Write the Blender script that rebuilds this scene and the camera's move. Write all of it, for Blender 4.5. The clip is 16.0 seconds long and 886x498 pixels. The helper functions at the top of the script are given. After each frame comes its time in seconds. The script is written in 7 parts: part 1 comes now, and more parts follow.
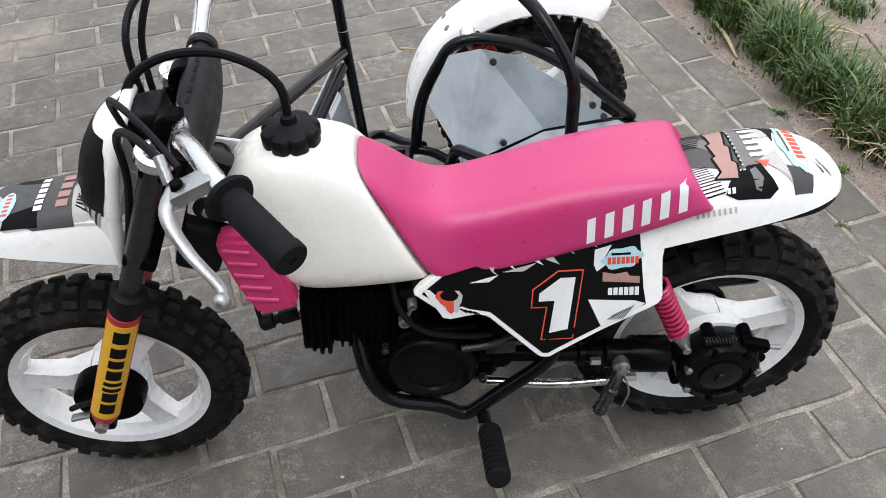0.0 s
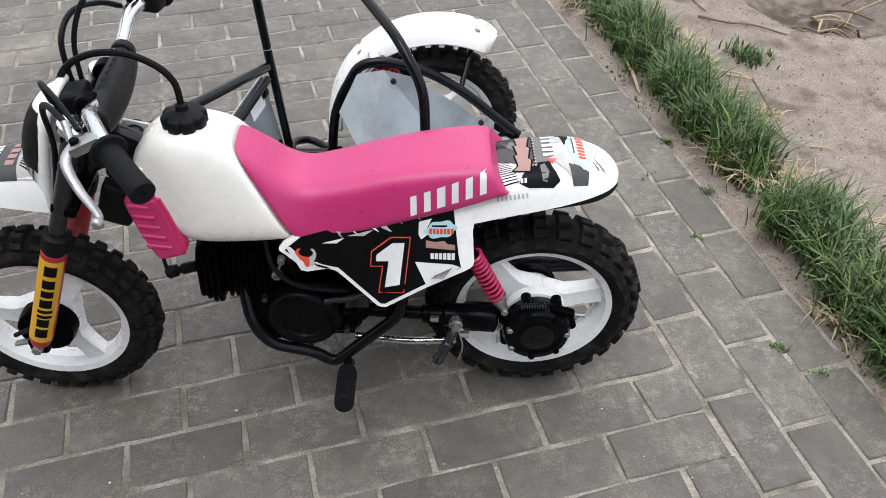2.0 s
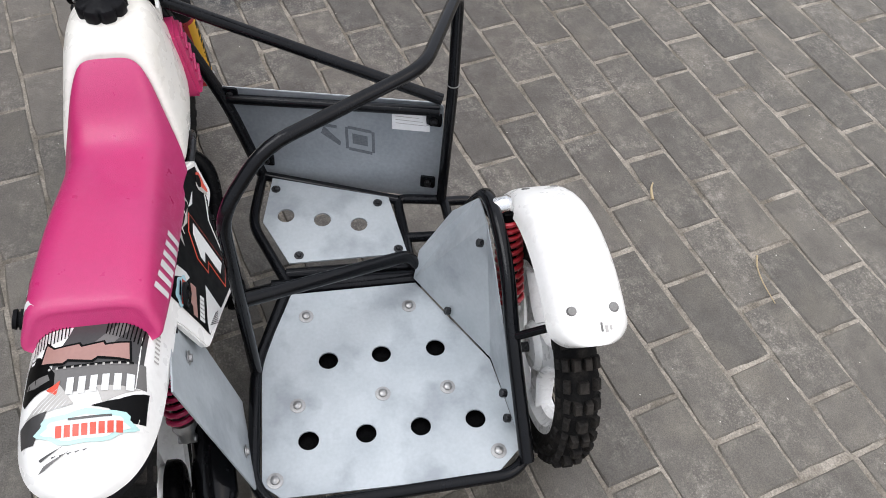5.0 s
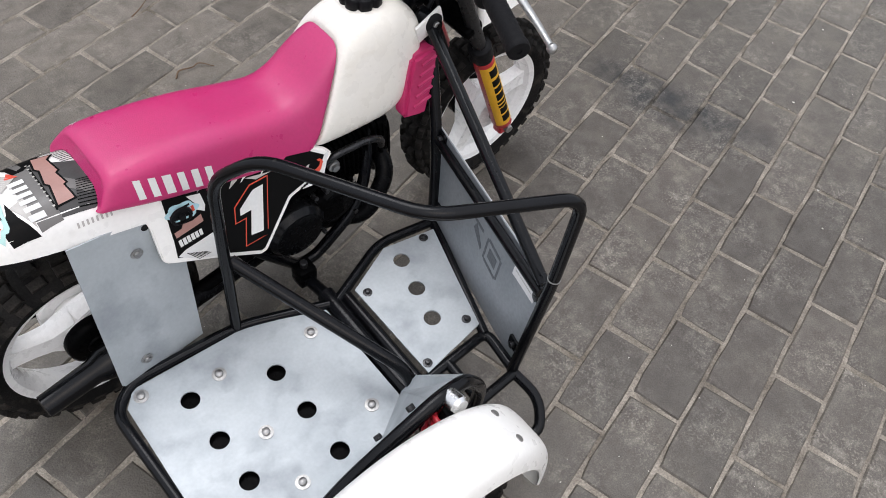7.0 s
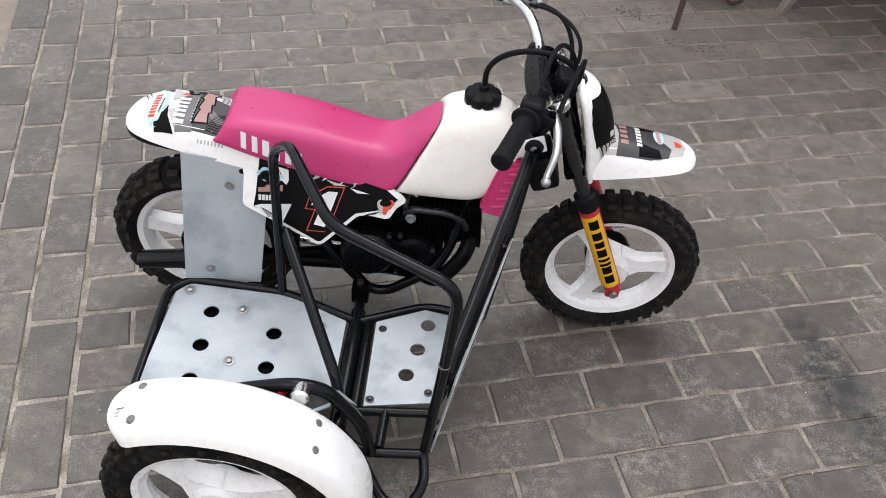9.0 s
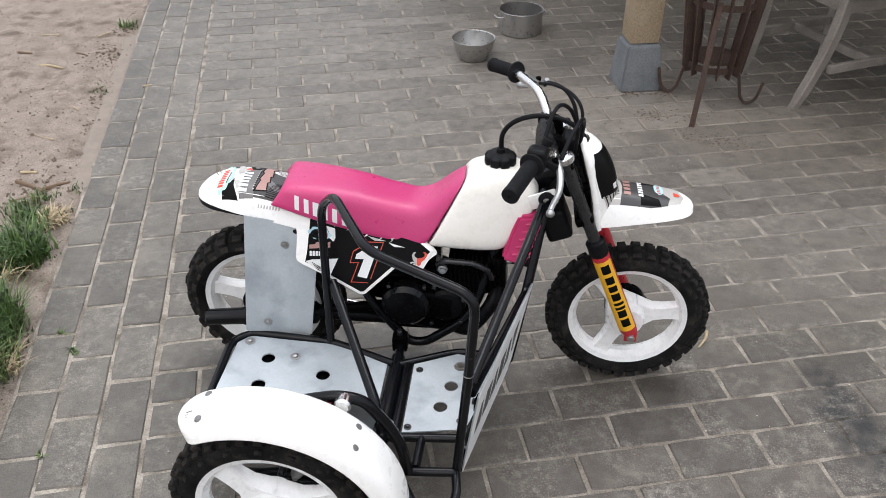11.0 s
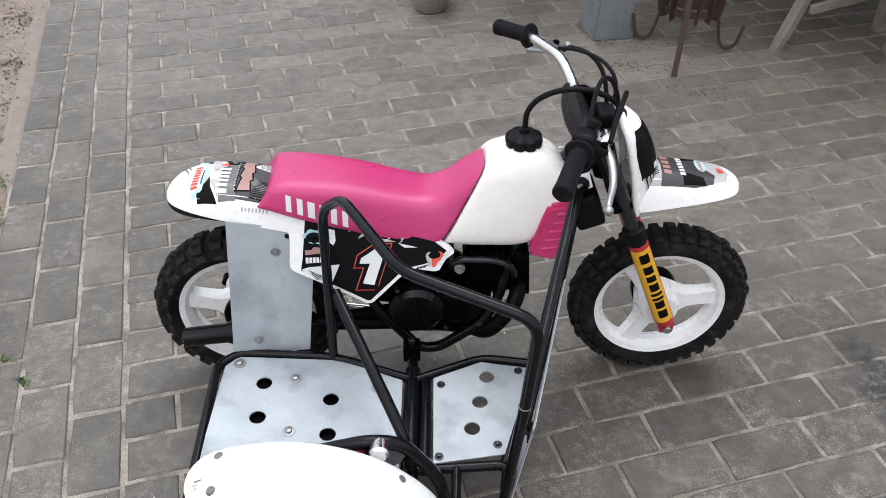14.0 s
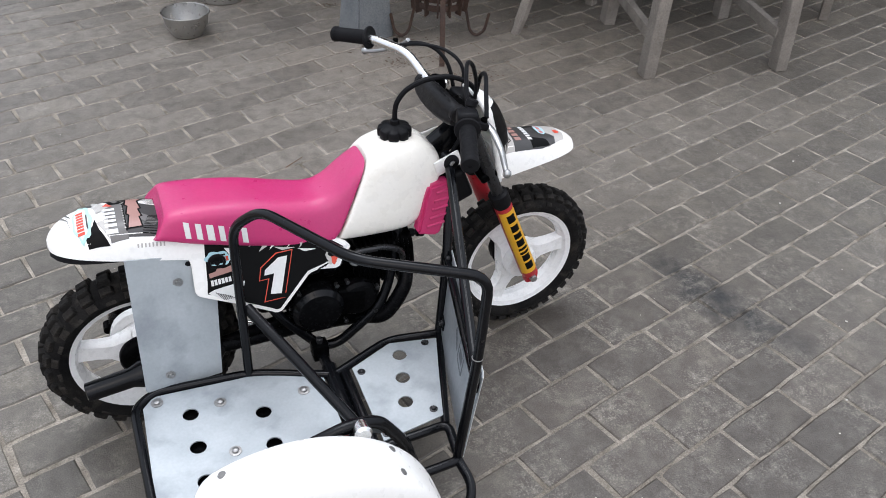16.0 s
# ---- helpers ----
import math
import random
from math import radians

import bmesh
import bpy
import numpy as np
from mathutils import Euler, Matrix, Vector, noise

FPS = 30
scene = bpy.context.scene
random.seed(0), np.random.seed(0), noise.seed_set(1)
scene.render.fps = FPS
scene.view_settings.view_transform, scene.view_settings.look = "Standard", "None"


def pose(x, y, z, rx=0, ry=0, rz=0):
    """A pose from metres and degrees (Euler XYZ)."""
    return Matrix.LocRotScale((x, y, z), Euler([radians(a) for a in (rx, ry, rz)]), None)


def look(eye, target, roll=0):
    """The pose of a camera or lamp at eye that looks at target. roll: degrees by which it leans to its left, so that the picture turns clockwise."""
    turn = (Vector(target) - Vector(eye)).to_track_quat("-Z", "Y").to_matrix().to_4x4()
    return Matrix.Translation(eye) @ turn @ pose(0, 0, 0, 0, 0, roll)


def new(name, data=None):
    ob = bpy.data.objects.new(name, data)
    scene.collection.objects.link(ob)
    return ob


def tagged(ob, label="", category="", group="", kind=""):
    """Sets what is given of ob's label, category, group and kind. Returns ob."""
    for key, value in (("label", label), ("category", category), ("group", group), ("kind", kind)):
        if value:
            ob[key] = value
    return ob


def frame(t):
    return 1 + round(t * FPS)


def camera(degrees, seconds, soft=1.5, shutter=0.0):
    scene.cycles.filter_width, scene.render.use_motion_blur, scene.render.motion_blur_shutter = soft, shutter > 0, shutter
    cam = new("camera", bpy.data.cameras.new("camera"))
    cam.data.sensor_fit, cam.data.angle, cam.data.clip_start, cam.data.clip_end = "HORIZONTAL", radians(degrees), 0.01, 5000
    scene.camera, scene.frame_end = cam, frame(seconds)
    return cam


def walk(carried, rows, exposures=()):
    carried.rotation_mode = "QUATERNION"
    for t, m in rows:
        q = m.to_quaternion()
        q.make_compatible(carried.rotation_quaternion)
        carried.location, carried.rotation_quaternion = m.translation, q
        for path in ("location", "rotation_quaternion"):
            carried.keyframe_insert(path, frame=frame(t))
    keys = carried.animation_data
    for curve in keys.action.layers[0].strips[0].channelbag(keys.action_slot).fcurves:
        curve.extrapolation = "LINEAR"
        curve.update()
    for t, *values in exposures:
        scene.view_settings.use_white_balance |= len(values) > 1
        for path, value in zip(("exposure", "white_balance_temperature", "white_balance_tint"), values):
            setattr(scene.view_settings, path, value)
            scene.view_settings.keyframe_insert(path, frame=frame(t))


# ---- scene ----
from mathutils.bvhtree import BVHTree

cam = camera(55.8, 16.0, 0.9)
PATH = [
    (0, (0.4259, 0.7721, 1.1436), (0.3628, -0.6433, -0.268), -1.97),
    (0.5, (0.4297, 0.9263, 1.2308), (0.3674, -0.5423, -0.1255), -1.20),
    (1, (0.4247, 1.0507, 1.2714), (0.3609, -0.4508, -0.0483), 0.98),
    (1.5, (0.3289, 1.102, 1.2842), (0.2778, -0.4069, -0.0275), 0.95),
    (2, (0.1951, 1.0534, 1.2668), (0.1695, -0.4241, -0.0809), -0.01),
    (2.5, (0.0391, 0.8062, 1.2621), (0.0532, -0.6174, -0.1426), 0.22),
    (3, (-0.094, 0.5777, 1.2509), (0.2279, -0.7601, -0.2006), 0.22),
    (3.5, (-0.2043, 0.3737, 1.2269), (0.4755, -0.7623, -0.2722), 2.78),
    (3.7, (-0.2083, 0.2704, 1.2123), (0.5716, -0.7436, -0.3251), 5.61),
    (5.8, (-0.5541, -0.5604, 1.3559), (0.704, -0.4449, -0.1944), 4.10),
    (6, (-0.5132, -0.6531, 1.3598), (0.7183, -0.4357, -0.201), 4.69),
    (6.5, (-0.3499, -0.8288, 1.3491), (0.7293, -0.2701, -0.2394), 5.03),
    (7, (-0.0845, -0.8202, 1.3629), (0.8002, -0.0088, -0.2368), 8.58),
    (7.5, (0.17, -0.8587, 1.3826), (0.6773, 0.3135, -0.1564), 6.98),
    (8, (0.3477, -0.9437, 1.3976), (0.5287, 0.363, -0.1057), 6.03),
    (8.5, (0.4384, -1.1047, 1.4188), (0.5099, 0.2635, -0.0383), 6.92),
    (10.8, (0.5655, -1.5153, 1.4399), (0.4148, 0.0996, 0.2697), 0.17),
    (11, (0.5696, -1.5239, 1.4218), (0.4295, 0.108, 0.274), 0.20),
    (11.5, (0.585, -1.5079, 1.41), (0.4492, 0.1297, 0.27), -0.98),
    (12, (0.5914, -1.5021, 1.4012), (0.4561, 0.1259, 0.2474), -0.95),
    (12.5, (0.5748, -1.4968, 1.3927), (0.4125, 0.1203, 0.2271), -0.78),
    (13, (0.5431, -1.4862, 1.3966), (0.3909, 0.1234, 0.2193), 0.33),
    (13.5, (0.4924, -1.3774, 1.3753), (0.4097, 0.2146, 0.1675), 0.55),
    (14, (0.3815, -1.2788, 1.3669), (0.4212, 0.2782, 0.1123), 0.69),
    (14.5, (0.2355, -1.314, 1.3661), (0.5059, 0.2253, 0.1182), 1.32),
    (15, (0.1627, -1.3511, 1.3613), (0.5282, 0.1729, 0.1189), 0.59),
    (15.5, (0.1182, -1.3678, 1.378), (0.595, 0.129, 0.1402), 1.27),
    (16, (0.0597, -1.3382, 1.394), (0.718, 0.1062, 0.1772), 2.88),
]
walk(cam, [(t, look(eye, target, roll)) for t, eye, target, roll in PATH],
     [(0, 1.00, 6230, 10), (2.5, 1.00, 6150, 10), (3.7, 0.95, 6080, 10), (5.8, 0.73, 6380, 12), (7, 0.73, 6330, 12), (8.7, 0.82, 6330, 12), (10.8, 0.97, 6280, 11), (13, 0.95, 6180, 11), (16, 0.91, 6080, 11)])

# ---- world, light, exposure ----
world = bpy.data.worlds.new("overcast_sky")
scene.world = world
world.use_nodes = True
wn = world.node_tree.nodes
sky = wn.new("ShaderNodeTexSky")
sky.sky_type, sky.sun_disc = "NISHITA", False
sky.sun_elevation, sky.sun_rotation = radians(52), radians(200)
sky.dust_density, sky.ozone_density, sky.air_density = 4.0, 1.0, 1.0
soften = wn.new("ShaderNodeMixRGB")
soften.inputs[0].default_value = 0.75
soften.inputs[2].default_value = (7.1, 7.2, 7.40, 1)
world.node_tree.links.new(sky.outputs[0], soften.inputs[1])
# an overcast dome is brighter overhead than at the horizon
dome, split, rise, shade = (wn.new(k) for k in ("ShaderNodeTexCoord", "ShaderNodeSeparateXYZ", "ShaderNodeMapRange", "ShaderNodeVectorMath"))
rise.inputs[1].default_value, rise.inputs[2].default_value = 0.0, 1.0
rise.inputs[3].default_value, rise.inputs[4].default_value = 0.60, 1.20
shade.operation = "SCALE"
for a, b in ((dome.outputs["Generated"], split.inputs[0]), (split.outputs["Z"], rise.inputs[0]), (rise.outputs[0], shade.inputs["Scale"]),
             (soften.outputs[0], shade.inputs[0]), (shade.outputs[0], wn["Background"].inputs[0])):
    world.node_tree.links.new(a, b)
wn["Background"].inputs[1].default_value = 0.12
sun = new("sun", bpy.data.lights.new("sun", "SUN"))
sun.data.energy, sun.data.angle, sun.data.color = 0.8, radians(35), (1, 0.985, 0.965)
sun.matrix_world = look((0.8, 1.6, 5), (0.3, -0.2, 0))


# ---- materials ----
def material(name, base, rough=0.5, metal=0.0, vary=0.12, scale=30.0, bump=0.0, bump_scale=200.0, second=None, spread=0.5,
             coat=0.0, spec=0.5, per_piece=0.0, wear=None, wear_scale=14.0, wear_at=0.62, rough_vary=0.1,
             wear_soft=0.06, wear_most=0.85, speckle=None, spots=()):
    """A principled material: base colour with grain, stains and spots of painted light, worn patches, fine relief."""
    m = bpy.data.materials.new(name)
    m.use_nodes = True
    nt, nodes, link = m.node_tree, m.node_tree.nodes, m.node_tree.links.new
    p = nodes["Principled BSDF"]
    p.inputs["Roughness"].default_value, p.inputs["Metallic"].default_value = rough, metal
    p.inputs["Coat Weight"].default_value, p.inputs["Specular IOR Level"].default_value = coat, spec
    at = nodes.new("ShaderNodeTexCoord").outputs["Object"] if not per_piece else nodes.new("ShaderNodeNewGeometry").outputs["Position"]

    def noise_at(sc, detail=5.0):
        n = nodes.new("ShaderNodeTexNoise")
        n.inputs["Scale"].default_value, n.inputs["Detail"].default_value = sc, detail
        link(at, n.inputs["Vector"])
        return n.outputs["Fac"]

    def ramp(fac, lo, hi, a, b):
        r = nodes.new("ShaderNodeMapRange")
        r.inputs[1].default_value, r.inputs[2].default_value, r.inputs[3].default_value, r.inputs[4].default_value = lo, hi, a, b
        link(fac, r.inputs[0])
        return r.outputs[0]

    def mix(fac, a, b, kind="MIX"):
        x = nodes.new("ShaderNodeMixRGB")
        x.blend_type = kind
        for slot, v in ((0, fac), (1, a), (2, b)):
            if hasattr(v, "is_linked"):
                link(v, x.inputs[slot])
            else:
                x.inputs[slot].default_value = v if slot == 0 else (*v, 1)
        return x.outputs[0]

    fine, coarse = noise_at(scale * 6, 8.0), noise_at(scale * 0.35, 4.0)
    col = mix(ramp(coarse, 0.35, 0.65, 0.0, spread), base, second or tuple(c * 0.8 for c in base))
    if wear:
        col = mix(ramp(noise_at(wear_scale, 9.0), wear_at, wear_at + wear_soft, 0.0, wear_most), col, wear)
    # spots hold real stains as well as shade and brightness painted on
    for x, y, r, strength, spot_tint in spots:
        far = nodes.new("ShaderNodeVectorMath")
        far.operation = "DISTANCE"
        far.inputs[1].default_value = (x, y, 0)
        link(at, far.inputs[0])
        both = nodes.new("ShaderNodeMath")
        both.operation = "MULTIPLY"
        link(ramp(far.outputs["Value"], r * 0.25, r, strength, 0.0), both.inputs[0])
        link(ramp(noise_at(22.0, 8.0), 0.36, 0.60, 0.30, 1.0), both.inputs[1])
        col = mix(both.outputs[0], col, spot_tint)
    if speckle:
        dust = nodes.new("ShaderNodeMath")
        dust.operation = "MULTIPLY"
        both = nodes.new("ShaderNodeMath")
        both.operation = "ADD"
        link(ramp(noise_at(210.0, 8.0), 0.50, 0.70, 0.0, 0.44), both.inputs[0])
        link(ramp(noise_at(48.0, 6.0), 0.48, 0.72, 0.0, 0.42), both.inputs[1])
        link(both.outputs[0], dust.inputs[0])
        link(ramp(noise_at(8.0, 6.0), 0.42, 0.66, 0.08, 1.0), dust.inputs[1])
        col = mix(dust.outputs[0], col, speckle)
    tone = ramp(fine, 0.25, 0.75, 1 - vary, 1 + vary)
    if per_piece:
        info, geo, add = nodes.new("ShaderNodeObjectInfo"), nodes.new("ShaderNodeNewGeometry"), nodes.new("ShaderNodeMath")
        add.operation = "ADD"
        link(info.outputs["Random"], add.inputs[0]), link(geo.outputs["Random Per Island"], add.inputs[1])
        frac = nodes.new("ShaderNodeMath")
        frac.operation = "FRACT"
        link(add.outputs[0], frac.inputs[0])
        mul = nodes.new("ShaderNodeMath")
        mul.operation = "MULTIPLY"
        link(tone, mul.inputs[0]), link(ramp(frac.outputs[0], 0, 1, 1 - per_piece, 1 + per_piece), mul.inputs[1])
        tone = mul.outputs[0]
    grey = nodes.new("ShaderNodeCombineColor")
    for n in range(3):
        link(tone, grey.inputs[n])
    link(mix(1.0, col, grey.outputs[0], "MULTIPLY"), p.inputs["Base Color"])
    link(ramp(noise_at(scale * 1.7), 0.3, 0.7, max(0.02, rough - rough_vary), min(1, rough + rough_vary)), p.inputs["Roughness"])
    if bump:
        b = nodes.new("ShaderNodeBump")
        b.inputs["Strength"].default_value, b.inputs["Distance"].default_value = bump, 0.002
        link(noise_at(bump_scale, 8.0), b.inputs["Height"])
        link(b.outputs[0], p.inputs["Normal"])
    return m


# the dark damp tone also paints the shade under the bike
OIL, DAMP_AND_SHADE, LOAM = (0.014, 0.014, 0.014), (0.050, 0.045, 0.042), (0.235, 0.198, 0.156)
# brown paints near-ground shade into the colour; pale is dust and painted brightness
NEAR_SHADE, DUST_AND_LIGHT = (0.057, 0.046, 0.037), (0.228, 0.202, 0.174)
# first spot is painted near shade, next three painted brightness of farther paving
STAINS_AND_LIGHT = [(1.08, -0.38, 1, 0.9, NEAR_SHADE), (0.96, 1.15, 1.1, 0.75, DUST_AND_LIGHT), (0.2, 2, 1.4, 0.65, DUST_AND_LIGHT), (1.844, 0.9, 0.8, 0.45, DUST_AND_LIGHT), (1.569, -1.06, 0.2, 0.9, DAMP_AND_SHADE),
          (1.667, -1.3, 0.24, 0.9, DAMP_AND_SHADE), (1.746, -0.85, 0.25, 0.8, DAMP_AND_SHADE), (1.51, -1.02, 0.14, 0.8, LOAM), (1.451, -1.22, 0.16, 0.7, LOAM),
          (1.156, 1.48, 0.4, 0.9, LOAM), (1.451, 1.35, 0.4, 0.8, LOAM), (0.823, 1.62, 0.25, 0.6, LOAM), (0.8, 1.95, 0.14, 0.8, DAMP_AND_SHADE), (0.94, 1.7, 0.08, 0.7, DAMP_AND_SHADE),
          (1.117, 1.28, 0.07, 0.7, DAMP_AND_SHADE), (1.942, 1.2, 0.5, 0.5, LOAM), (1.058, 1.8, 0.75, 0.6, DUST_AND_LIGHT), (1.402, 1.6, 0.55, 0.5, DUST_AND_LIGHT), (1.107, 1.64, 0.14, 0.9, DUST_AND_LIGHT),
          # first spot here: shade below the bike put into the paving colour
          (0.3, 0.02, 0.2, 0.5, DAMP_AND_SHADE), (1.352, 0.1, 0.05, 0.5, OIL), (1.357, 0.03, 0.07, 0.8, OIL), (1.375, -0.05, 0.09, 1, OIL), (1.395, -0.12, 0.1, 1, OIL),
          (1.418, -0.195, 0.09, 0.95, OIL), (1.445, -0.265, 0.09, 0.75, OIL), (1.49, -0.34, 0.07, 0.5, OIL)]
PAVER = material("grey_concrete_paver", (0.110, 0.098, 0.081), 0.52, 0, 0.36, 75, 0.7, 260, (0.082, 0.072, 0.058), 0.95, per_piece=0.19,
                 wear=(0.158, 0.139, 0.108), wear_scale=9.0, wear_at=0.50, wear_soft=0.20, wear_most=0.6, spec=0.55, speckle=(0.34, 0.310, 0.262), spots=STAINS_AND_LIGHT)
# first joint spot repeats the painted near-ground shade; small ones include the bike's
JOINT = material("pale_joint_sand", (0.375, 0.336, 0.282), 0.95, 0, 0.40, 45, 1.0, 500, (0.150, 0.130, 0.104), 0.95, spec=0.2, spots=[(1.08, -0.38, 1.0, 0.6, (0.15, 0.130, 0.108))] + [s for s in STAINS_AND_LIGHT if s[2] < 0.5])
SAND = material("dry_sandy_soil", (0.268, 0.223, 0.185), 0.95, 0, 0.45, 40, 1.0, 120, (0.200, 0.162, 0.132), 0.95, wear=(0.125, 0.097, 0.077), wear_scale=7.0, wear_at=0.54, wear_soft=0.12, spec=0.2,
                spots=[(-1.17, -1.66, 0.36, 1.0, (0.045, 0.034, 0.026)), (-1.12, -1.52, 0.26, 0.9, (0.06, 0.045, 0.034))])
GRASS = material("grass_blade_green", (0.052, 0.104, 0.020), 0.42, 0, 0.25, 20, 0, 100, (0.098, 0.136, 0.042), 0.9, per_piece=0.65)
HAUNCH = material("smooth_sand_mortar", (0.262, 0.222, 0.186), 0.95, 0, 0.14, 60, 0.5, 220, (0.225, 0.188, 0.156), 0.8, spec=0.2)
STRAW = material("dry_straw", (0.42, 0.33, 0.20), 0.8, 0, 0.2, 60)
PALE_STICK = material("bleached_stick", (0.60, 0.53, 0.43), 0.8, 0, 0.15, 60)
TWIG = material("brown_twig_bark", (0.16, 0.105, 0.065), 0.85, 0, 0.3, 120, 0.5, 300)
WHITE = material("white_moulded_plastic", (0.84, 0.83, 0.80), 0.32, 0, 0.03, 25, 0.06, 300, (0.82, 0.80, 0.75), 0.6, coat=0.15,
                 wear=(0.62, 0.60, 0.56), wear_scale=20, wear_at=0.63, wear_soft=0.12, wear_most=0.45)
TANK_WHITE = material("cream_tank_plastic", (0.82, 0.795, 0.735), 0.30, 0, 0.03, 25, 0.06, 300, (0.78, 0.74, 0.65), 0.7, coat=0.2, wear=(0.60, 0.55, 0.45), wear_scale=11, wear_at=0.66, wear_soft=0.1, wear_most=0.5)
WHITE_PAINT = material("white_painted_metal", (0.84, 0.84, 0.83), 0.30, 0, 0.04, 40, 0.05, 260, (0.76, 0.755, 0.74), 0.6, coat=0.2,
                       wear=(0.46, 0.44, 0.41), wear_scale=22, wear_at=0.72, wear_most=0.6)
PINK = material("pink_vinyl", (0.475, 0.025, 0.134), 0.36, 0, 0.05, 30, 0.25, 900, (0.44, 0.032, 0.145), 0.5, coat=0.1)
PINK_PLASTIC = material("pink_plastic", (0.50, 0.03, 0.13), 0.4, 0, 0.05, 30, 0.08, 300)
RED = material("red_enamel", (0.42, 0.02, 0.03), 0.35, 0, 0.1, 60, 0.1, 300, wear=(0.16, 0.03, 0.03), wear_scale=40, wear_at=0.66)
PINK_SPRING = material("pink_red_spring_paint", (0.46, 0.022, 0.09), 0.35, 0, 0.1, 80)
BLACK_PAINT = material("black_painted_steel_tube", (0.0035, 0.0037, 0.0045), 0.18, 0, 0.2, 60, 0.04, 300, (0.006, 0.0065, 0.008), 0.7, spec=0.20,
                       wear=(0.05, 0.046, 0.04), wear_scale=34, wear_at=0.72)
BLACK = material("black_plastic", (0.007, 0.007, 0.008), 0.45, 0, 0.2, 60, 0.15, 400, spec=0.10)
TREAD = material("dusty_tread_rubber", (0.009, 0.0088, 0.0085), 0.85, 0, 0.3, 60, 0.6, 300, (0.020, 0.0185, 0.017), 0.9, spec=0.10,
                 wear=(0.055, 0.048, 0.041), wear_scale=18, wear_at=0.50, wear_soft=0.18, wear_most=0.6)
RUBBER = material("black_tyre_rubber", (0.007, 0.007, 0.007), 0.85, 0, 0.3, 60, 0.5, 400, (0.018, 0.017, 0.016), 0.8, spec=0.06,
                  wear=(0.045, 0.040, 0.034), wear_scale=28, wear_at=0.55, wear_soft=0.15, wear_most=0.6)
GRIP = material("black_grip_rubber", (0.009, 0.009, 0.010), 0.62, 0, 0.2, 80, 0.3, 500, spec=0.10)
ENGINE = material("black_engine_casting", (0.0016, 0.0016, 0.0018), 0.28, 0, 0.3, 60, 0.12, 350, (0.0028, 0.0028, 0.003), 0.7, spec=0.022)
COVER = material("glossy_black_casting", (0.0028, 0.0029, 0.0033), 0.24, 0, 0.3, 60, 0.08, 350, (0.005, 0.005, 0.0055), 0.7, spec=0.065)
PAD = material("black_leatherette", (0.007, 0.007, 0.008), 0.42, 0, 0.2, 60, 0.3, 700, spec=0.22)
GALV = material("galvanised_steel_sheet", (0.440, 0.474, 0.490), 0.44, 0.16, 0.05, 32, 0.06, 160, (0.360, 0.392, 0.410), 0.95, wear=(0.255, 0.278, 0.298), wear_scale=13, wear_at=0.52, wear_soft=0.16, wear_most=0.75, rough_vary=0.08)
GALV_DULL = material("dull_zinc_sheet", (0.40, 0.425, 0.445), 0.42, 0.5, 0.10, 26, 0.1, 160, (0.31, 0.335, 0.355), 0.9, rough_vary=0.06)
CHROME = material("polished_steel", (0.72, 0.72, 0.71), 0.22, 1.0, 0.06, 60, 0.05, 300, wear=(0.30, 0.28, 0.26), wear_scale=60, wear_at=0.68)
ALLOY = material("cast_aluminium", (0.42, 0.42, 0.415), 0.38, 0.9, 0.1, 60, 0.2, 400)
BOLT_GREY = material("dull_grey_bolt", (0.22, 0.215, 0.205), 0.5, 0.6, 0.15, 150)
ZINC = material("zinc_plated_bolt", (0.36, 0.355, 0.345), 0.4, 0.9, 0.15, 150)
DARK_STEEL = material("dark_fork_tube", (0.045, 0.045, 0.047), 0.3, 0.7, 0.1, 60)
DECAL_BLACK = material("gloss_black_sticker", (0.004, 0.004, 0.004), 0.4, 0, 0.1, 40, spec=0.08)
DECAL_WHITE = material("white_sticker", (0.72, 0.72, 0.70), 0.4, 0, 0.04, 40)
PAPER = material("white_label_paper", (0.88, 0.88, 0.87), 0.6, 0, 0.03, 40)
DECAL_GREY = material("warm_grey_sticker", (0.14, 0.133, 0.126), 0.4, 0, 0.06, 60)
DECAL_CHARCOAL = material("charcoal_sticker", (0.045, 0.043, 0.042), 0.4, 0, 0.1, 60)
DECAL_PALE = material("pale_grey_sticker", (0.45, 0.43, 0.40), 0.4, 0, 0.06, 60)
DECAL_RED = material("red_orange_sticker", (0.62, 0.07, 0.035), 0.4, 0, 0.05, 40)
DECAL_MINT = material("pale_mint_sticker", (0.45, 0.70, 0.66), 0.4, 0, 0.05, 40)
DECAL_BLUE = material("pale_blue_sticker", (0.40, 0.62, 0.68), 0.4, 0, 0.05, 40)
DECAL_YELLOW = material("yellow_sticker", (0.75, 0.40, 0.02), 0.4, 0, 0.04, 40)
DECAL_ROSE = material("dull_rose_sticker", (0.36, 0.20, 0.17), 0.4, 0, 0.06, 40)
WOOD_POST = material("pale_sawn_timber", (0.308, 0.242, 0.163), 0.8, 0, 0.25, 25, 0.5, 180, (0.26, 0.19, 0.11), 0.8)
WOOD_GREY = material("weathered_teak", (0.24, 0.215, 0.185), 0.85, 0, 0.25, 30, 0.6, 160, (0.155, 0.135, 0.115), 0.8)
RUST = material("rusty_iron", (0.066, 0.038, 0.026), 0.8, 0.2, 0.4, 50, 0.6, 220, (0.046, 0.030, 0.024), 0.9)
BLUESTONE = material("grey_blue_stone", (0.158, 0.166, 0.168), 0.7, 0, 0.28, 30, 0.5, 180, (0.105, 0.115, 0.122), 0.8)
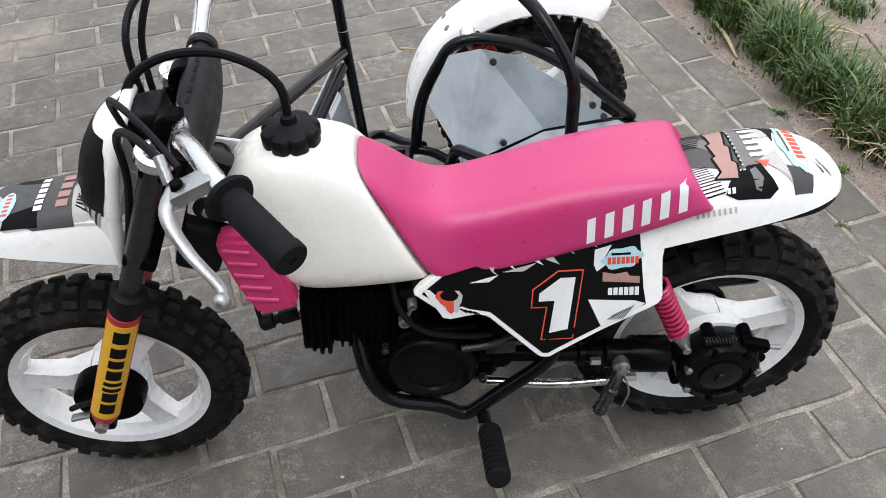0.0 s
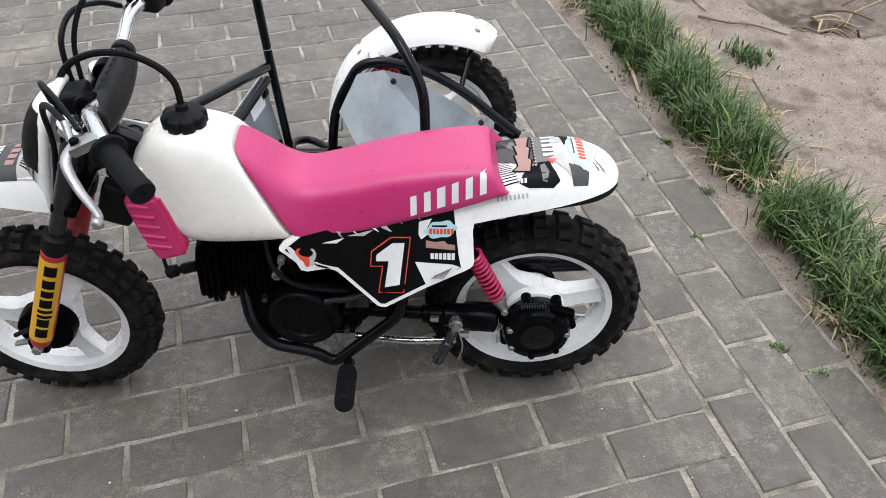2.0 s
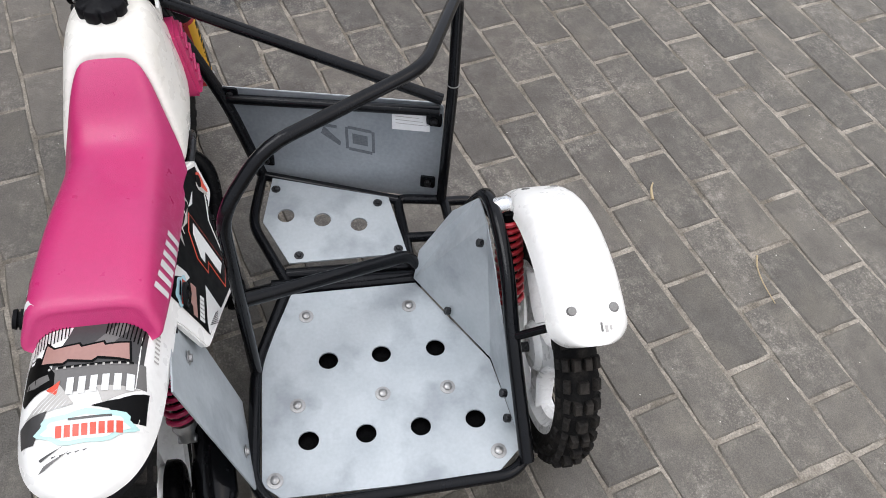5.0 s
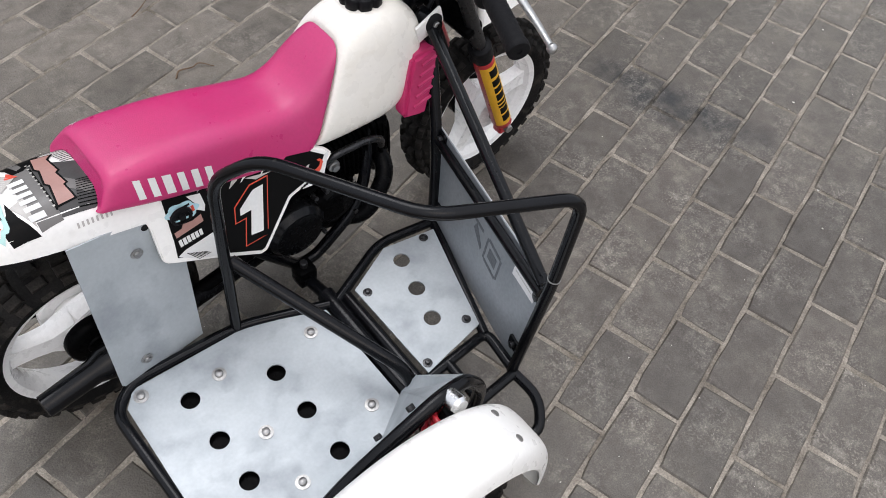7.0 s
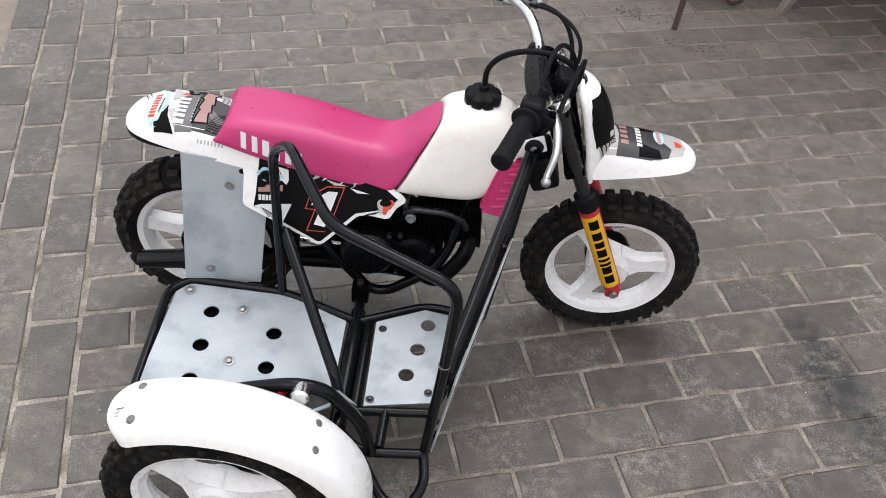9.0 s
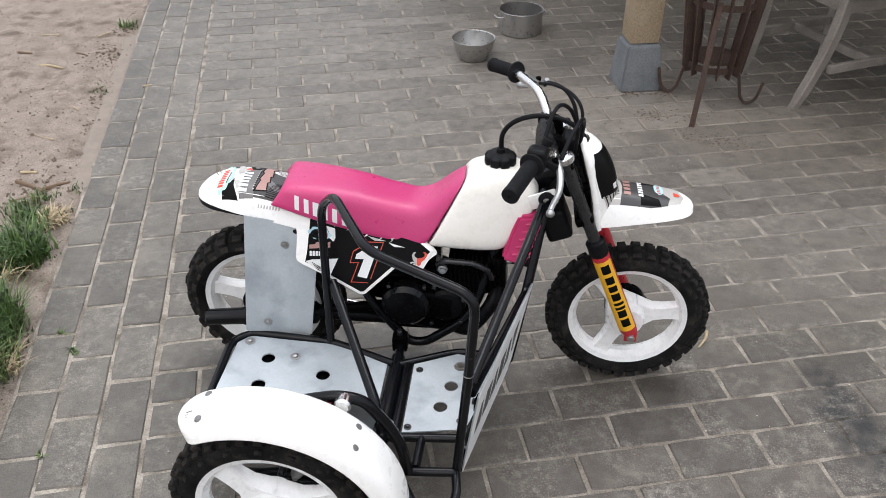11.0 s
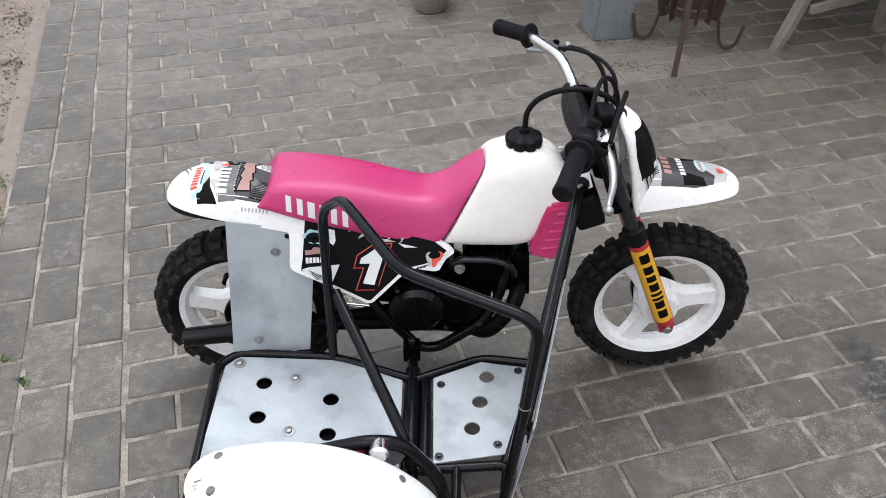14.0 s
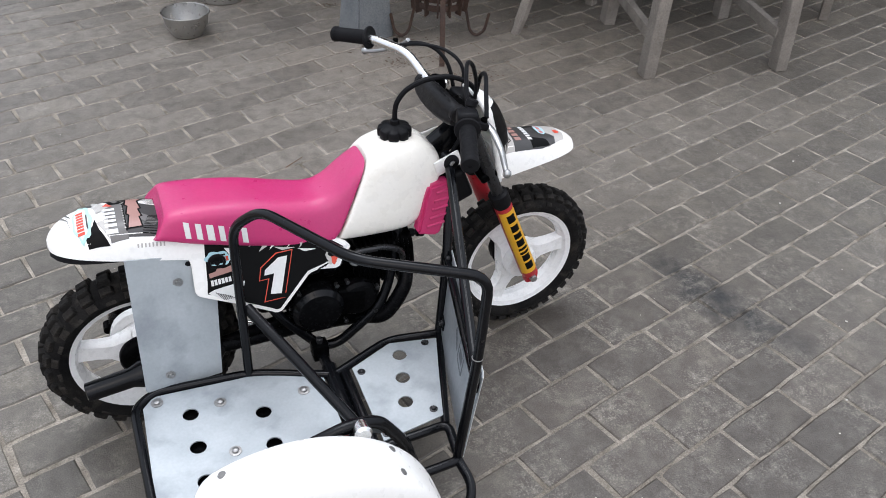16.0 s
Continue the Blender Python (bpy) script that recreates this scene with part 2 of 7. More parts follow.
PLANTER = material("dark_grey_planter", (0.055, 0.055, 0.058), 0.6, 0, 0.2, 30, 0.4, 180, (0.045, 0.042, 0.04), 0.8)
STEEL_BOWL = material("brushed_steel", (0.42, 0.41, 0.39), 0.34, 0.9, 0.12, 40, 0.1, 200)
ROOF_WOOD = material("stained_roof_boards", (0.10, 0.075, 0.055), 0.8, 0, 0.2, 20, 0.3, 120)
WALL_DARK = material("dark_brown_boarding", (0.05, 0.04, 0.035), 0.8, 0, 0.2, 20, 0.3, 120)
FAINT = material("worn_print_on_zinc", (0.17, 0.185, 0.20), 0.55, 0.4, 0.3, 60)
GRIT = material("pale_grit", (0.55, 0.52, 0.47), 0.9, 0, 0.3, 60, spec=0.2)
CLOD = material("brown_soil_clod", (0.15, 0.115, 0.088), 0.95, 0, 0.3, 60, 0.8, 260, spec=0.2)


# ---- mesh helpers ----
def root_pose(ob):
    """The pose of the thing at the top of a part."""
    m = Matrix()
    while ob:
        m = ob.matrix_basis @ m
        ob = ob.parent
    return m


def part(name, bm, mat, parent=None, label="", smooth=True, kind=""):
    """Links a bmesh, drawn in the world, as one mesh object under a thing."""
    me = bpy.data.meshes.new(name)
    bmesh.ops.transform(bm, matrix=root_pose(parent).inverted(), verts=bm.verts)
    bmesh.ops.recalc_face_normals(bm, faces=bm.faces)
    if smooth:
        for fc in bm.faces:
            fc.smooth = True
        for e in bm.edges:
            if len(e.link_faces) == 2 and e.calc_face_angle(0) > radians(38):
                e.smooth = False
    bm.to_mesh(me)
    bm.free()
    me.materials.append(mat)
    ob = new(name, me)
    ob.parent = parent
    tagged(ob, label=label, kind=kind)
    return ob


def thing(name, x, y, z, label, category, group="", kind=""):
    ob = new(name)
    ob.matrix_basis = pose(x, y, z)
    ob.empty_display_size = 0.05
    return tagged(ob, label, category, group, kind)


def shift(bm, m):
    bmesh.ops.transform(bm, matrix=m, verts=bm.verts)
    return bm


def loft(rings, closed=True, caps=True, bm=None):
    """A skin over rings of points, all of one length."""
    bm = bm or bmesh.new()
    made = [[bm.verts.new(p) for p in ring] for ring in rings]
    n = len(rings[0])
    for a, b in zip(made, made[1:]):
        for i in range(n if closed else n - 1):
            j = (i + 1) % n
            bm.faces.new((a[i], a[j], b[j], b[i]))
    if caps and closed:
        bm.faces.new(list(reversed(made[0])))
        bm.faces.new(made[-1])
    return bm


def rounded(points, fillet, steps=5):
    """A polyline with its corners rounded."""
    pts = [Vector(p) for p in points]
    out = [pts[0]]
    for a, b, c in zip(pts, pts[1:], pts[2:]):
        d = min(fillet, (a - b).length * 0.48, (c - b).length * 0.48)
        p, q = b + (a - b).normalized() * d, b + (c - b).normalized() * d
        for k in range(steps + 1):
            t = k / steps
            out.append((1 - t) ** 2 * p + 2 * t * (1 - t) * b + t * t * q)
    return out + [pts[-1]]


def tube(points, r, fillet=0.03, sides=12, bm=None, steps=5, r_end=None):
    """A bent tube along a line of points."""
    pts = rounded(points, fillet, steps) if len(points) > 2 and fillet > 0 else [Vector(p) for p in points]
    rings, side = [], None
    for i, p in enumerate(pts):
        ahead = (pts[min(i + 1, len(pts) - 1)] - pts[max(i - 1, 0)]).normalized()
        if side is None:
            side = ahead.cross(Vector((0, 0, 1)) if abs(ahead.z) < 0.9 else Vector((1, 0, 0))).normalized()
        side = (side - ahead * side.dot(ahead)).normalized()
        up = ahead.cross(side)
        rr = r if r_end is None else r + (r_end - r) * i / (len(pts) - 1)
        rings.append([p + rr * (math.cos(a) * side + math.sin(a) * up) for a in (2 * math.pi * k / sides for k in range(sides))])
    return loft(rings, bm=bm)


def smooth_line(points, steps=6):
    """A Catmull-Rom line through points."""
    p = [Vector(q) for q in points]
    p = [2 * p[0] - p[1]] + p + [2 * p[-1] - p[-2]]
    out = []
    for a, b, c, d in zip(p, p[1:], p[2:], p[3:]):
        for k in range(steps):
            t = k / steps
            out.append(0.5 * (2 * b + (c - a) * t + (2 * a - 5 * b + 4 * c - d) * t * t + (3 * b - a - 3 * c + d) * t ** 3))
    return out + [p[-2]]


def cable(points, r, sides=8, bm=None):
    return tube(smooth_line(points), r, 0, sides, bm)


def lathe(profile, axis_from, axis_to, sides=32, bm=None, closed=False):
    """Revolves (radius, distance along the axis) about the line between two points."""
    a, b = Vector(axis_from), Vector(axis_to)
    d = (b - a).normalized()
    s = d.cross(Vector((0, 0, 1)) if abs(d.z) < 0.9 else Vector((1, 0, 0))).normalized()
    u = d.cross(s)
    rings = [[a + d * h + r * (math.cos(t) * s + math.sin(t) * u) for t in (2 * math.pi * k / sides for k in range(sides))] for r, h in profile]
    if closed:
        rings.append(rings[0])
    bm = loft(rings, caps=not closed, bm=bm)
    if closed:
        bmesh.ops.remove_doubles(bm, verts=bm.verts, dist=1e-6)
    return bm


def rod(a, b, r, sides=14, bevel=0.0, bm=None):
    n = (Vector(b) - Vector(a)).length
    c = min(bevel or r * 0.15, n * 0.3)
    return lathe([(r - c, 0), (r, c), (r, n - c), (r - c, n)], a, b, sides, bm)


def block(sx, sy, sz, bevel=0.003, segments=2):
    bm = bmesh.new()
    bmesh.ops.create_cube(bm, size=1)
    bmesh.ops.scale(bm, vec=(sx, sy, sz), verts=bm.verts)
    if bevel:
        bmesh.ops.bevel(bm, geom=bm.edges[:], offset=bevel, segments=segments, affect="EDGES", profile=0.6)
    return bm


def bar_between(a, b, w, h, bevel=0.003, up=(0, 0, 1)):
    """A squared bar from a to b."""
    a, b = Vector(a), Vector(b)
    d = (b - a)
    x = d.normalized()
    y = Vector(up).cross(x).normalized()
    z = x.cross(y)
    m = Matrix((x, y, z)).transposed().to_4x4()
    m.translation = (a + b) / 2
    return shift(block(d.length, w, h, bevel), m)


def slab(outline, thickness, place, bevel=0.0015):
    """A plate with a given outline of (a, b); place maps (a, b, depth) to the world."""
    bm = bmesh.new()
    front = [bm.verts.new((a, b, 0)) for a, b in outline]
    f = bm.faces.new(front)
    ret = bmesh.ops.extrude_face_region(bm, geom=[f])
    bmesh.ops.translate(bm, vec=(0, 0, -thickness), verts=[v for v in ret["geom"] if isinstance(v, bmesh.types.BMVert)])
    bmesh.ops.recalc_face_normals(bm, faces=bm.faces)
    if bevel:
        bmesh.ops.bevel(bm, geom=[e for e in bm.edges if e.calc_face_angle(0) > 0.5], offset=bevel, segments=2, affect="EDGES")
    for v in bm.verts:
        v.co = place(*v.co)
    return bm


def super_ring(bottom, top, wb, wt, power=4.0, n=32, y0=0.0, belly=0.0):
    """A rounded-box ring across the bike: from a bottom (x, z) to a top (x, z) with half widths."""
    out = []
    for k in range(n):
        a = 2 * math.pi * (k + 0.5) / n
        c, s = math.cos(a), math.sin(a)
        h = 0.5 + 0.5 * math.copysign(abs(s) ** (2 / power), s)
        w = (wb + (wt - wb) * h + belly * math.sin(math.pi * h)) * math.copysign(abs(c) ** (2 / power), c)
        out.append((bottom[0] + (top[0] - bottom[0]) * h, y0 + w, bottom[1] + (top[1] - bottom[1]) * h))
    return out


def spline_rows(rows, steps):
    """Rows of numbers, interpolated smoothly."""
    r = np.array(rows, float)
    p = np.vstack([2 * r[0] - r[1], r, 2 * r[-1] - r[-2]])
    out = []
    for i in range(1, len(p) - 2):
        for k in range(steps):
            t = k / steps
            a, b, c, d = p[i - 1], p[i], p[i + 1], p[i + 2]
            out.append(0.5 * (2 * b + (c - a) * t + (2 * a - 5 * b + 4 * c - d) * t * t + (3 * b - a - 3 * c + d) * t ** 3))
    return out + [p[-2]]


def draped(outline, onto, way, offset=0.0008, cell=0.006, bm=None, far=0.4):
    """A thin sticker: an outline of 3D points near a surface, cut into cells and laid on it along a direction."""
    pts = [Vector(p) for p in outline]
    way = Vector(way).normalized()
    mid = sum(pts, Vector()) / len(pts)
    e1 = (way.cross(Vector((0, 0, 1))) if abs(way.z) < 0.9 else way.cross(Vector((0, 1, 0)))).normalized()
    e2 = way.cross(e1)
    flat = bmesh.new()
    f = flat.faces.new([flat.verts.new(((p - mid).dot(e1), (p - mid).dot(e2), 0)) for p in pts])
    lo = [min(v.co[k] for v in flat.verts) for k in (0, 1)]
    hi = [max(v.co[k] for v in flat.verts) for k in (0, 1)]
    for k in (0, 1):
        c = lo[k] + cell
        while c < hi[k]:
            bmesh.ops.bisect_plane(flat, geom=flat.verts[:] + flat.edges[:] + flat.faces[:], plane_co=(c if k == 0 else 0, c if k == 1 else 0, 0), plane_no=(k == 0, k == 1, 0))
            c += cell
    made, bm = {}, bm or bmesh.new()
    for v in flat.verts:
        p = mid + e1 * v.co.x + e2 * v.co.y
        hit = onto.ray_cast(p - way * far, way, far * 2)
        made[v] = bm.verts.new((hit[0] if hit[0] else p) - way * offset)
    for fc in flat.faces:
        if len({made[v] for v in fc.verts}) >= 3:
            bm.faces.new([made[v] for v in fc.verts])
    flat.free()
    return bm


def surface_of(ob):
    """A ray-castable copy of an object's mesh, in the world."""
    bm = bmesh.new()
    bm.from_mesh(ob.data)
    bmesh.ops.transform(bm, matrix=root_pose(ob), verts=bm.verts)
    tree = BVHTree.FromBMesh(bm)
    bm.free()
    return tree



# ---- ground ----
TH = radians(14.84)
CT, ST = math.cos(TH), math.sin(TH)


def uv(u, v, z=0.0):
    """From the paving's own axes to the world."""
    return Vector((u * CT - v * ST, u * ST + v * CT, z))


def sand_height(u, v):
    edge = min(1.0, max(0.0, (-0.556 - u) / 0.05))
    lumps = 0.010 * noise.noise(Vector((u * 7, v * 7, 1))) + 0.007 * noise.noise(Vector((u * 22, v * 22, 4))) + 0.0045 * noise.noise(Vector((u * 60, v * 60, 9)))
    wide = 0.03 * noise.noise(Vector((u * 1.3, v * 1.3, 2)))
    rise = min(1.0, max(0.0, (-0.75 - u) / 0.8))
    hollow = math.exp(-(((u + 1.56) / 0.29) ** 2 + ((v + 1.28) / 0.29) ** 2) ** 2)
    verge = min(1.0, max(0.0, (-0.60 - u) / 0.06))
    return -0.06 + edge * (0.057 + lumps * (0.35 + 0.65 * verge)) + rise * (wide + 0.01) - 0.15 * hollow


def build_ground():
    us = [-260, -60, -15, -6, -3.4] + [-2.6 + 0.015 * k for k in range(140)] + [-0.4, 0, 2, 6, 20, 60, 260]
    vs = [-260, -60, -15, -5] + [-2.6 + 0.018 * k for k in range(322)] + [3.6, 6, 20, 60, 260]
    verts = [uv(u, v, sand_height(u, v)) for u in us for v in vs]
    n = len(vs)
    faces = [(i * n + j, (i + 1) * n + j, (i + 1) * n + j + 1, i * n + j + 1) for i in range(len(us) - 1) for j in range(n - 1)]
    me = bpy.data.meshes.new("ground")
    me.from_pydata(verts, [], faces)
    me.polygons.foreach_set("use_smooth", [True] * len(faces))
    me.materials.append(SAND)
    tagged(new("ground", me), "dry sandy soil beside the paving", "ground", kind="structure")


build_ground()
U_BODY = -0.2752                       # where the running bond meets the edge courses
pavement = thing("pavement", 0, 0, 0, "grey concrete block paving in running bond with sandy joints", "pavement", kind="structure")


def build_joints():
    us = [-0.597 + 0.012 * k for k in range(210)] + [1.95 + 0.25 * k for k in range(13)] + [8, 14]
    vs = [-9, -4.0, -2.6, -2.0] + [-1.6 + 0.012 * k for k in range(284)] + [2.0, 2.6, 3.8, 9]

    def level(u, v):
        return -0.0028 + 0.0010 * noise.noise(Vector((u * 9, v * 9, 0))) + 0.0017 * noise.noise(Vector((u * 46, v * 46, 7)))

    verts = [uv(u, v, level(u, v)) for u in us for v in vs]
    n = len(vs)
    faces = [(i * n + j, (i + 1) * n + j, (i + 1) * n + j + 1, i * n + j + 1) for i in range(len(us) - 1) for j in range(n - 1)]
    bm = bmesh.new()
    made = [bm.verts.new(p) for p in verts]
    for fc in faces:
        bm.faces.new([made[k] for k in fc])
    part("joint_sand", bm, JOINT, pavement, "pale sand swept into the joints", kind="stuff")


build_joints()


def row_shift(u, v):
    """How far the rows wander off their straight lines, and by how many degrees they turn there."""
    k = 0.010 * math.exp(-(((v - 0.15) / 0.20) ** 2))
    f = (0.60 - u) / 0.8
    return (k * min(1.0, max(0.0, f)), -math.degrees(k / 0.8) if 0 < f < 1 else 0.0)


def paver_mesh(length, width, rough):
    """One block: chamfered top, vertical sides, a slightly uneven outline."""
    rnd = random.Random(rough)
    hx, hy, c = length / 2, width / 2, 0.0026
    along = (-1, -0.55, 0.05, 0.6, 1)
    round_it = [(a, -1) for a in along] + [(a, 1) for a in reversed(along)]
    top, rim, low = [], [], []
    for sx, sy in round_it:
        corner = 1.0 if abs(sx) == 1 else 0.0
        wx, wy = rnd.uniform(-0.0012, 0.0012) * corner, rnd.uniform(-0.0016, 0.0011)
        bite = rnd.uniform(0.0, 0.0028) * corner                 # knocked corners
        px, py = sx * hx + wx - sx * bite * corner, sy * (hy - bite) + wy * sy
        chip = c + rnd.uniform(-0.0008, 0.0018)
        top.append((px - (sx * chip if corner else 0), py - sy * chip, 0))
        rim.append((px, py, -0.003))
        low.append((px, py, -0.05))
    m = len(round_it)
    faces = [tuple(range(m))]
    for k in range(m):
        j = (k + 1) % m
        faces += [(k, m + k, m + j, j), (m + k, 2 * m + k, 2 * m + j, m + j)]
    return top + rim + low, faces


PL, PW_, COURSE = 0.2070, 0.1039, 0.1060
spots = []                             # centre u, centre v, length, width, turn
for k in range(-26, 34):
    v = 0.0248 + PW_ * k
    phase = -0.0619 + (0.5 * PL if k % 2 else 0.0)
    left = U_BODY - (2 * COURSE if v < -1.40 else COURSE if v < -1.20 else 0.0)
    n = math.floor((left - phase) / PL)
    while phase + n * PL < 4.7:
        a, b = max(phase + n * PL, left), phase + (n + 1) * PL
        if b - a > 0.035:
            spots.append(((a + b) / 2, v, b - a - 0.0054, PW_ - 0.0054, 0.0))
        n += 1
for course in range(3):
    off = (0.0675, 0.1655, 0.0605)[course]
    for n in range(-13, 18):
        v = off + PL * n
        if v < (-1.10, -1.30, -9)[course]:
            continue
        u = U_BODY - COURSE * (course + 0.5)
        spots.append((u, v, PL - 0.0060, COURSE - 0.0062, 90.0))

for course, top in ((0, -1.10), (1, -1.30)):      # cut blocks that close the steps
    off = (0.0675, 0.1655)[course]
    first = min(off + PL * n for n in range(-13, 18) if off + PL * n >= top) - PL / 2
    low = 0.0248 + PW_ * (max(k for k in range(-26, 34) if 0.0248 + PW_ * k < (-1.20, -1.40)[course]) + 0.5)
    spots.append((U_BODY - COURSE * (course + 0.5), (first + low) / 2, first - low - 0.006, COURSE - 0.0062, 90.0))



def build_pavers():
    rnd = random.Random(5)
    shared, many_v, many_f = {}, [], []
    for u, v, length, width, turn in spots:
        full = length > 0.19
        dv, da = row_shift(u, v) if not turn else (0.0, 0.0)
        p = uv(u, v + dv)
        m = pose(p.x, p.y, rnd.uniform(-0.0010, 0.0010), rnd.uniform(-0.45, 0.45), rnd.uniform(-0.3, 0.3), 14.84 + turn + da + rnd.uniform(-0.5, 0.5))
        near = -0.70 < u < 1.75 and -1.32 < v < 1.12
        which = rnd.randrange(6)
        if near:
            key = (which, turn) if full else (u, v)
            if key not in shared:
                me = bpy.data.meshes.new("paver")
                vs, fs = paver_mesh(length, width, which)
                me.from_pydata(vs, [], fs)
                me.materials.append(PAVER)
                shared[key] = me
            ob = new("paver", shared[key])
            ob.matrix_basis = m
            ob.parent = pavement
        else:
            vs, fs = paver_mesh(length, width, which)
            n = len(many_v)
            many_v += [m @ Vector(q) for q in vs]
            many_f += [tuple(n + i for i in fc) for fc in fs]
    me = bpy.data.meshes.new("far_pavers")
    me.from_pydata(many_v, [], many_f)
    me.materials.append(PAVER)
    ob = new("far_pavers", me)
    ob.parent = pavement
    tagged(ob, kind="stuff")
# ---- the motorcycle ----
Y0 = 0.006                             # the bike's middle plane
bike = thing("motorcycle", 0.43, Y0, 0, "small white and pink child's motorcycle standing on block paving", "motorcycle")


def wheel(parent, centre, radius, width, spoke_turn, tread_rows, knobs=1.0, name="wheel", hub_half=0.045):
    """A cast three-spoke wheel with a knobbly tyre; its axle runs along y."""
    c = Vector(centre)
    a, b = c - Vector((0, 1, 0)), c + Vector((0, 1, 0))
    hub = part(name, lathe([(q, 1 + hub_half * h) for q, h in ((0.018, -1), (0.034, -0.955), (0.040, -0.667), (0.043, 0), (0.040, 0.667), (0.034, 0.955), (0.018, 1))], a, b, 28),
               WHITE_PAINT, parent, "white cast wheel with three spokes")
    rr = radius - 0.062
    w = width / 2
    rim = lathe([(rr + 0.010, 1 - w * 0.80), (rr + 0.012, 1 - w * 0.72), (rr + 0.001, 1 - w * 0.62), (rr - 0.002, 1 - w * 0.35), (rr - 0.005, 1 - w * 0.2), (rr - 0.005, 1 + w * 0.2),
                 (rr - 0.002, 1 + w * 0.35), (rr + 0.001, 1 + w * 0.62), (rr + 0.012, 1 + w * 0.72), (rr + 0.010, 1 + w * 0.80),
                 (rr - 0.002, 1 + w * 0.68), (rr - 0.006, 1 + w * 0.38), (rr - 0.011, 1 + w * 0.2), (rr - 0.011, 1 - w * 0.2), (rr - 0.006, 1 - w * 0.38), (rr - 0.002, 1 - w * 0.68)],
                a, b, 56, closed=True)
    part("rim", rim, WHITE_PAINT, hub)
    for n in range(3):
        t = radians(spoke_turn + 120 * n)
        out, side = Vector((math.cos(t), 0, math.sin(t))), Vector((-math.sin(t), 0, math.cos(t)))
        rings = []
        for d, wd, th in ((0.024, 0.040, 0.020), (0.042, 0.029, 0.019), (0.060, 0.0185, 0.017), (0.085, 0.0175, 0.015), (rr - 0.016, 0.0195, 0.014), (rr - 0.007, 0.022, 0.014)):
            rings.append([c + out * d + side * (wd * x) + Vector((0, th * y, 0)) for x, y in
                          ((-1, -0.6), (-0.86, -0.95), (-0.4, -0.90), (0.4, -0.90), (0.86, -0.95), (1, -0.6), (1, 0.6), (0.86, 0.95), (0.4, 0.90), (-0.4, 0.90), (-0.86, 0.95), (-1, 0.6))])
        part("spoke", loft(rings), WHITE_PAINT, hub)
    body = radius - 0.011
    prof = [(rr + 0.006, -w * 0.70), (rr + 0.014, -w * 0.95), (rr + 0.026, -w * 1.06), (body - 0.016, -w * 0.97), (body - 0.005, -w * 0.62), (body, -w * 0.25),
            (body, w * 0.25), (body - 0.005, w * 0.62), (body - 0.016, w * 0.97), (rr + 0.026, w * 1.06), (rr + 0.014, w * 0.95), (rr + 0.006, w * 0.70)]
    bm = lathe([(r, 1 + h) for r, h in prof], a, b, 72, closed=True)
    tyre = part("tyre", bm, RUBBER, parent, "black knobbly off-road tyre")
    back = root_pose(parent).inverted()
    shared = {}

    def knob(n, y, lean, length, wide, high, base):
        """One tread block; blocks of one kind share a mesh and are turned round the axle."""
        key = (round(y, 5), round(lean, 3), length)
        if key not in shared:
            o, sd = Vector((math.cos(lean), math.sin(lean), 0)), Vector((0, 0, 1))
            g = sd.cross(o)
            p = c + Vector((base, y, 0))
            ln, wd = length * knobs, wide * (0.6 + 0.4 * knobs)
            ring = lambda k, up: [back @ (p + sd * (ln * k * a) + g * (wd * k * b) + o * up) for a, b in ((-1, -1), (1, -1), (1, 1), (-1, 1))]
            kb = loft([ring(1.0, -0.004), ring(0.90, high * 0.82), ring(0.74, high)])
            bmesh.ops.recalc_face_normals(kb, faces=kb.faces)
            shared[key] = bpy.data.meshes.new("tread_knob")
            kb.to_mesh(shared[key])
            kb.free()
            shared[key].materials.append(TREAD)
        ob = new("tread_knob", shared[key])
        hub_at = back @ c
        ob.matrix_basis = Matrix.Translation(hub_at) @ Matrix.Rotation(-2 * math.pi * n / tread_rows, 4, "Y") @ Matrix.Translation(-hub_at)
        ob.parent = tyre

    for n in range(tread_rows):
        odd = n % 2
        if odd:
            knob(n, -w * 0.27, 0, 0.0098, w * 0.20, 0.010, body), knob(n, w * 0.27, 0, 0.0098, w * 0.20, 0.010, body)
        else:
            knob(n, 0, 0, 0.0100, w * 0.27, 0.010, body)
        for sd in (-1, 1):
            knob(n, sd * w * 0.66, sd * 0.55, 0.0101, w * 0.18, 0.0085, body - 0.006)
            knob(n, sd * w * (0.90 if odd else 0.95), sd * 1.1, 0.0085, w * (0.16 if odd else 0.11), 0.0055 if odd else 0.004, body - (0.019 if odd else 0.024))
    return hub


# wheels
REAR = Vector((0.018, Y0, 0.189))
FRONT = Vector((0.865, 0.020, 0.187))
rear_wheel = wheel(bike, REAR, 0.192, 0.078, 170, 28, 1.30)
front_wheel = wheel(bike, FRONT, 0.188, 0.068, 6, 36)
part("valve", rod(FRONT + Vector((-0.035, 0.02, 0.110)), FRONT + Vector((-0.030, 0.028, 0.088)), 0.0045), BLACK, front_wheel)
part("brake_drum", lathe([(0.02, 0), (0.046, 0.002), (0.048, 0.012), (0.048, 0.03), (0.02, 0.03)], FRONT + Vector((0, 0.050, 0)), FRONT + Vector((0, 0.02, 0)), 32), ENGINE, front_wheel, "black front brake drum plate")
part("brake_arm", bar_between(FRONT + Vector((0.005, 0.056, -0.01)), FRONT + Vector((0.055, 0.058, -0.02)), 0.012, 0.006), ALLOY, front_wheel)

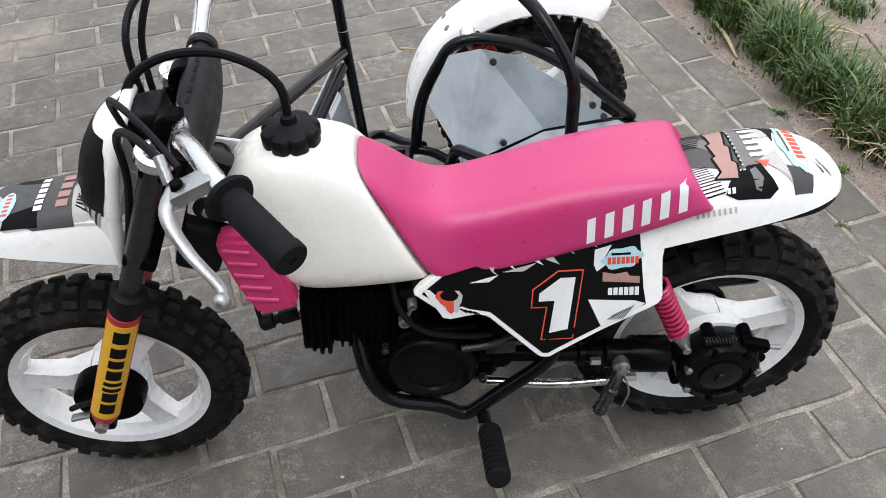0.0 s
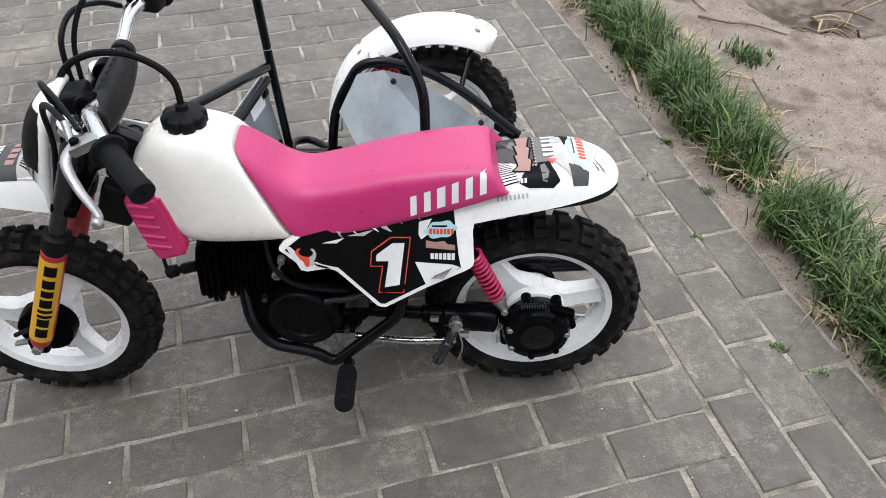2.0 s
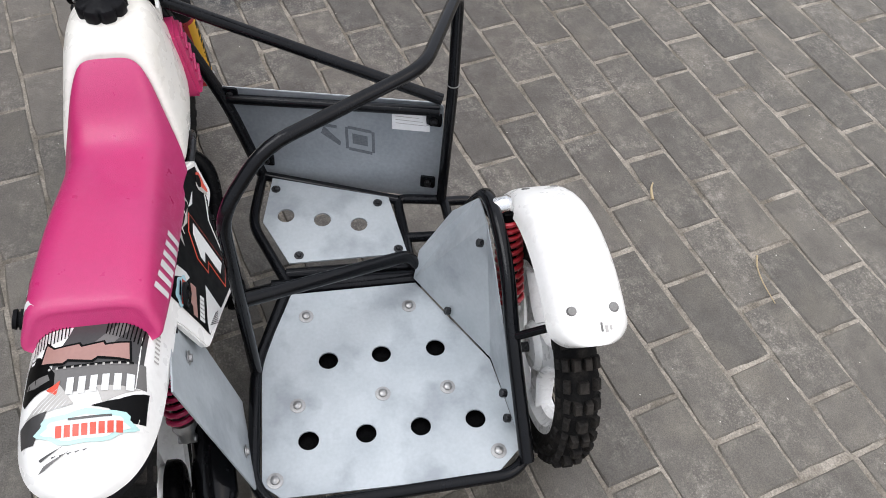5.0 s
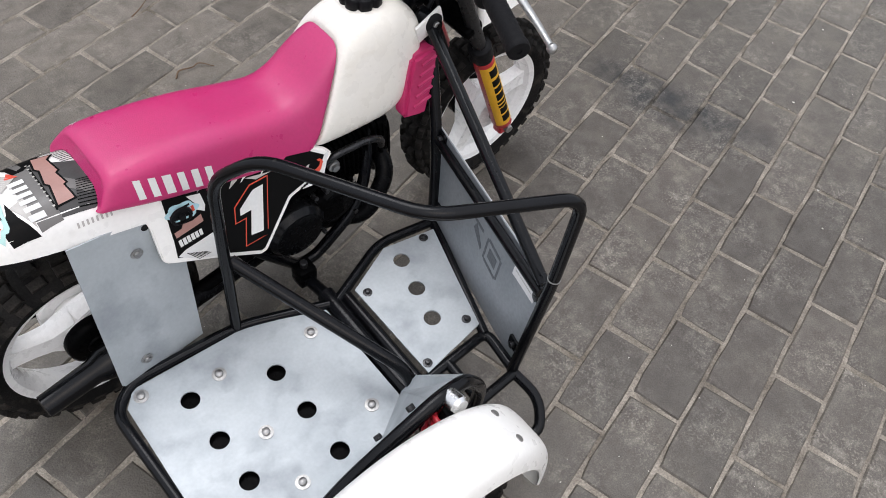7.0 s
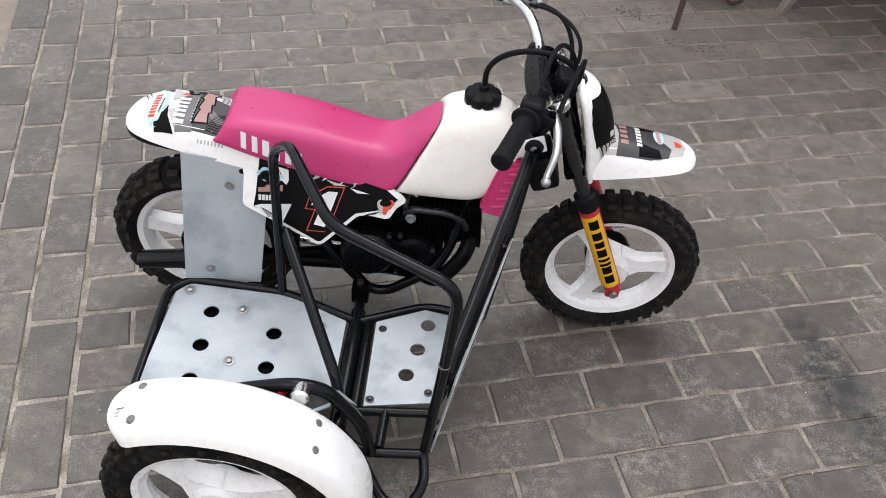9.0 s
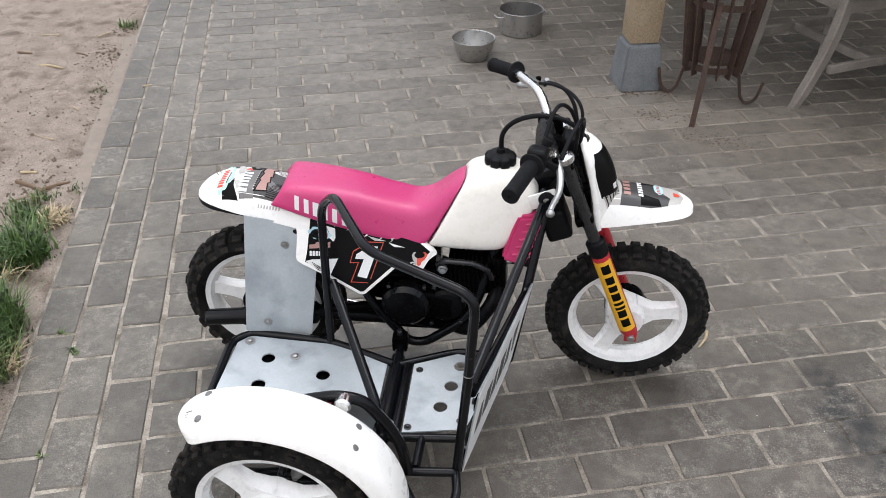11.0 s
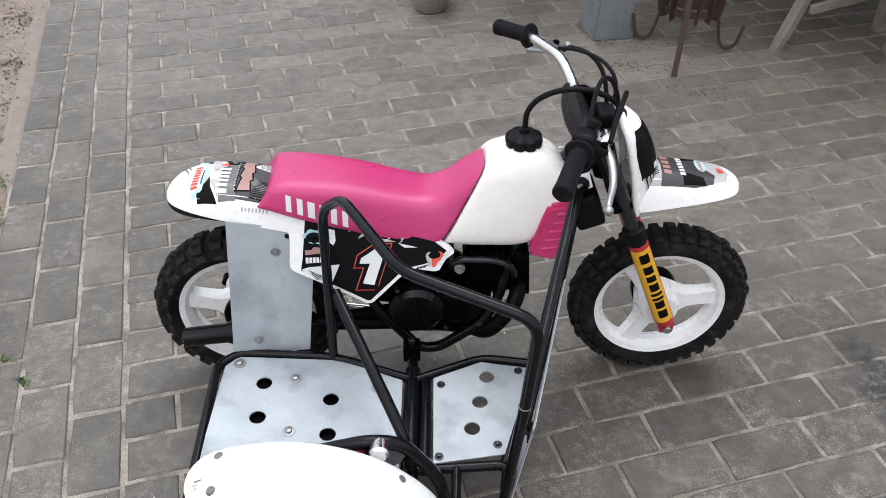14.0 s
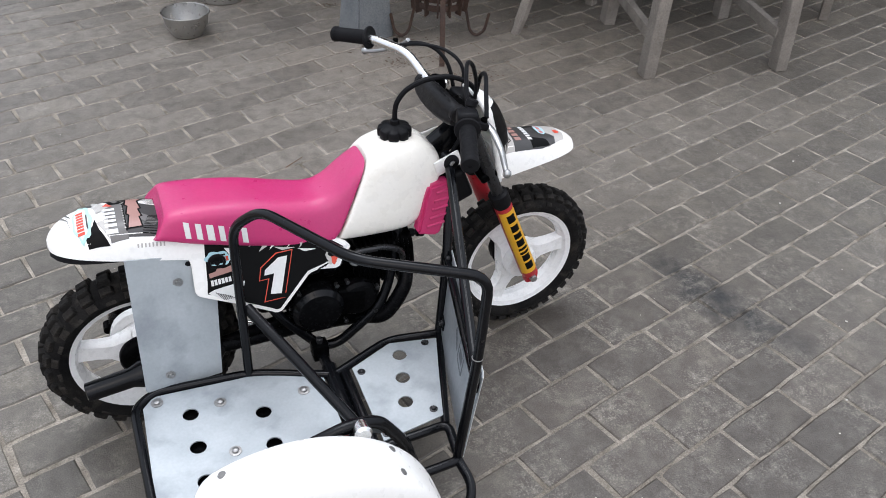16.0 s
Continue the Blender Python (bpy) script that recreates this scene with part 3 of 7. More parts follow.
# rear drive housing on the left
part("drive_housing", lathe([(0.03, 0), (0.052, 0.004), (0.058, 0.012), (0.0585, 0.038), (0.053, 0.050), (0.042, 0.053), (0.041, 0.049), (0.0, 0.0485)],
     REAR + Vector((0.000, 0.046, 0.004)), REAR + Vector((0.000, 0.2, 0.004)), 40), COVER, bike, "round black gear housing on the rear hub")
part("hub_collar", lathe([(0.040, 0), (0.056, 0.002), (0.058, 0.010), (0.056, 0.020), (0.050, 0.022), (0.036, 0.022)], REAR + Vector((0.0, 0.028, 0.004)), REAR + Vector((0, 0.2, 0.004)), 36), WHITE_PAINT, bike)
for n in range(7):
    t = radians(20 + 51.4 * n)
    p = REAR + Vector((0.0505 * math.cos(t), 0.095, 0.0505 * math.sin(t) + 0.004))
    part("bolt", rod(p - Vector((0, 0.010, 0)), p + Vector((0, 0.005, 0)), 0.0058, 6), ENGINE if n % 3 else ZINC, bike)
    q = REAR + Vector((0.060 * math.cos(t), 0.066, 0.060 * math.sin(t) + 0.004))
    part("housing_lug", rod(q - Vector((0, 0.014, 0)), q + Vector((0, 0.012, 0)), 0.009, 12), ENGINE, bike)
part("housing_cap", lathe([(0.030, 0), (0.029, 0.004), (0.024, 0.006), (0.010, 0.0065), (0.009, 0.010), (0.0, 0.0105)], REAR + Vector((0.000, 0.094, 0.004)), REAR + Vector((0.000, 0.2, 0.004)), 32), BLACK_PAINT, bike)
part("brake_lever_arm", bar_between(REAR + Vector((-0.060, 0.085, 0.047)), REAR + Vector((-0.02, 0.08, 0.058)), 0.016, 0.014, 0.004), ENGINE, bike)
part("brake_adjuster", rod(REAR + Vector((-0.078, 0.085, 0.044)), REAR + Vector((-0.045, 0.085, 0.050)), 0.0035, 10), ZINC, bike)
part("brake_spring", tube([REAR + Vector((-0.01 + 0.0007 * k, 0.085 + 0.005 * math.cos(k), 0.068 + 0.005 * math.sin(k))) for k in np.arange(0, 60, 0.6)], 0.0012, 0, 6), DARK_STEEL, bike)
part("brake_drum", lathe([(0.012, 0), (0.018, 0.001), (0.020, 0.004), (0.040, 0.006), (0.046, 0.010), (0.048, 0.016), (0.048, 0.026), (0.03, 0.027)], REAR + Vector((0, -0.052, 0)), REAR + Vector((0, 0.0, 0)), 36), ENGINE, rear_wheel, "black rear brake drum")
# drive shaft tube and swing arm
part("drive_shaft_tube", lathe([(0.010, 0), (0.0115, 0.003), (0.0115, 0.135), (0.016, 0.138), (0.017, 0.146), (0.013, 0.149), (0.013, 0.170), (0.020, 0.175), (0.021, 0.205), (0.026, 0.212), (0.026, 0.262), (0.02, 0.266)], (0.350, 0.060, 0.227), (0.03, 0.070, 0.203), 22), COVER, bike)
part("swing_arm", tube([(0.32, -0.05, 0.225), (0.16, -0.062, 0.205), (0.018, -0.060, 0.193)], 0.012, 0.05), ENGINE, bike)
part("swing_arm", rod((0.32, -0.06, 0.225), (0.32, 0.075, 0.225), 0.016), ENGINE, bike)
part("flange_bolt", rod((0.200, 0.086, 0.226), (0.186, 0.087, 0.225), 0.0062, 6), ZINC, bike)
part("flange_bolt", rod((0.150, 0.092, 0.192), (0.134, 0.092, 0.191), 0.0062, 6), ZINC, bike)


def shock(parent, top, low, body_mat, spring_mat, r=0.017, turns=9):
    top, low = Vector(top), Vector(low)
    d = low - top
    s = part("shock_absorber", rod(top + d * 0.05, top + d * 0.72, r * 0.62, 16), body_mat, parent)
    ax = d.normalized()
    e1 = ax.cross(Vector((0, 1, 0.01))).normalized()
    e2 = ax.cross(e1)
    pts = []
    for k in range(turns * 12 + 1):
        a = 2 * math.pi * k / 12
        f_ = k / (turns * 12)
        pts.append(top + d * (0.10 + 0.68 * f_ ** 1.15) + (e1 * math.cos(a) + e2 * math.sin(a)) * r)
    part("spring", tube(pts, r * 0.23, 0, 8), spring_mat, s, "painted coil spring")
    part("shock_end", lathe([(0.006, 0), (r * 0.9, 0.003), (r * 0.95, 0.012), (r * 0.7, d.length * 0.14), (r * 0.6, d.length * 0.22)], top + d * 0.78, low, 16), ALLOY, s)
    part("shock_bolt", rod(low + Vector((0, -0.012, 0)), low + Vector((0, 0.012, 0)), 0.006, 10), ZINC, s)
    return s


shock(bike, (0.137, 0.088, 0.388), (0.077, 0.094, 0.256), ENGINE, PINK_SPRING, 0.0125, 11)
shock(bike, (0.128, -0.046, 0.395), (0.066, -0.054, 0.255), ENGINE, PINK_SPRING)

# frame tubes
for sy in (1, -1):
    upper = [(0.552, 0.024, 0.37), (0.516, 0.034, 0.275), (0.505, 0.070, 0.212)] if sy > 0 else [(0.548, 0.035, 0.36), (0.522, 0.060, 0.25)]
    low = [(0.480, 0.160), (0.402, 0.137), (0.372, 0.108), (0.252, 0.228)] if sy > 0 else [(0.492, 0.202), (0.405, 0.133), (0.366, 0.133), (0.272, 0.259)]
    run = [(0.60, 0.012, 0.50)] + upper + [(x, 0.074, z) for x, z in low] + [(0.225, 0.05, 0.40)]
    part("frame_tube", tube([(x, Y0 + sy * y, z) for x, y, z in run], 0.0105, 0.028 if sy > 0 else 0.05), BLACK_PAINT, bike)
    part("frame_tube", tube([(0.62, Y0 + 0.018 * sy, 0.52), (0.42, Y0 + 0.045 * sy, 0.42), (0.15, Y0 + 0.055 * sy, 0.445), (0.04, Y0 + 0.045 * sy, 0.465)], 0.010, 0.05), BLACK_PAINT, bike)
part("head_tube", rod((0.672, 0.012, 0.615), (0.715, 0.016, 0.505), 0.022), BLACK_PAINT, bike)
part("frame_gusset", bar_between((0.60, Y0, 0.50), (0.69, 0.012, 0.56), 0.03, 0.05, 0.01), BLACK_PAINT, bike)

# engine
case = part("engine", shift(block(0.185, 0.112, 0.125, 0.028, 4), pose(0.415, Y0, 0.212, 0, 8, 0)), ENGINE, bike, "black painted engine with finned cylinder")
part("left_cover", lathe([(0.064, 0), (0.0635, 0.012), (0.060, 0.020), (0.052, 0.025), (0.034, 0.027), (0.032, 0.023), (0.0, 0.023)], (0.415, 0.060, 0.219), (0.415, 0.2, 0.219), 44), COVER, case, "round glossy black crankcase cover")
part("left_cover", lathe([(0.040, 0), (0.038, 0.012), (0.032, 0.018), (0.0, 0.019)], (0.470, 0.052, 0.195), (0.470, 0.2, 0.195), 32), ENGINE, case)
part("right_cover", lathe([(0.056, 0), (0.055, 0.022), (0.053, 0.026), (0.044, 0.036), (0.040, 0.037), (0.0, 0.035)], (0.362, -0.054, 0.247), (0.362, -0.2, 0.247), 44), COVER, case, "round glossy black clutch cover with a bevelled rim")
part("right_cover", lathe([(0.045, 0), (0.043, 0.014), (0.036, 0.020), (0.0, 0.021)], (0.452, -0.050, 0.240), (0.452, -0.2, 0.240), 36), COVER, case)
part("cover_rim", lathe([(0.0535, 0.0258), (0.0538, 0.0268), (0.0448, 0.0368), (0.0444, 0.0358)], (0.362, -0.054, 0.247), (0.362, -0.2, 0.247), 44, closed=True), BLACK_PAINT, case, "polished black rim of the cover")
part("gearbox", shift(block(0.110, 0.080, 0.085, 0.018, 3), pose(0.305, Y0, 0.262, 0, 6, 0)), ENGINE, case)
part("cover_bridge", shift(block(0.110, 0.030, 0.070, 0.014, 3), pose(0.420, -0.056, 0.240, 0, 4, 0)), ENGINE, case)
for x, z in ((0.325, 0.296), (0.404, 0.296), (0.426, 0.300), (0.490, 0.268), (0.486, 0.205), (0.420, 0.196)):
    part("case_bolt", rod((x, -0.066, z), (x, -0.079, z), 0.0048, 6), DARK_STEEL, case)
part("airbox", shift(block(0.14, 0.09, 0.085, 0.015, 3), pose(0.315, Y0, 0.345)), BLACK, bike)
part("carburettor", rod((0.33, Y0 + 0.01, 0.32), (0.43, Y0 + 0.01, 0.315), 0.026, 20), ENGINE, case)
part("carburettor_bowl", lathe([(0.022, 0), (0.022, 0.020), (0.016, 0.030), (0.0, 0.031)], (0.405, Y0 - 0.012, 0.310), (0.405, Y0 - 0.012, 0.2), 18), COVER, case)


def fin(x, half_y, half_z, z, thick):
    """One upright cooling fin with rounded corners, leaning a little back."""
    lean = lambda p: Vector((p.x - 0.07 * (p.z - 0.305), p.y, p.z))
    ring = lambda d, k: [lean(Vector((x + d, Y0 + half_y * k * math.copysign(abs(math.cos(a)) ** 0.45, math.cos(a)), z + half_z * k * math.copysign(abs(math.sin(a)) ** 0.45, math.sin(a)))))
                         for a in np.linspace(0, 2 * math.pi, 33)[:-1]]
    part("cooling_fin", loft([ring(-thick, 0.965), ring(-thick * 0.7, 1.0), ring(thick * 0.7, 1.0), ring(thick, 0.965)]), ENGINE, case)


for n in range(8):
    fin(0.462 + 0.0098 * n, 0.056, 0.060, 0.304, 0.0019)
for n in range(4):
    fin(0.5475 + 0.0105 * n, 0.060 - 0.003 * max(0, n - 1), 0.069 - 0.005 * max(0, n - 1), 0.303, 0.0029)
part("cylinder", shift(block(0.090, 0.094, 0.098, 0.014, 3), pose(0.500, Y0, 0.302, 0, -4, 0)), ENGINE, case)
part("cylinder_head", shift(block(0.042, 0.104, 0.112, 0.014, 3), pose(0.562, Y0, 0.306, 0, -4, 0)), ENGINE, case)
part("spark_plug_base", rod((0.576, 0.030, 0.309), (0.592, 0.034, 0.304), 0.009, 6), ZINC, case)
part("spark_plug_cap", lathe([(0.006, 0), (0.0095, 0.002), (0.0095, 0.026), (0.0065, 0.028), (0.0065, 0.034), (0.0105, 0.036), (0.0115, 0.050), (0.008, 0.054)], (0.586, 0.034, 0.307), (0.640, 0.040, 0.296), 16), BLACK, case)
part("plug_lead", cable([(0.636, 0.040, 0.290), (0.640, 0.030, 0.330), (0.630, 0.020, 0.380), (0.600, 0.012, 0.430)], 0.0034), BLACK, case)
for x, z, r in ((0.447, 0.323, 0.0085), (0.436, 0.355, 0.0066)):
    part("oil_bolt", lathe([(r, 0), (r, 0.010), (r * 0.8, 0.012), (r * 0.55, 0.0122), (r * 0.5, 0.009), (0.0, 0.009)], (x, 0.070, z), (x, 0.2, z), 14), BOLT_GREY, case)
part("oil_link", bar_between((0.447, 0.078, 0.326), (0.436, 0.078, 0.353), 0.006, 0.004, 0.001), BOLT_GREY, case)
part("shift_drum_cover", lathe([(0.026, 0), (0.025, 0.01), (0.018, 0.014), (0.0, 0.0145)], (0.33, 0.060, 0.268), (0.33, 0.2, 0.268), 24), ENGINE, case)
part("sump_plate", shift(block(0.13, 0.07, 0.012, 0.004), pose(0.40, Y0, 0.146)), ENGINE, case)
for x, z in ((0.345, 0.182), (0.352, 0.258), (0.476, 0.262), (0.484, 0.176), (0.410, 0.150)):
    part("case_bolt", rod((x, 0.062, z), (x, 0.076, z), 0.0052, 6), DARK_STEEL, case)
part("oil_pipe", cable([(0.335, 0.075, 0.285), (0.37, 0.088, 0.300), (0.42, 0.086, 0.312), (0.45, 0.080, 0.345), (0.46, 0.06, 0.385)], 0.0042), BLACK, case)
part("clutch_linkage", tube([(0.30, 0.070, 0.276), (0.34, 0.084, 0.272), (0.375, 0.084, 0.268)], 0.005, 0.01, 8), DARK_STEEL, case)
part("linkage_plate", shift(block(0.040, 0.004, 0.026, 0.003), pose(0.322, 0.080, 0.262)), DARK_STEEL, case)
# breather tube and banjo bolt above the right side
part("breather_tube", tube([(0.432, -0.062, 0.352), (0.446, -0.070, 0.368), (0.512, -0.072, 0.367), (0.546, -0.066, 0.344), (0.552, -0.058, 0.318)], 0.0065, 0.018, 12), DARK_STEEL, case)
part("banjo_bolt", lathe([(0.0105, 0), (0.0105, 0.006), (0.0070, 0.007), (0.0070, 0.012), (0.0, 0.013)], (0.444, -0.068, 0.347), (0.444, -0.2, 0.347), 14), ALLOY, case)
part("intake_clamp", lathe([(0.030, 0), (0.031, 0.001), (0.031, 0.009), (0.030, 0.010)], (0.425, Y0, 0.322), (0.5, Y0, 0.322), 24), DARK_STEEL, case)
# exhaust on the right
exhaust = part("exhaust_pipe", tube([(0.566, -0.030, 0.285), (0.556, -0.072, 0.262), (0.530, -0.080, 0.222), (0.503, -0.078, 0.186), (0.470, -0.045, 0.168), (0.42, -0.015, 0.160), (0.30, -0.035, 0.175), (0.16, -0.068, 0.205)], 0.0160, 0.030, 18), COVER, bike, "black exhaust with a header curling under the engine")
part("silencer", lathe([(0.016, 0), (0.026, 0.01), (0.028, 0.05), (0.028, 0.16), (0.020, 0.18), (0.0185, 0.262), (0.014, 0.264), (0.014, 0.20)], (0.165, -0.069, 0.205), (-0.085, -0.090, 0.189), 24), BLACK_PAINT, exhaust, "black silencer with open tail pipe")
# kick starter, silver rods, side stand, footpegs
part("brake_rod", tube([(0.335, 0.040, 0.134), (0.24, 0.054, 0.133), (0.155, 0.060, 0.142)], 0.0075, 0.03, 12), CHROME, bike, "silver rod below the frame")
stand = part("side_stand", tube([(0.157, 0.080, 0.212), (0.160, 0.098, 0.206), (0.190, 0.124, 0.156)], 0.0080, 0.01, 12), DARK_STEEL, bike, "short dark steel side stand, folded up")
part("stand_pivot", lathe([(0.011, 0), (0.012, 0.002), (0.012, 0.022), (0.008, 0.024), (0.007, 0.030), (0.0, 0.031)], (0.157, 0.072, 0.215), (0.157, 0.2, 0.218), 14), ALLOY, stand)
part("stand_foot", lathe([(0.0085, 0), (0.0105, 0.003), (0.0085, 0.010), (0.0105, 0.016), (0.0085, 0.023), (0.0105, 0.030), (0.0105, 0.038), (0.0, 0.040)], (0.170, 0.107, 0.189), (0.191, 0.125, 0.154), 14), DARK_STEEL, stand)
part("stand_spring", tube([(0.152, 0.096, 0.204), (0.144, 0.108, 0.178), (0.152, 0.112, 0.150)], 0.0015, 0.01, 6), ZINC, stand)


def footpeg(side):
    y = Y0 + side * 0.082
    peg = part("footpeg", tube([(0.345, y, 0.118), (0.343, y + side * 0.030, 0.122), (0.342, y + side * 0.050, 0.150)], 0.010, 0.01), BLACK_PAINT, bike)
    a, b = Vector((0.342, y + side * 0.046, 0.150)), Vector((0.340, y + side * 0.140, 0.178))
    n = (b - a).length
    prof = [(0.006, 0), (0.012, 0.001)]
    for k in range(9):
        h = 0.004 + k * (n - 0.012) / 9
        prof += [(0.0165, h), (0.0165, h + 0.006), (0.0125, h + 0.0068), (0.0125, h + (n - 0.012) / 9 - 0.0006)]
    prof += [(0.0165, n - 0.007), (0.015, n - 0.001), (0.0, n)]
    part("peg_rubber", lathe(prof, a, b, 18), GRIP, peg, "ribbed black rubber foot peg")
    part("peg_bracket", rod(a - Vector((0.016, 0, 0)), a + Vector((0.016, 0, 0)), 0.009, 12), ZINC, peg)


footpeg(1)

# ---- seat ----
seat_rows = [(0.080, 0.482, 0.102, 0.515, 0.062, 0.046), (0.078, 0.481, 0.106, 0.5215, 0.074, 0.058), (0.100, 0.475, 0.122, 0.5255, 0.0775, 0.062), (0.16, 0.453, 0.175, 0.5230, 0.080, 0.063),
             (0.25, 0.427, 0.255, 0.511, 0.082, 0.061), (0.315, 0.409, 0.33, 0.492, 0.084, 0.058), (0.365, 0.396, 0.385, 0.4835, 0.086, 0.054),
             (0.388, 0.393, 0.422, 0.4975, 0.087, 0.051), (0.396, 0.395, 0.452, 0.5230, 0.085, 0.048), (0.400, 0.4005, 0.474, 0.5400, 0.084, 0.045), (0.4035, 0.402, 0.4855, 0.5480, 0.082, 0.042)]
rows_ = spline_rows(seat_rows, 4)


def seat_ring(r):
    """A rounded section of the seat; its foot sinks over the mudguard at the tail."""
    return super_ring((r[0], r[1]), (r[2], r[3]), r[4] + 0.0045, r[5], 5.0, 48, Y0)


seat = part("seat", loft([seat_ring(r) for r in rows_]), PINK, bike, "pink vinyl bench seat with white block marks")
seat_top = surface_of(seat)

# six white marks on each side of the seat, as plain shapes


def seat_marks(side, start, step, base, slope, h):
    """Six plain white blocks in a row that climbs with the seat."""
    for n in range(6):
        x0, z0, sx = start + step * n, base + slope * step * n, math.copysign(1, step)
        w = (0.0095, 0.0100, 0.0125, 0.0100, 0.0105, 0.0100)[n]
        at = lambda a, b: (x0 + sx * a * w, Y0 + side * 0.07, z0 + b * h + slope * sx * a * w)
        bm = draped([at(-0.5, 0.5), at(0.5, 0.5), at(0.5, -0.5), at(-0.5, -0.5)], seat_top, (0, -side, 0), 0.0007, 0.006)
        part("seat_mark", bm, DECAL_WHITE, seat, "white block mark")


seat_marks(1, 0.2225, -0.0208, 0.4690, -0.346, 0.0310)
seat_marks(-1, 0.1370, 0.0198, 0.4950, -0.325, 0.0290)

# ---- tank ----
tank_rows = [(0.4085, 0.398, 0.4885, 0.5470, 0.080, 0.038), (0.410, 0.3955, 0.492, 0.5550, 0.090, 0.046), (0.432, 0.393, 0.505, 0.566, 0.094, 0.051), (0.49, 0.391, 0.54, 0.575, 0.096, 0.055),
             (0.545, 0.391, 0.578, 0.574, 0.094, 0.055), (0.575, 0.401, 0.606, 0.565, 0.089, 0.050), (0.602, 0.442, 0.628, 0.547, 0.080, 0.046), (0.624, 0.480, 0.638, 0.532, 0.066, 0.040), (0.634, 0.498, 0.640, 0.518, 0.048, 0.030)]
tank = part("fuel_tank", loft([super_ring((r[0], r[1]), (r[2], r[3]), r[4], r[5], 4.2, 44, Y0) for r in spline_rows(tank_rows, 5)]), TANK_WHITE, bike, "yellowing white plastic fuel tank")
cap_c = Vector((0.557, Y0 + 0.003, 0.5705))
bm = bmesh.new()
rings = []
for r, h in ((0.028, -0.004), (0.0335, 0.003), (0.0338, 0.015), (0.0315, 0.0195), (0.024, 0.0225), (0.012, 0.0245), (0.0095, 0.026), (0.0085, 0.034), (0.005, 0.036)):
    ring = []
    for k in range(64):
        a = 2 * math.pi * k / 64
        dent = 1 - 0.15 * max(0.0, math.cos(8 * a)) ** 3 if r > 0.03 and h > 0 else 1.0
        ring.append(cap_c + Vector((r * dent * math.cos(a), r * dent * math.sin(a), h)))
    rings.append(ring)
part("fuel_cap", loft(rings, bm=bm), BLACK, tank, "black scalloped fuel cap with breather hose")
part("breather_hose", cable([cap_c + Vector((0, 0, 0.03)), (0.560, 0.007, 0.640), (0.583, 0.006, 0.668), (0.625, 0.002, 0.684), (0.675, 0.0, 0.680), (0.715, -0.002, 0.655), (0.736, 0.0, 0.612)], 0.0052), BLACK, tank)


def radiator_shroud(side):
    """The ribbed pink scoop under the front of the tank."""
    outline = [(0.5695, 0.402), (0.590, 0.470), (0.602, 0.497), (0.640, 0.500), (0.654, 0.494), (0.653, 0.478), (0.640, 0.435), (0.618, 0.388)]
    def place(a, b, d):
        return Vector((a, Y0 + side * (0.0900 - (a - 0.57) * 0.08 + (0.45 - b) * 0.20 + d * 1.0), b - 0.008))
    sh = part("shroud", slab(outline, 0.030, place, 0.006), PINK_PLASTIC, bike, "ribbed pink plastic side scoop")
    for n in range(5):
        z = 0.415 + 0.0165 * n
        x0, x1 = 0.592 + 0.006 * n, 0.630 + 0.0042 * n
        bm = tube([place(x0, z, 0.0), place(x1, z + 0.003, 0.0)], 0.0032, 0, 8)
        part("rib", bm, PINK_PLASTIC, sh)


radiator_shroud(1), radiator_shroud(-1)
for sy in (1, -1):
    mount = part("tank_mount", bar_between((0.622, Y0 + sy * 0.056, 0.512), (0.676, Y0 + sy * 0.050, 0.530), 0.006, 0.034, 0.003), WHITE, tank, "white tank mounting ear")
    c = Vector((0.655, Y0 + sy * 0.055, 0.5235))
    part("rubber_washer", lathe([(0.016, 0), (0.0165, 0.003), (0.013, 0.006), (0.009, 0.0065), (0.0, 0.0065)], c, c + Vector((0, sy, 0)), 24), GRIP, mount)
    part("mount_bolt", rod(c + Vector((0, sy * 0.006, 0)), c + Vector((0, sy * 0.011, 0)), 0.0065, 6), ZINC, mount)

# ---- side number panels ----
PANEL = [(0.434, 0.394), (0.425, 0.404), (0.40, 0.419), (0.20, 0.470), (0.158, 0.474), (0.110, 0.474), (0.112, 0.449), (0.124, 0.443), (0.1305, 0.434), (0.1325, 0.422), (0.131, 0.390), (0.130, 0.374), (0.134, 0.367),
         (0.144, 0.362), (0.205, 0.336), (0.262, 0.309), (0.269, 0.305), (0.281, 0.306), (0.345, 0.362), (0.385, 0.370), (0.405, 0.373)]


def panel_place(side, lift=0.0):
    def place(a, b, d=0.0):
        return Vector((a, Y0 + side * (0.0640 + (0.455 - b) * 0.42 + (0.43 - a) * 0.02 + lift + d), b))
    return place


def inset(outline, by):
    """An outline moved inwards."""
    n, out = len(outline), []
    area = sum(a[0] * b[1] - b[0] * a[1] for a, b in zip(outline, outline[1:] + outline[:1]))
    sg = 1 if area > 0 else -1
    for i in range(n):
        p, q, r = (Vector(outline[(i + k) % n]) for k in (-1, 0, 1))
        n1, n2 = Vector((-(q - p).y, (q - p).x)).normalized() * sg, Vector((-(r - q).y, (r - q).x)).normalized() * sg
        m = (n1 + n2)
        m = m / max(0.35, m.length_squared / 2)
        out.append(tuple(q + m * by))
    return out


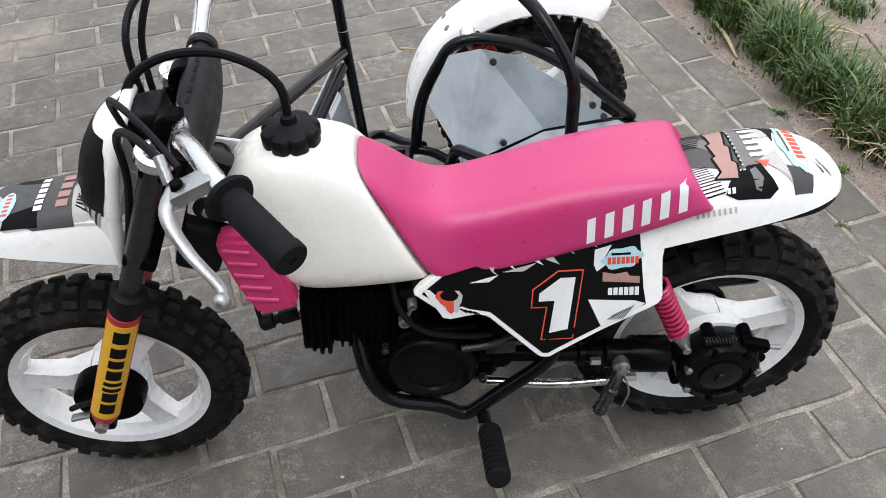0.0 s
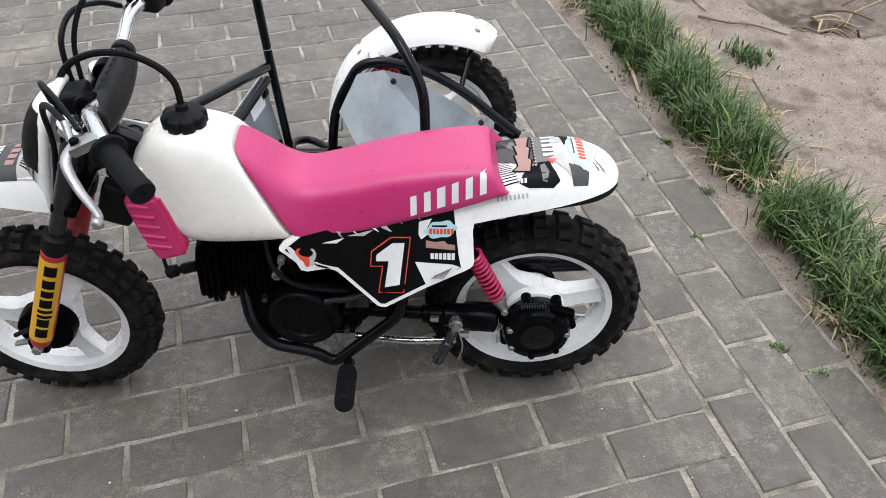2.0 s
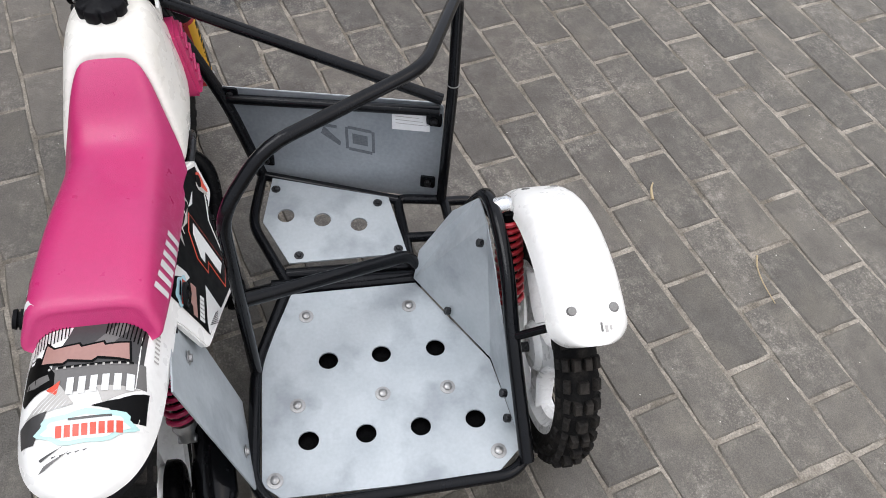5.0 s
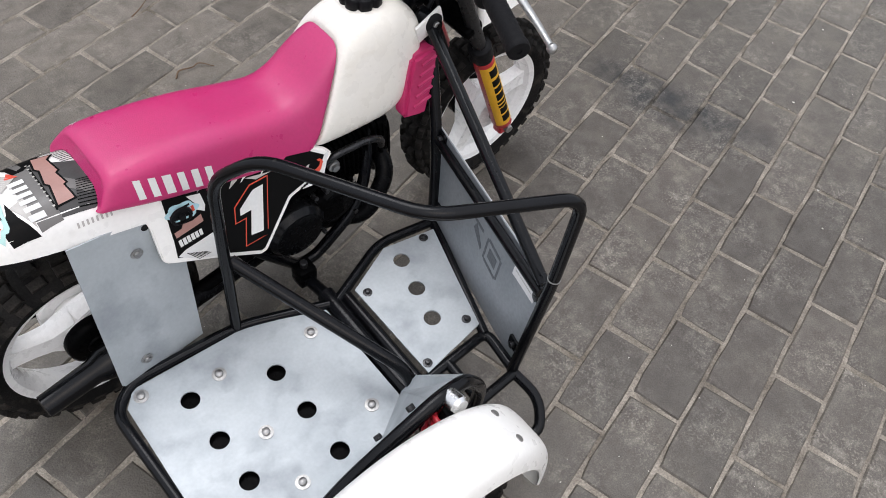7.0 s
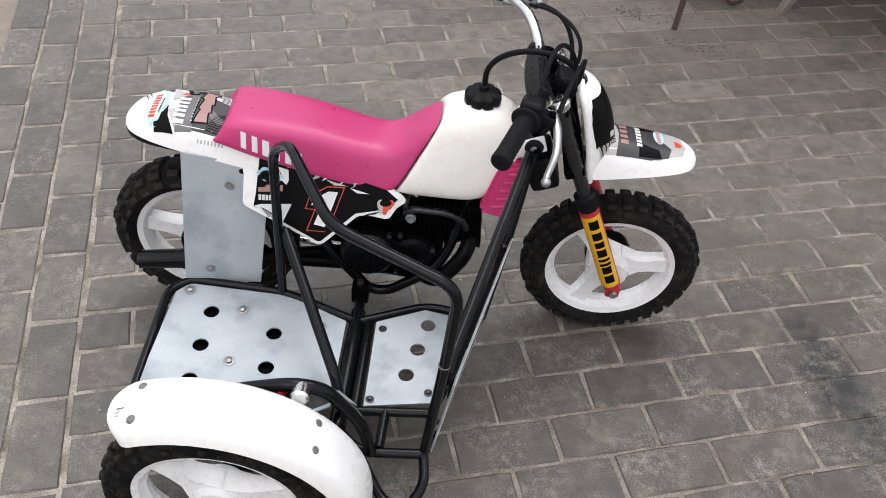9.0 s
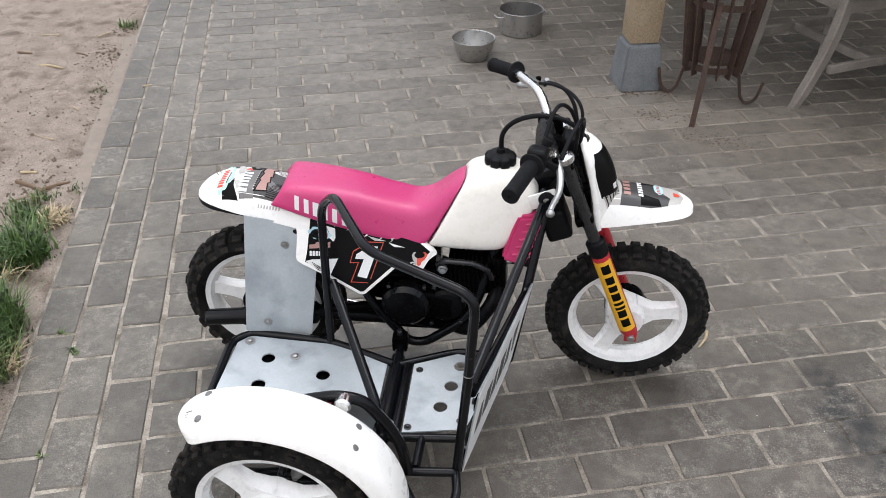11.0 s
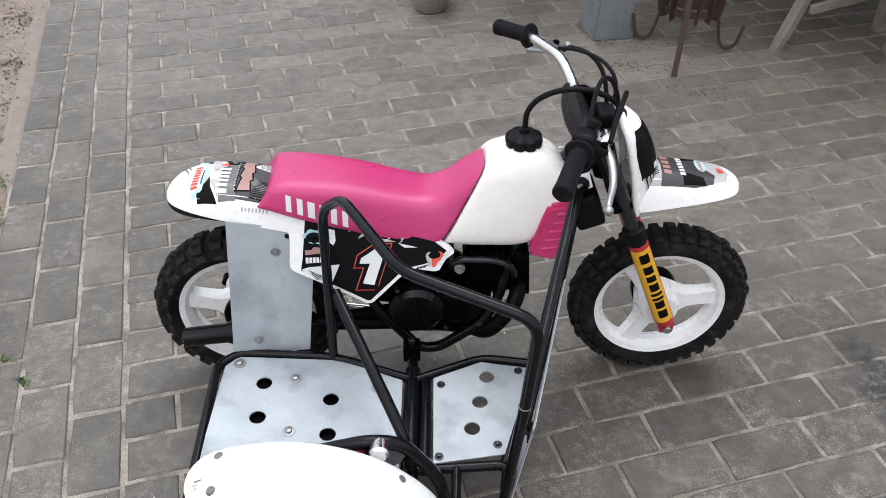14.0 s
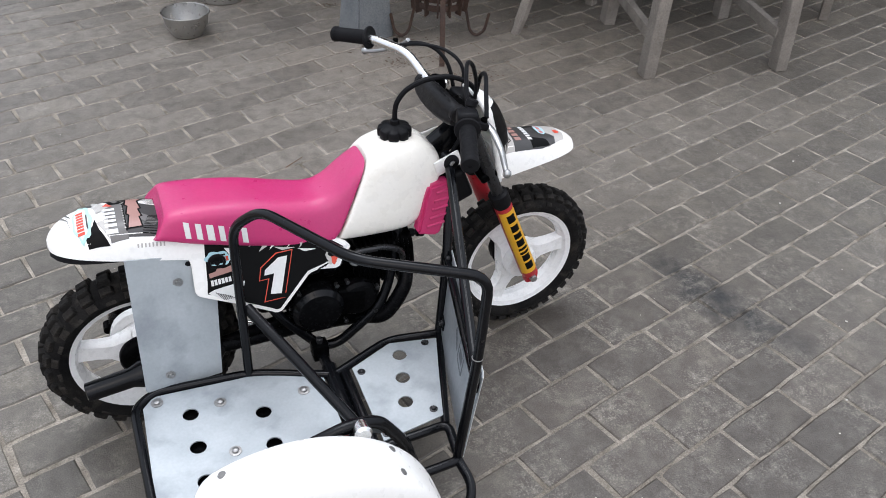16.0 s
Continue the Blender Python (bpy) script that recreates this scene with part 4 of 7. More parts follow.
def flat_sticker(name, outline, place, lift, mat, parent, label=""):
    bm = bmesh.new()
    bm.faces.new([bm.verts.new(place(a, b, lift)) for a, b in outline])
    ret = bmesh.ops.extrude_face_region(bm, geom=bm.faces[:])
    side = place(0, 0, 0.001) - place(0, 0, 0)
    for v in ret["geom"]:
        if isinstance(v, bmesh.types.BMVert):
            v.co -= side * 0.4
    return part(name, bm, mat, parent, label, smooth=False)


def one_shape(cx, cz, h, way, lean):
    """The digit 1 as an outline; way: +1 when it reads along +x."""
    pts = [(-0.40, 0.10), (-0.40, 0.24), (-0.02, 0.50), (0.27, 0.50), (0.22, -0.50), (-0.14, -0.50), (-0.09, 0.10)]
    return [(cx + way * (a * h * 0.92 + lean * b * h), cz + b * h) for a, b in pts]


def number_panel(side):
    way = -side                        # the reading direction along x
    place = panel_place(side)
    pan = part("side_panel", slab(PANEL, 0.010, place, 0.002), WHITE, bike, "white side panel with black race sticker")
    flat_sticker("backing", [(max(a, 0.157 - 0.2 * max(0, 0.40 - b)), b + 0.003 if b > 0.405 else b) for a, b in inset(PANEL[:5] + PANEL[10:], 0.0075)], place, 0.0012, DECAL_BLACK, pan, "black sticker sheet")
    cx, cz = (0.258 if side > 0 else 0.281), 0.373
    one = one_shape(cx, cz, 0.068 if side > 0 else 0.066, way, 0.10 if side > 0 else 0.30)
    flat_sticker("number_outline", inset(one, -0.0088), place, 0.0018, DECAL_RED, pan)
    flat_sticker("number_gap", inset(one, -0.0072), place, 0.0022, DECAL_BLACK, pan)
    flat_sticker("number", one, place, 0.0027, DECAL_WHITE, pan, "white race number one")
    flat_sticker("name_mark", [(cx + 0.016, 0.331), (cx - 0.020, 0.337), (cx - 0.020, 0.345), (cx + 0.016, 0.339)], place, 0.0031, DECAL_BLACK, pan)
    # streaks, emblems and sponsor marks as plain shapes
    flat_sticker("streak", [(0.222, 0.378), (0.165, 0.374), (0.152, 0.370), (0.178, 0.353), (0.205, 0.342)], place, 0.0017, DECAL_WHITE, pan)
    ex, ez, k = (0.390 if side > 0 else 0.396), 0.385, 0.00066
    logo = lambda pts: [(ex - a * k, ez + b * k) for a, b in pts]
    flat_sticker("streak", logo([(-48, 24), (-36, 23), (-18, 5), (-7, -17), (22, -11), (55, -25), (0, -33), (-14, -30)]), place, 0.0017, DECAL_WHITE, pan)
    flat_sticker("emblem", logo([(-25, 14), (-20, 20), (-11, 20), (-18, 13), (-15, 6), (-6, 2), (7, 1), (7, -18), (2, -23), (-4, -19), (-9, -8), (-17, -3), (-21, 4), (-26, 9)]), place, 0.0022, DECAL_RED, pan, "red and grey horned emblem as plain shapes")
    flat_sticker("emblem", logo([(-11, 20), (10, 19), (16, 12), (15, 6), (7, 1), (-6, 2), (-15, 6), (-18, 13)]), place, 0.0020, DECAL_BLACK, pan)
    flat_sticker("emblem", logo([(10, 20), (18, 19), (24, 10), (21, -3), (17, -8), (18, -15), (12, -21), (7, -18), (7, 1), (14, 5), (17, 11)]), place, 0.0024, DECAL_PALE, pan)
    for n in range(4):
        flat_sticker("streak", logo([(16 + 8 * n, -15 - 2.2 * n), (21 + 8 * n, -14 - 2.2 * n), (32 + 8 * n, -23 - 1.4 * n), (29 + 8 * n, -23 - 1.4 * n)]), place, 0.0021, DECAL_BLACK, pan)
    flat_sticker("streak", [(0.365, 0.406), (0.330, 0.414), (0.342, 0.406)], place, 0.0017, DECAL_WHITE, pan)
    flat_sticker("streak", [(0.325, 0.417), (0.285, 0.426), (0.300, 0.417)], place, 0.0017, DECAL_PALE, pan)
    flat_sticker("streak", [(0.215, 0.438), (0.195, 0.443), (0.205, 0.425), (0.190, 0.428), (0.212, 0.412), (0.216, 0.420)], place, 0.0017, DECAL_WHITE, pan)
    shard = random.Random(4)
    for n in range(7):
        x = 0.345 - 0.024 * n + shard.uniform(-0.006, 0.006)
        z = 0.4180 + (0.352 - x) * 0.250
        k = shard.uniform(0.5, 1.3)
        flat_sticker("streak", [(x, z + 0.004), (x - 0.014 * k, z + 0.008), (x - 0.010 * k, z - 0.002), (x - 0.019 * k, z - 0.012 * k), (x - 0.005, z - 0.006 * k)], place, 0.0018, DECAL_WHITE if n % 3 else DECAL_PALE, pan)
    cloud = [(0.182 + 0.024 * math.cos(t) * (1 + 0.10 * math.cos(6 * t)), 0.427 + 0.0125 * math.sin(t) * (1 + 0.10 * math.cos(6 * t)) - 0.12 * 0.024 * math.cos(t) * -way * side) for t in np.linspace(0, 2 * math.pi, 30)[:-1]]
    flat_sticker("sponsor_cloud", cloud, place, 0.0020, DECAL_BLUE, pan)
    for n in range(7):
        x = 0.1995 - n * 0.0055
        flat_sticker("sponsor_mark", [(x, 0.4205), (x - 0.0042, 0.4205), (x - 0.0042, 0.4285), (x, 0.4285)], place, 0.0025, DECAL_RED, pan)
    flat_sticker("sponsor_bar", [(0.195, 0.431), (0.172, 0.431), (0.172, 0.4335), (0.195, 0.4335)], place, 0.0025, DECAL_BLACK, pan)
    flat_sticker("sponsor_block", [(0.205, 0.400), (0.160, 0.396), (0.160, 0.404), (0.172, 0.405), (0.176, 0.410), (0.190, 0.408), (0.205, 0.411)], place, 0.0020, DECAL_ROSE, pan)
    for n in range(6):
        x = 0.198 - n * 0.0065
        flat_sticker("sponsor_mark", [(x, 0.383 - 0.0003 * n), (x - 0.0050, 0.383 - 0.0003 * n), (x - 0.0050, 0.3915), (x, 0.3915)], place, 0.0022, DECAL_WHITE, pan)
    for n in range(7):
        flat_sticker("pin_stripe", [(0.165 + 0.004 * n, 0.369 - 0.0018 * n), (0.1665 + 0.004 * n, 0.369 - 0.0018 * n), (0.180 + 0.003 * n, 0.352), (0.1790 + 0.003 * n, 0.352)], place, 0.0022, DECAL_BLACK, pan)
    if side < 0:
        part("panel_hole", lathe([(0.0165, 0), (0.0165, 0.004), (0.0125, 0.005), (0.0115, 0.002), (0.006, 0.002), (0.005, 0.006), (0.0, 0.006)], place(0.178, 0.423, 0.002), place(0.178, 0.423, 0.2), 28), BLACK, pan)


number_panel(1), number_panel(-1)

# ---- rear mudguard ----


def arch_ring(x, zt, zs, hw, y0, thick=0.003, tilt=0.0, n=9, crown=2.6):
    """A cross-section of a guard: a crowned top with sides, as a thin closed ring."""
    outer, inner = [], []
    for k in range(n * 2 + 1):
        s = -1 + k / n
        drop = abs(s) ** crown
        outer.append((x + tilt * (1 - drop), y0 + hw * math.copysign(abs(s) ** 0.85, s), zs + (zt - zs) * (1 - drop)))
        inner.append((x + tilt * (1 - drop), y0 + (hw - thick) * math.copysign(abs(s) ** 0.85, s), zs + (zt - zs - thick) * (1 - drop) - 0.0005))
    return outer + inner[::-1]


guard_rows = [(0.160, 0.484, 0.427, 0.0785), (0.120, 0.495, 0.437, 0.0785), (0.075, 0.5055, 0.447, 0.0775), (0.025, 0.5115, 0.457, 0.0755), (-0.015, 0.512, 0.4655, 0.072), (-0.050, 0.5045, 0.472, 0.064), (-0.076, 0.494, 0.475, 0.050), (-0.091, 0.484, 0.4735, 0.030), (-0.0965, 0.478, 0.473, 0.012)]
rear_guard = part("rear_mudguard", loft([arch_ring(*r, Y0, crown=4.0) for r in spline_rows(guard_rows, 4)]), WHITE, bike, "white rear mudguard with torn race stickers")
guard_top = surface_of(rear_guard)
part("guard_liner", loft([arch_ring(r[0], r[1] - 0.022, r[2] - 0.004, r[3] - 0.0035, Y0, crown=5.0) for r in spline_rows([(0.12, 0.503, 0.442, 0.070), (0.04, 0.5205, 0.456, 0.0745), (0.0, 0.5185, 0.460, 0.0735), (-0.05, 0.5105, 0.4635, 0.065), (-0.080, 0.494, 0.4645, 0.047), (-0.095, 0.486, 0.4655, 0.026)], 4)]), BLACK, rear_guard, "black underside liner")


def guard_sticker(name, outline, mat, lift, label=""):
    part(name, draped([(0.102 - 1.25 * (0.102 - x), Y0 + y, 0.52) for x, y in outline], guard_top, (0, 0, -1), lift, 0.008), mat, rear_guard, label)




def tail_bars(name, x0, x1, y0, y1, count, gap, mat, lift):
    """A row of plain blocks across the guard."""
    step = (y1 - y0) / count
    for n in range(count):
        y = y0 + step * n
        guard_sticker(name, [(x0, y), (x0, y + step - gap), (x1, y + step - gap), (x1, y)], mat, lift)


guard_sticker("tail_sticker", [(0.102, -0.052), (0.102, 0.014), (0.085, 0.019), (0.062, 0.031), (0.050, 0.031), (0.052, -0.058), (0.085, -0.060)], DECAL_CHARCOAL, 0.0008, "charcoal race sticker")
guard_sticker("tail_patch", [(0.098, -0.036), (0.088, -0.044), (0.056, -0.012), (0.064, 0.004)], DECAL_GREY, 0.0012)
guard_sticker("tail_patch", [(0.052, -0.060), (0.050, 0.031), (0.026, 0.027), (0.028, -0.062)], DECAL_GREY, 0.0009)
word = [(0.072, -0.044), (0.070, -0.020), (0.0735, -0.018), (0.0705, 0.004), (0.074, 0.007), (0.071, 0.032), (0.077, 0.040), (0.058, 0.043), (0.0555, 0.021), (0.059, 0.016), (0.0555, -0.009), (0.059, -0.014), (0.0545, -0.046)]
guard_sticker("sponsor_outline", inset(word, -0.0022), DECAL_BLACK, 0.0015)
guard_sticker("sponsor_word", word, DECAL_ROSE, 0.0019)
for n in range(11):
    y = -0.046 + 0.0078 * n
    guard_sticker("sponsor_dot", [(0.0515, y), (0.0515, y + 0.0024), (0.0492, y + 0.0024), (0.0492, y)], DECAL_PALE, 0.0019)
guard_sticker("sponsor_rule", [(0.0525, -0.050), (0.0525, 0.026), (0.0505, 0.026), (0.0505, -0.050)], DECAL_BLACK, 0.0015)
tail_bars("sponsor_mark", 0.0400, 0.0240, -0.052, 0.018, 6, 0.0046, DECAL_WHITE, 0.0018)
guard_sticker("sponsor_spark", [(0.038, 0.020), (0.030, 0.033), (0.024, 0.022)], DECAL_RED, 0.0019)
guard_sticker("tail_patch", [(0.067, 0.047), (0.058, 0.037), (0.046, 0.027), (0.034, 0.026), (0.030, 0.040), (0.022, 0.057), (0.030, 0.063), (0.060, 0.062), (0.071, 0.057)], DECAL_BLACK, 0.0012)
guard_sticker("tail_patch", [(0.046, 0.034), (0.040, 0.031), (0.035, 0.046), (0.038, 0.058), (0.043, 0.056)], DECAL_GREY, 0.0016)
guard_sticker("tail_patch", [(0.013, 0.029), (-0.004, 0.036), (-0.014, 0.042), (-0.012, 0.058), (0.006, 0.061)], DECAL_CHARCOAL, 0.0012)
guard_sticker("tail_patch", [(0.026, -0.064), (-0.002, -0.062), (-0.004, -0.047), (0.008, -0.030), (0.012, -0.012), (0.016, -0.040)], DECAL_BLACK, 0.0012)
guard_sticker("burst", [(0.027, -0.058), (0.013, -0.024), (0.030, -0.016)], DECAL_PALE, 0.0011)
guard_sticker("burst", [(0.034, 0.020), (0.015, 0.004), (0.008, 0.053)], DECAL_PALE, 0.0018)
for n in range(7):
    guard_sticker("burst_line", [(0.0325 - 0.0025 * n, 0.0190 - 0.0019 * n), (0.0112 - 0.0001 * n, 0.0440 - 0.0050 * n), (0.0108 - 0.0001 * n, 0.0430 - 0.0050 * n)], DECAL_WHITE, 0.0021)
for n in range(3):
    guard_sticker("name_mark", [(0.074 - 0.0045 * n, 0.052), (0.071 - 0.0045 * n, 0.052), (0.071 - 0.0045 * n, 0.057), (0.074 - 0.0045 * n, 0.057)], DECAL_WHITE, 0.0018)
guard_sticker("scratch", [(-0.022, 0.006), (-0.034, 0.030), (-0.036, 0.037), (-0.031, 0.031)], DECAL_GREY, 0.0012)
guard_sticker("scratch", [(-0.018, 0.012), (-0.026, 0.036), (-0.028, 0.034)], DECAL_CHARCOAL, 0.0012)
for sd in (1, -1):
    for n in range(11):
        y = 0.020 + 0.0038 * n
        guard_sticker("fan_line", [(0.101, sd * y), (0.101, sd * (y + 0.0014)), (0.083 - 0.0012 * n, sd * (y * 0.94 + 0.0012)), (0.083 - 0.0012 * n, sd * y * 0.94)], DECAL_BLACK, 0.0016)
    for n in range(8):
        x = 0.098 - 0.0050 * n
        guard_sticker("edge_dash", [(x, sd * 0.0655), (x - 0.0022, sd * 0.0655), (x - 0.0030, sd * 0.0690), (x - 0.0008, sd * 0.0690)], DECAL_PALE, 0.0012)
cl = [(-0.005 + 0.0135 * math.cos(t) * (1 + 0.08 * math.cos(7 * t)), -0.008 + 0.047 * math.sin(t) * (1 + 0.08 * math.cos(7 * t))) for t in np.linspace(0, 2 * math.pi, 30)[:-1]]
guard_sticker("sponsor_cloud", cl, DECAL_MINT, 0.0022)
guard_sticker("sponsor_cloud", [(-0.006 + (a + 0.005) * 0.70, -0.010 + (c + 0.010) * 0.86) for a, c in cl], DECAL_WHITE, 0.0026)
tail_bars("sponsor_mark", -0.003, -0.0125, -0.044, 0.022, 8, 0.0024, DECAL_RED, 0.0030)
guard_sticker("sponsor_rule", [(0.0025, -0.034), (0.0025, 0.008), (0.0005, 0.008), (0.0005, -0.034)], DECAL_CHARCOAL, 0.0030)
for n in range(5):
    y = -0.012 + 0.0075 * n
    guard_sticker("scratch", [(-0.0215 - 0.0008 * n, y), (-0.0225 - 0.0008 * n, y + 0.006), (-0.0235 - 0.0008 * n, y + 0.005)], DECAL_CHARCOAL, 0.0012)

# ---- front end ----
FY = 0.018
front_rows = [(0.756, 0.526, 0.455, 0.060), (0.795, 0.525, 0.461, 0.0615), (0.842, 0.520, 0.469, 0.0610), (0.890, 0.513, 0.476, 0.058), (0.930, 0.506, 0.4805, 0.050), (0.952, 0.498, 0.482, 0.038), (0.963, 0.492, 0.482, 0.022), (0.966, 0.488, 0.482, 0.009)]
front_guard = part("front_mudguard", loft([arch_ring(r[0], r[1], r[2], r[3], 0.014, crown=3.6) for r in spline_rows(front_rows, 4)]), WHITE, bike, "white front mudguard with race stickers")
fg_top = surface_of(front_guard)


def front_sticker(name, outline, mat, lift):
    part(name, draped([(x - 0.012, 0.014 + 0.92 * y, 0.52) for x, y in outline], fg_top, (0, 0, -1), lift, 0.008), mat, front_guard)


front_sticker("guard_sticker", [(0.795, -0.050), (0.795, 0.050), (0.90, 0.048), (0.945, 0.030), (0.956, 0.0), (0.945, -0.030), (0.90, -0.048)], DECAL_PALE, 0.0008)
front_sticker("sticker_patch", [(0.820, -0.050), (0.826, 0.0), (0.820, 0.050), (0.868, 0.050), (0.892, 0.040), (0.900, 0.010), (0.925, -0.020), (0.918, -0.042), (0.885, -0.050)], DECAL_CHARCOAL, 0.0012)
front_sticker("sticker_patch", [(0.862, 0.020), (0.862, 0.048), (0.905, 0.046), (0.900, 0.030)], DECAL_BLACK, 0.0016)
front_sticker("sticker_patch", [(0.862, -0.020), (0.862, -0.048), (0.905, -0.046), (0.900, -0.030)], DECAL_BLACK, 0.0016)
for n in range(6):
    y = -0.030 + 0.0105 * n
    front_sticker("sponsor_mark", [(0.858, y), (0.858, y + 0.0075), (0.868, y + 0.0075), (0.868, y)], DECAL_WHITE, 0.0020)
for n in range(4):
    y = -0.030 + 0.016 * n
    front_sticker("sponsor_mark", [(0.828, y), (0.828, y + 0.011), (0.842, y + 0.011), (0.842, y)], DECAL_ROSE, 0.0020)
front_sticker("sponsor_cloud", [(0.903 + 0.010 * math.cos(t), 0.012 + 0.024 * math.sin(t)) for t in np.linspace(0, 2 * math.pi, 22)[:-1]], DECAL_BLUE, 0.0020)
for n in range(6):
    y = -0.020 + 0.0070 * n
    front_sticker("sponsor_mark", [(0.899, y + 0.012), (0.899, y + 0.0155), (0.906, y + 0.0155), (0.906, y + 0.012)], DECAL_RED, 0.0024)
front_sticker("emblem", [(0.934, -0.008), (0.934, 0.010), (0.944, 0.007), (0.948, 0.001), (0.944, -0.005)], DECAL_RED, 0.0018)
for n in range(14):
    y = -0.042 + 0.0064 * n
    front_sticker("pin_stripe", [(0.798, y), (0.798, y + 0.0022), (0.818, y * 0.7 + 0.0022), (0.818, y * 0.7)], DECAL_BLACK, 0.0014)

# number plate
plate_rows = [(0.452, 0.794, 0.768, 0.058), (0.49, 0.800, 0.761, 0.063), (0.53, 0.802, 0.754, 0.065), (0.563, 0.794, 0.746, 0.064), (0.596, 0.779, 0.737, 0.061), (0.617, 0.764, 0.730, 0.055), (0.629, 0.750, 0.725, 0.046), (0.635, 0.739, 0.722, 0.032)]


def plate_ring(z, xf, xb, hw, thick=0.004, n=10):
    outer, inner = [], []
    for k in range(2 * n + 1):
        s = -1 + k / n
        bend = abs(s) ** 2.1
        outer.append((xf + (xb - xf) * bend, 0.012 + hw * math.copysign(abs(s) ** 0.8, s), z))
        inner.append((xf - thick + (xb - xf + thick * 0.4) * bend, 0.012 + (hw - thick) * math.copysign(abs(s) ** 0.8, s), z))
    return outer + inner[::-1]


plate = part("number_plate", loft([plate_ring(*r) for r in spline_rows(plate_rows, 4)]), WHITE, bike, "white headlamp-style number plate with black face")
plate_front = surface_of(plate)
edge_l = [(r[2], 0.012 + r[3] - 0.002, r[0]) for r in plate_rows]
part("plate_rim", tube(smooth_line(edge_l + [(0.721, 0.030, 0.639), (0.721, 0.012, 0.640), (0.721, -0.006, 0.639)] + [(x, 0.024 - y, z) for x, y, z in reversed(edge_l)], 4), 0.0072, 0, 10), WHITE, plate)


def plate_sticker(name, outline, mat, lift):
    part(name, draped([(0.80, 0.012 + y, z) for y, z in outline], plate_front, (-1, 0, 0), lift, 0.010), mat, plate)


plate_sticker("plate_face", [(-0.0585, 0.528), (-0.0600, 0.555), (-0.0590, 0.580), (-0.0545, 0.602), (-0.044, 0.621), (0.044, 0.621), (0.0545, 0.602), (0.0590, 0.580), (0.0600, 0.555), (0.0585, 0.528), (0.0, 0.518)], DECAL_BLACK, 0.0010)
plate_sticker("plate_foot", [(-0.057, 0.531), (0.057, 0.531), (0.046, 0.490), (-0.046, 0.490)], DECAL_PALE, 0.0014)
for n in range(15):
    y = -0.055 + 0.0077 * n
    plate_sticker("pin_stripe", [(y, 0.532), (y + 0.0022, 0.532), (y * 0.80 + 0.0018, 0.493), (y * 0.80, 0.493)], DECAL_BLACK, 0.0018)
for n in range(5):
    y = -0.036 + 0.015 * n
    plate_sticker("sponsor_mark", [(y, 0.540), (y + 0.011, 0.540), (y + 0.011, 0.552), (y, 0.552)], DECAL_WHITE, 0.0018)
part("plate_clip", rod((0.775, 0.020, 0.452), (0.775, 0.020, 0.440), 0.008, 12), BLACK, plate)

# fork
fork_axis = (Vector((0.868, 0, 0.182)) - Vector((0.668, 0, 0.655))).normalized()


def fork_leg(side):
    y = FY + side * 0.0735
    at = lambda s: Vector((0.668, y, 0.655)) + fork_axis * s
    leg = part("fork_leg", rod(at(0.038), at(0.275), 0.0128, 18), DARK_STEEL, bike, "dark fork tube with red lower leg")
    part("dust_seal", lathe([(0.016, 0), (0.021, 0.003), (0.021, 0.030), (0.0185, 0.038)], at(0.242), at(0.5), 20), BLACK, leg)
    part("lower_leg", lathe([(0.015, 0), (0.0195, 0.002), (0.0195, 0.215), (0.015, 0.232), (0.010, 0.234)], at(0.278), at(0.6), 22), RED, leg, "red lower fork leg")
    part("axle_lug", shift(block(0.03, 0.024, 0.032, 0.006), Matrix.Translation(at(0.512))), RED if side < 0 else ENGINE, leg)
    part("axle_nut", rod(at(0.512) + Vector((0, side * 0.008, 0)), at(0.512) + Vector((0, side * 0.022, 0)), 0.009, 6), ZINC, leg)
    # sticker wrapped round the outer side, with plain dark marks on it
    e2 = Vector((0, side, 0))
    e1 = fork_axis.cross(e2).normalized()
    def wrap(a, s, r):
        return at(s) + (e2 * math.cos(a) + e1 * math.sin(a)) * r
    def patch(name, s0, s1, a0, a1, r, mat):
        rings = [[wrap(a0 + (a1 - a0) * k / 10, s, r) for k in range(11)] + [wrap(a1 + (a0 - a1) * k / 10, s, r - 0.0004) for k in range(11)] for s in (s0, s1)]
        part(name, loft(rings), mat, leg)
    patch("sticker", 0.290, 0.487, -1.15, 1.15, 0.0200, DECAL_YELLOW)
    cuts = [0.0, 0.030, 0.054, 0.074, 0.098, 0.110, 0.120, 0.144]
    wide = [0.022, 0.019, 0.015, 0.019, 0.007, 0.007, 0.019, 0.021]
    for s, w in zip(cuts, wide):
        tall = 0.62 if w > 0.01 else 0.75
        patch("sticker_mark", 0.300 + s * 1.06, 0.300 + s * 1.06 + w, -tall, tall * 0.55, 0.0203, DECAL_BLACK)
    part("fork_cap", lathe([(0.020, 0), (0.0215, 0.003), (0.0215, 0.012), (0.014, 0.014), (0.012, 0.018), (0.0, 0.018)], at(0.043), at(-0.3), 20), CHROME, leg, "chrome fork cap nut")
    return leg


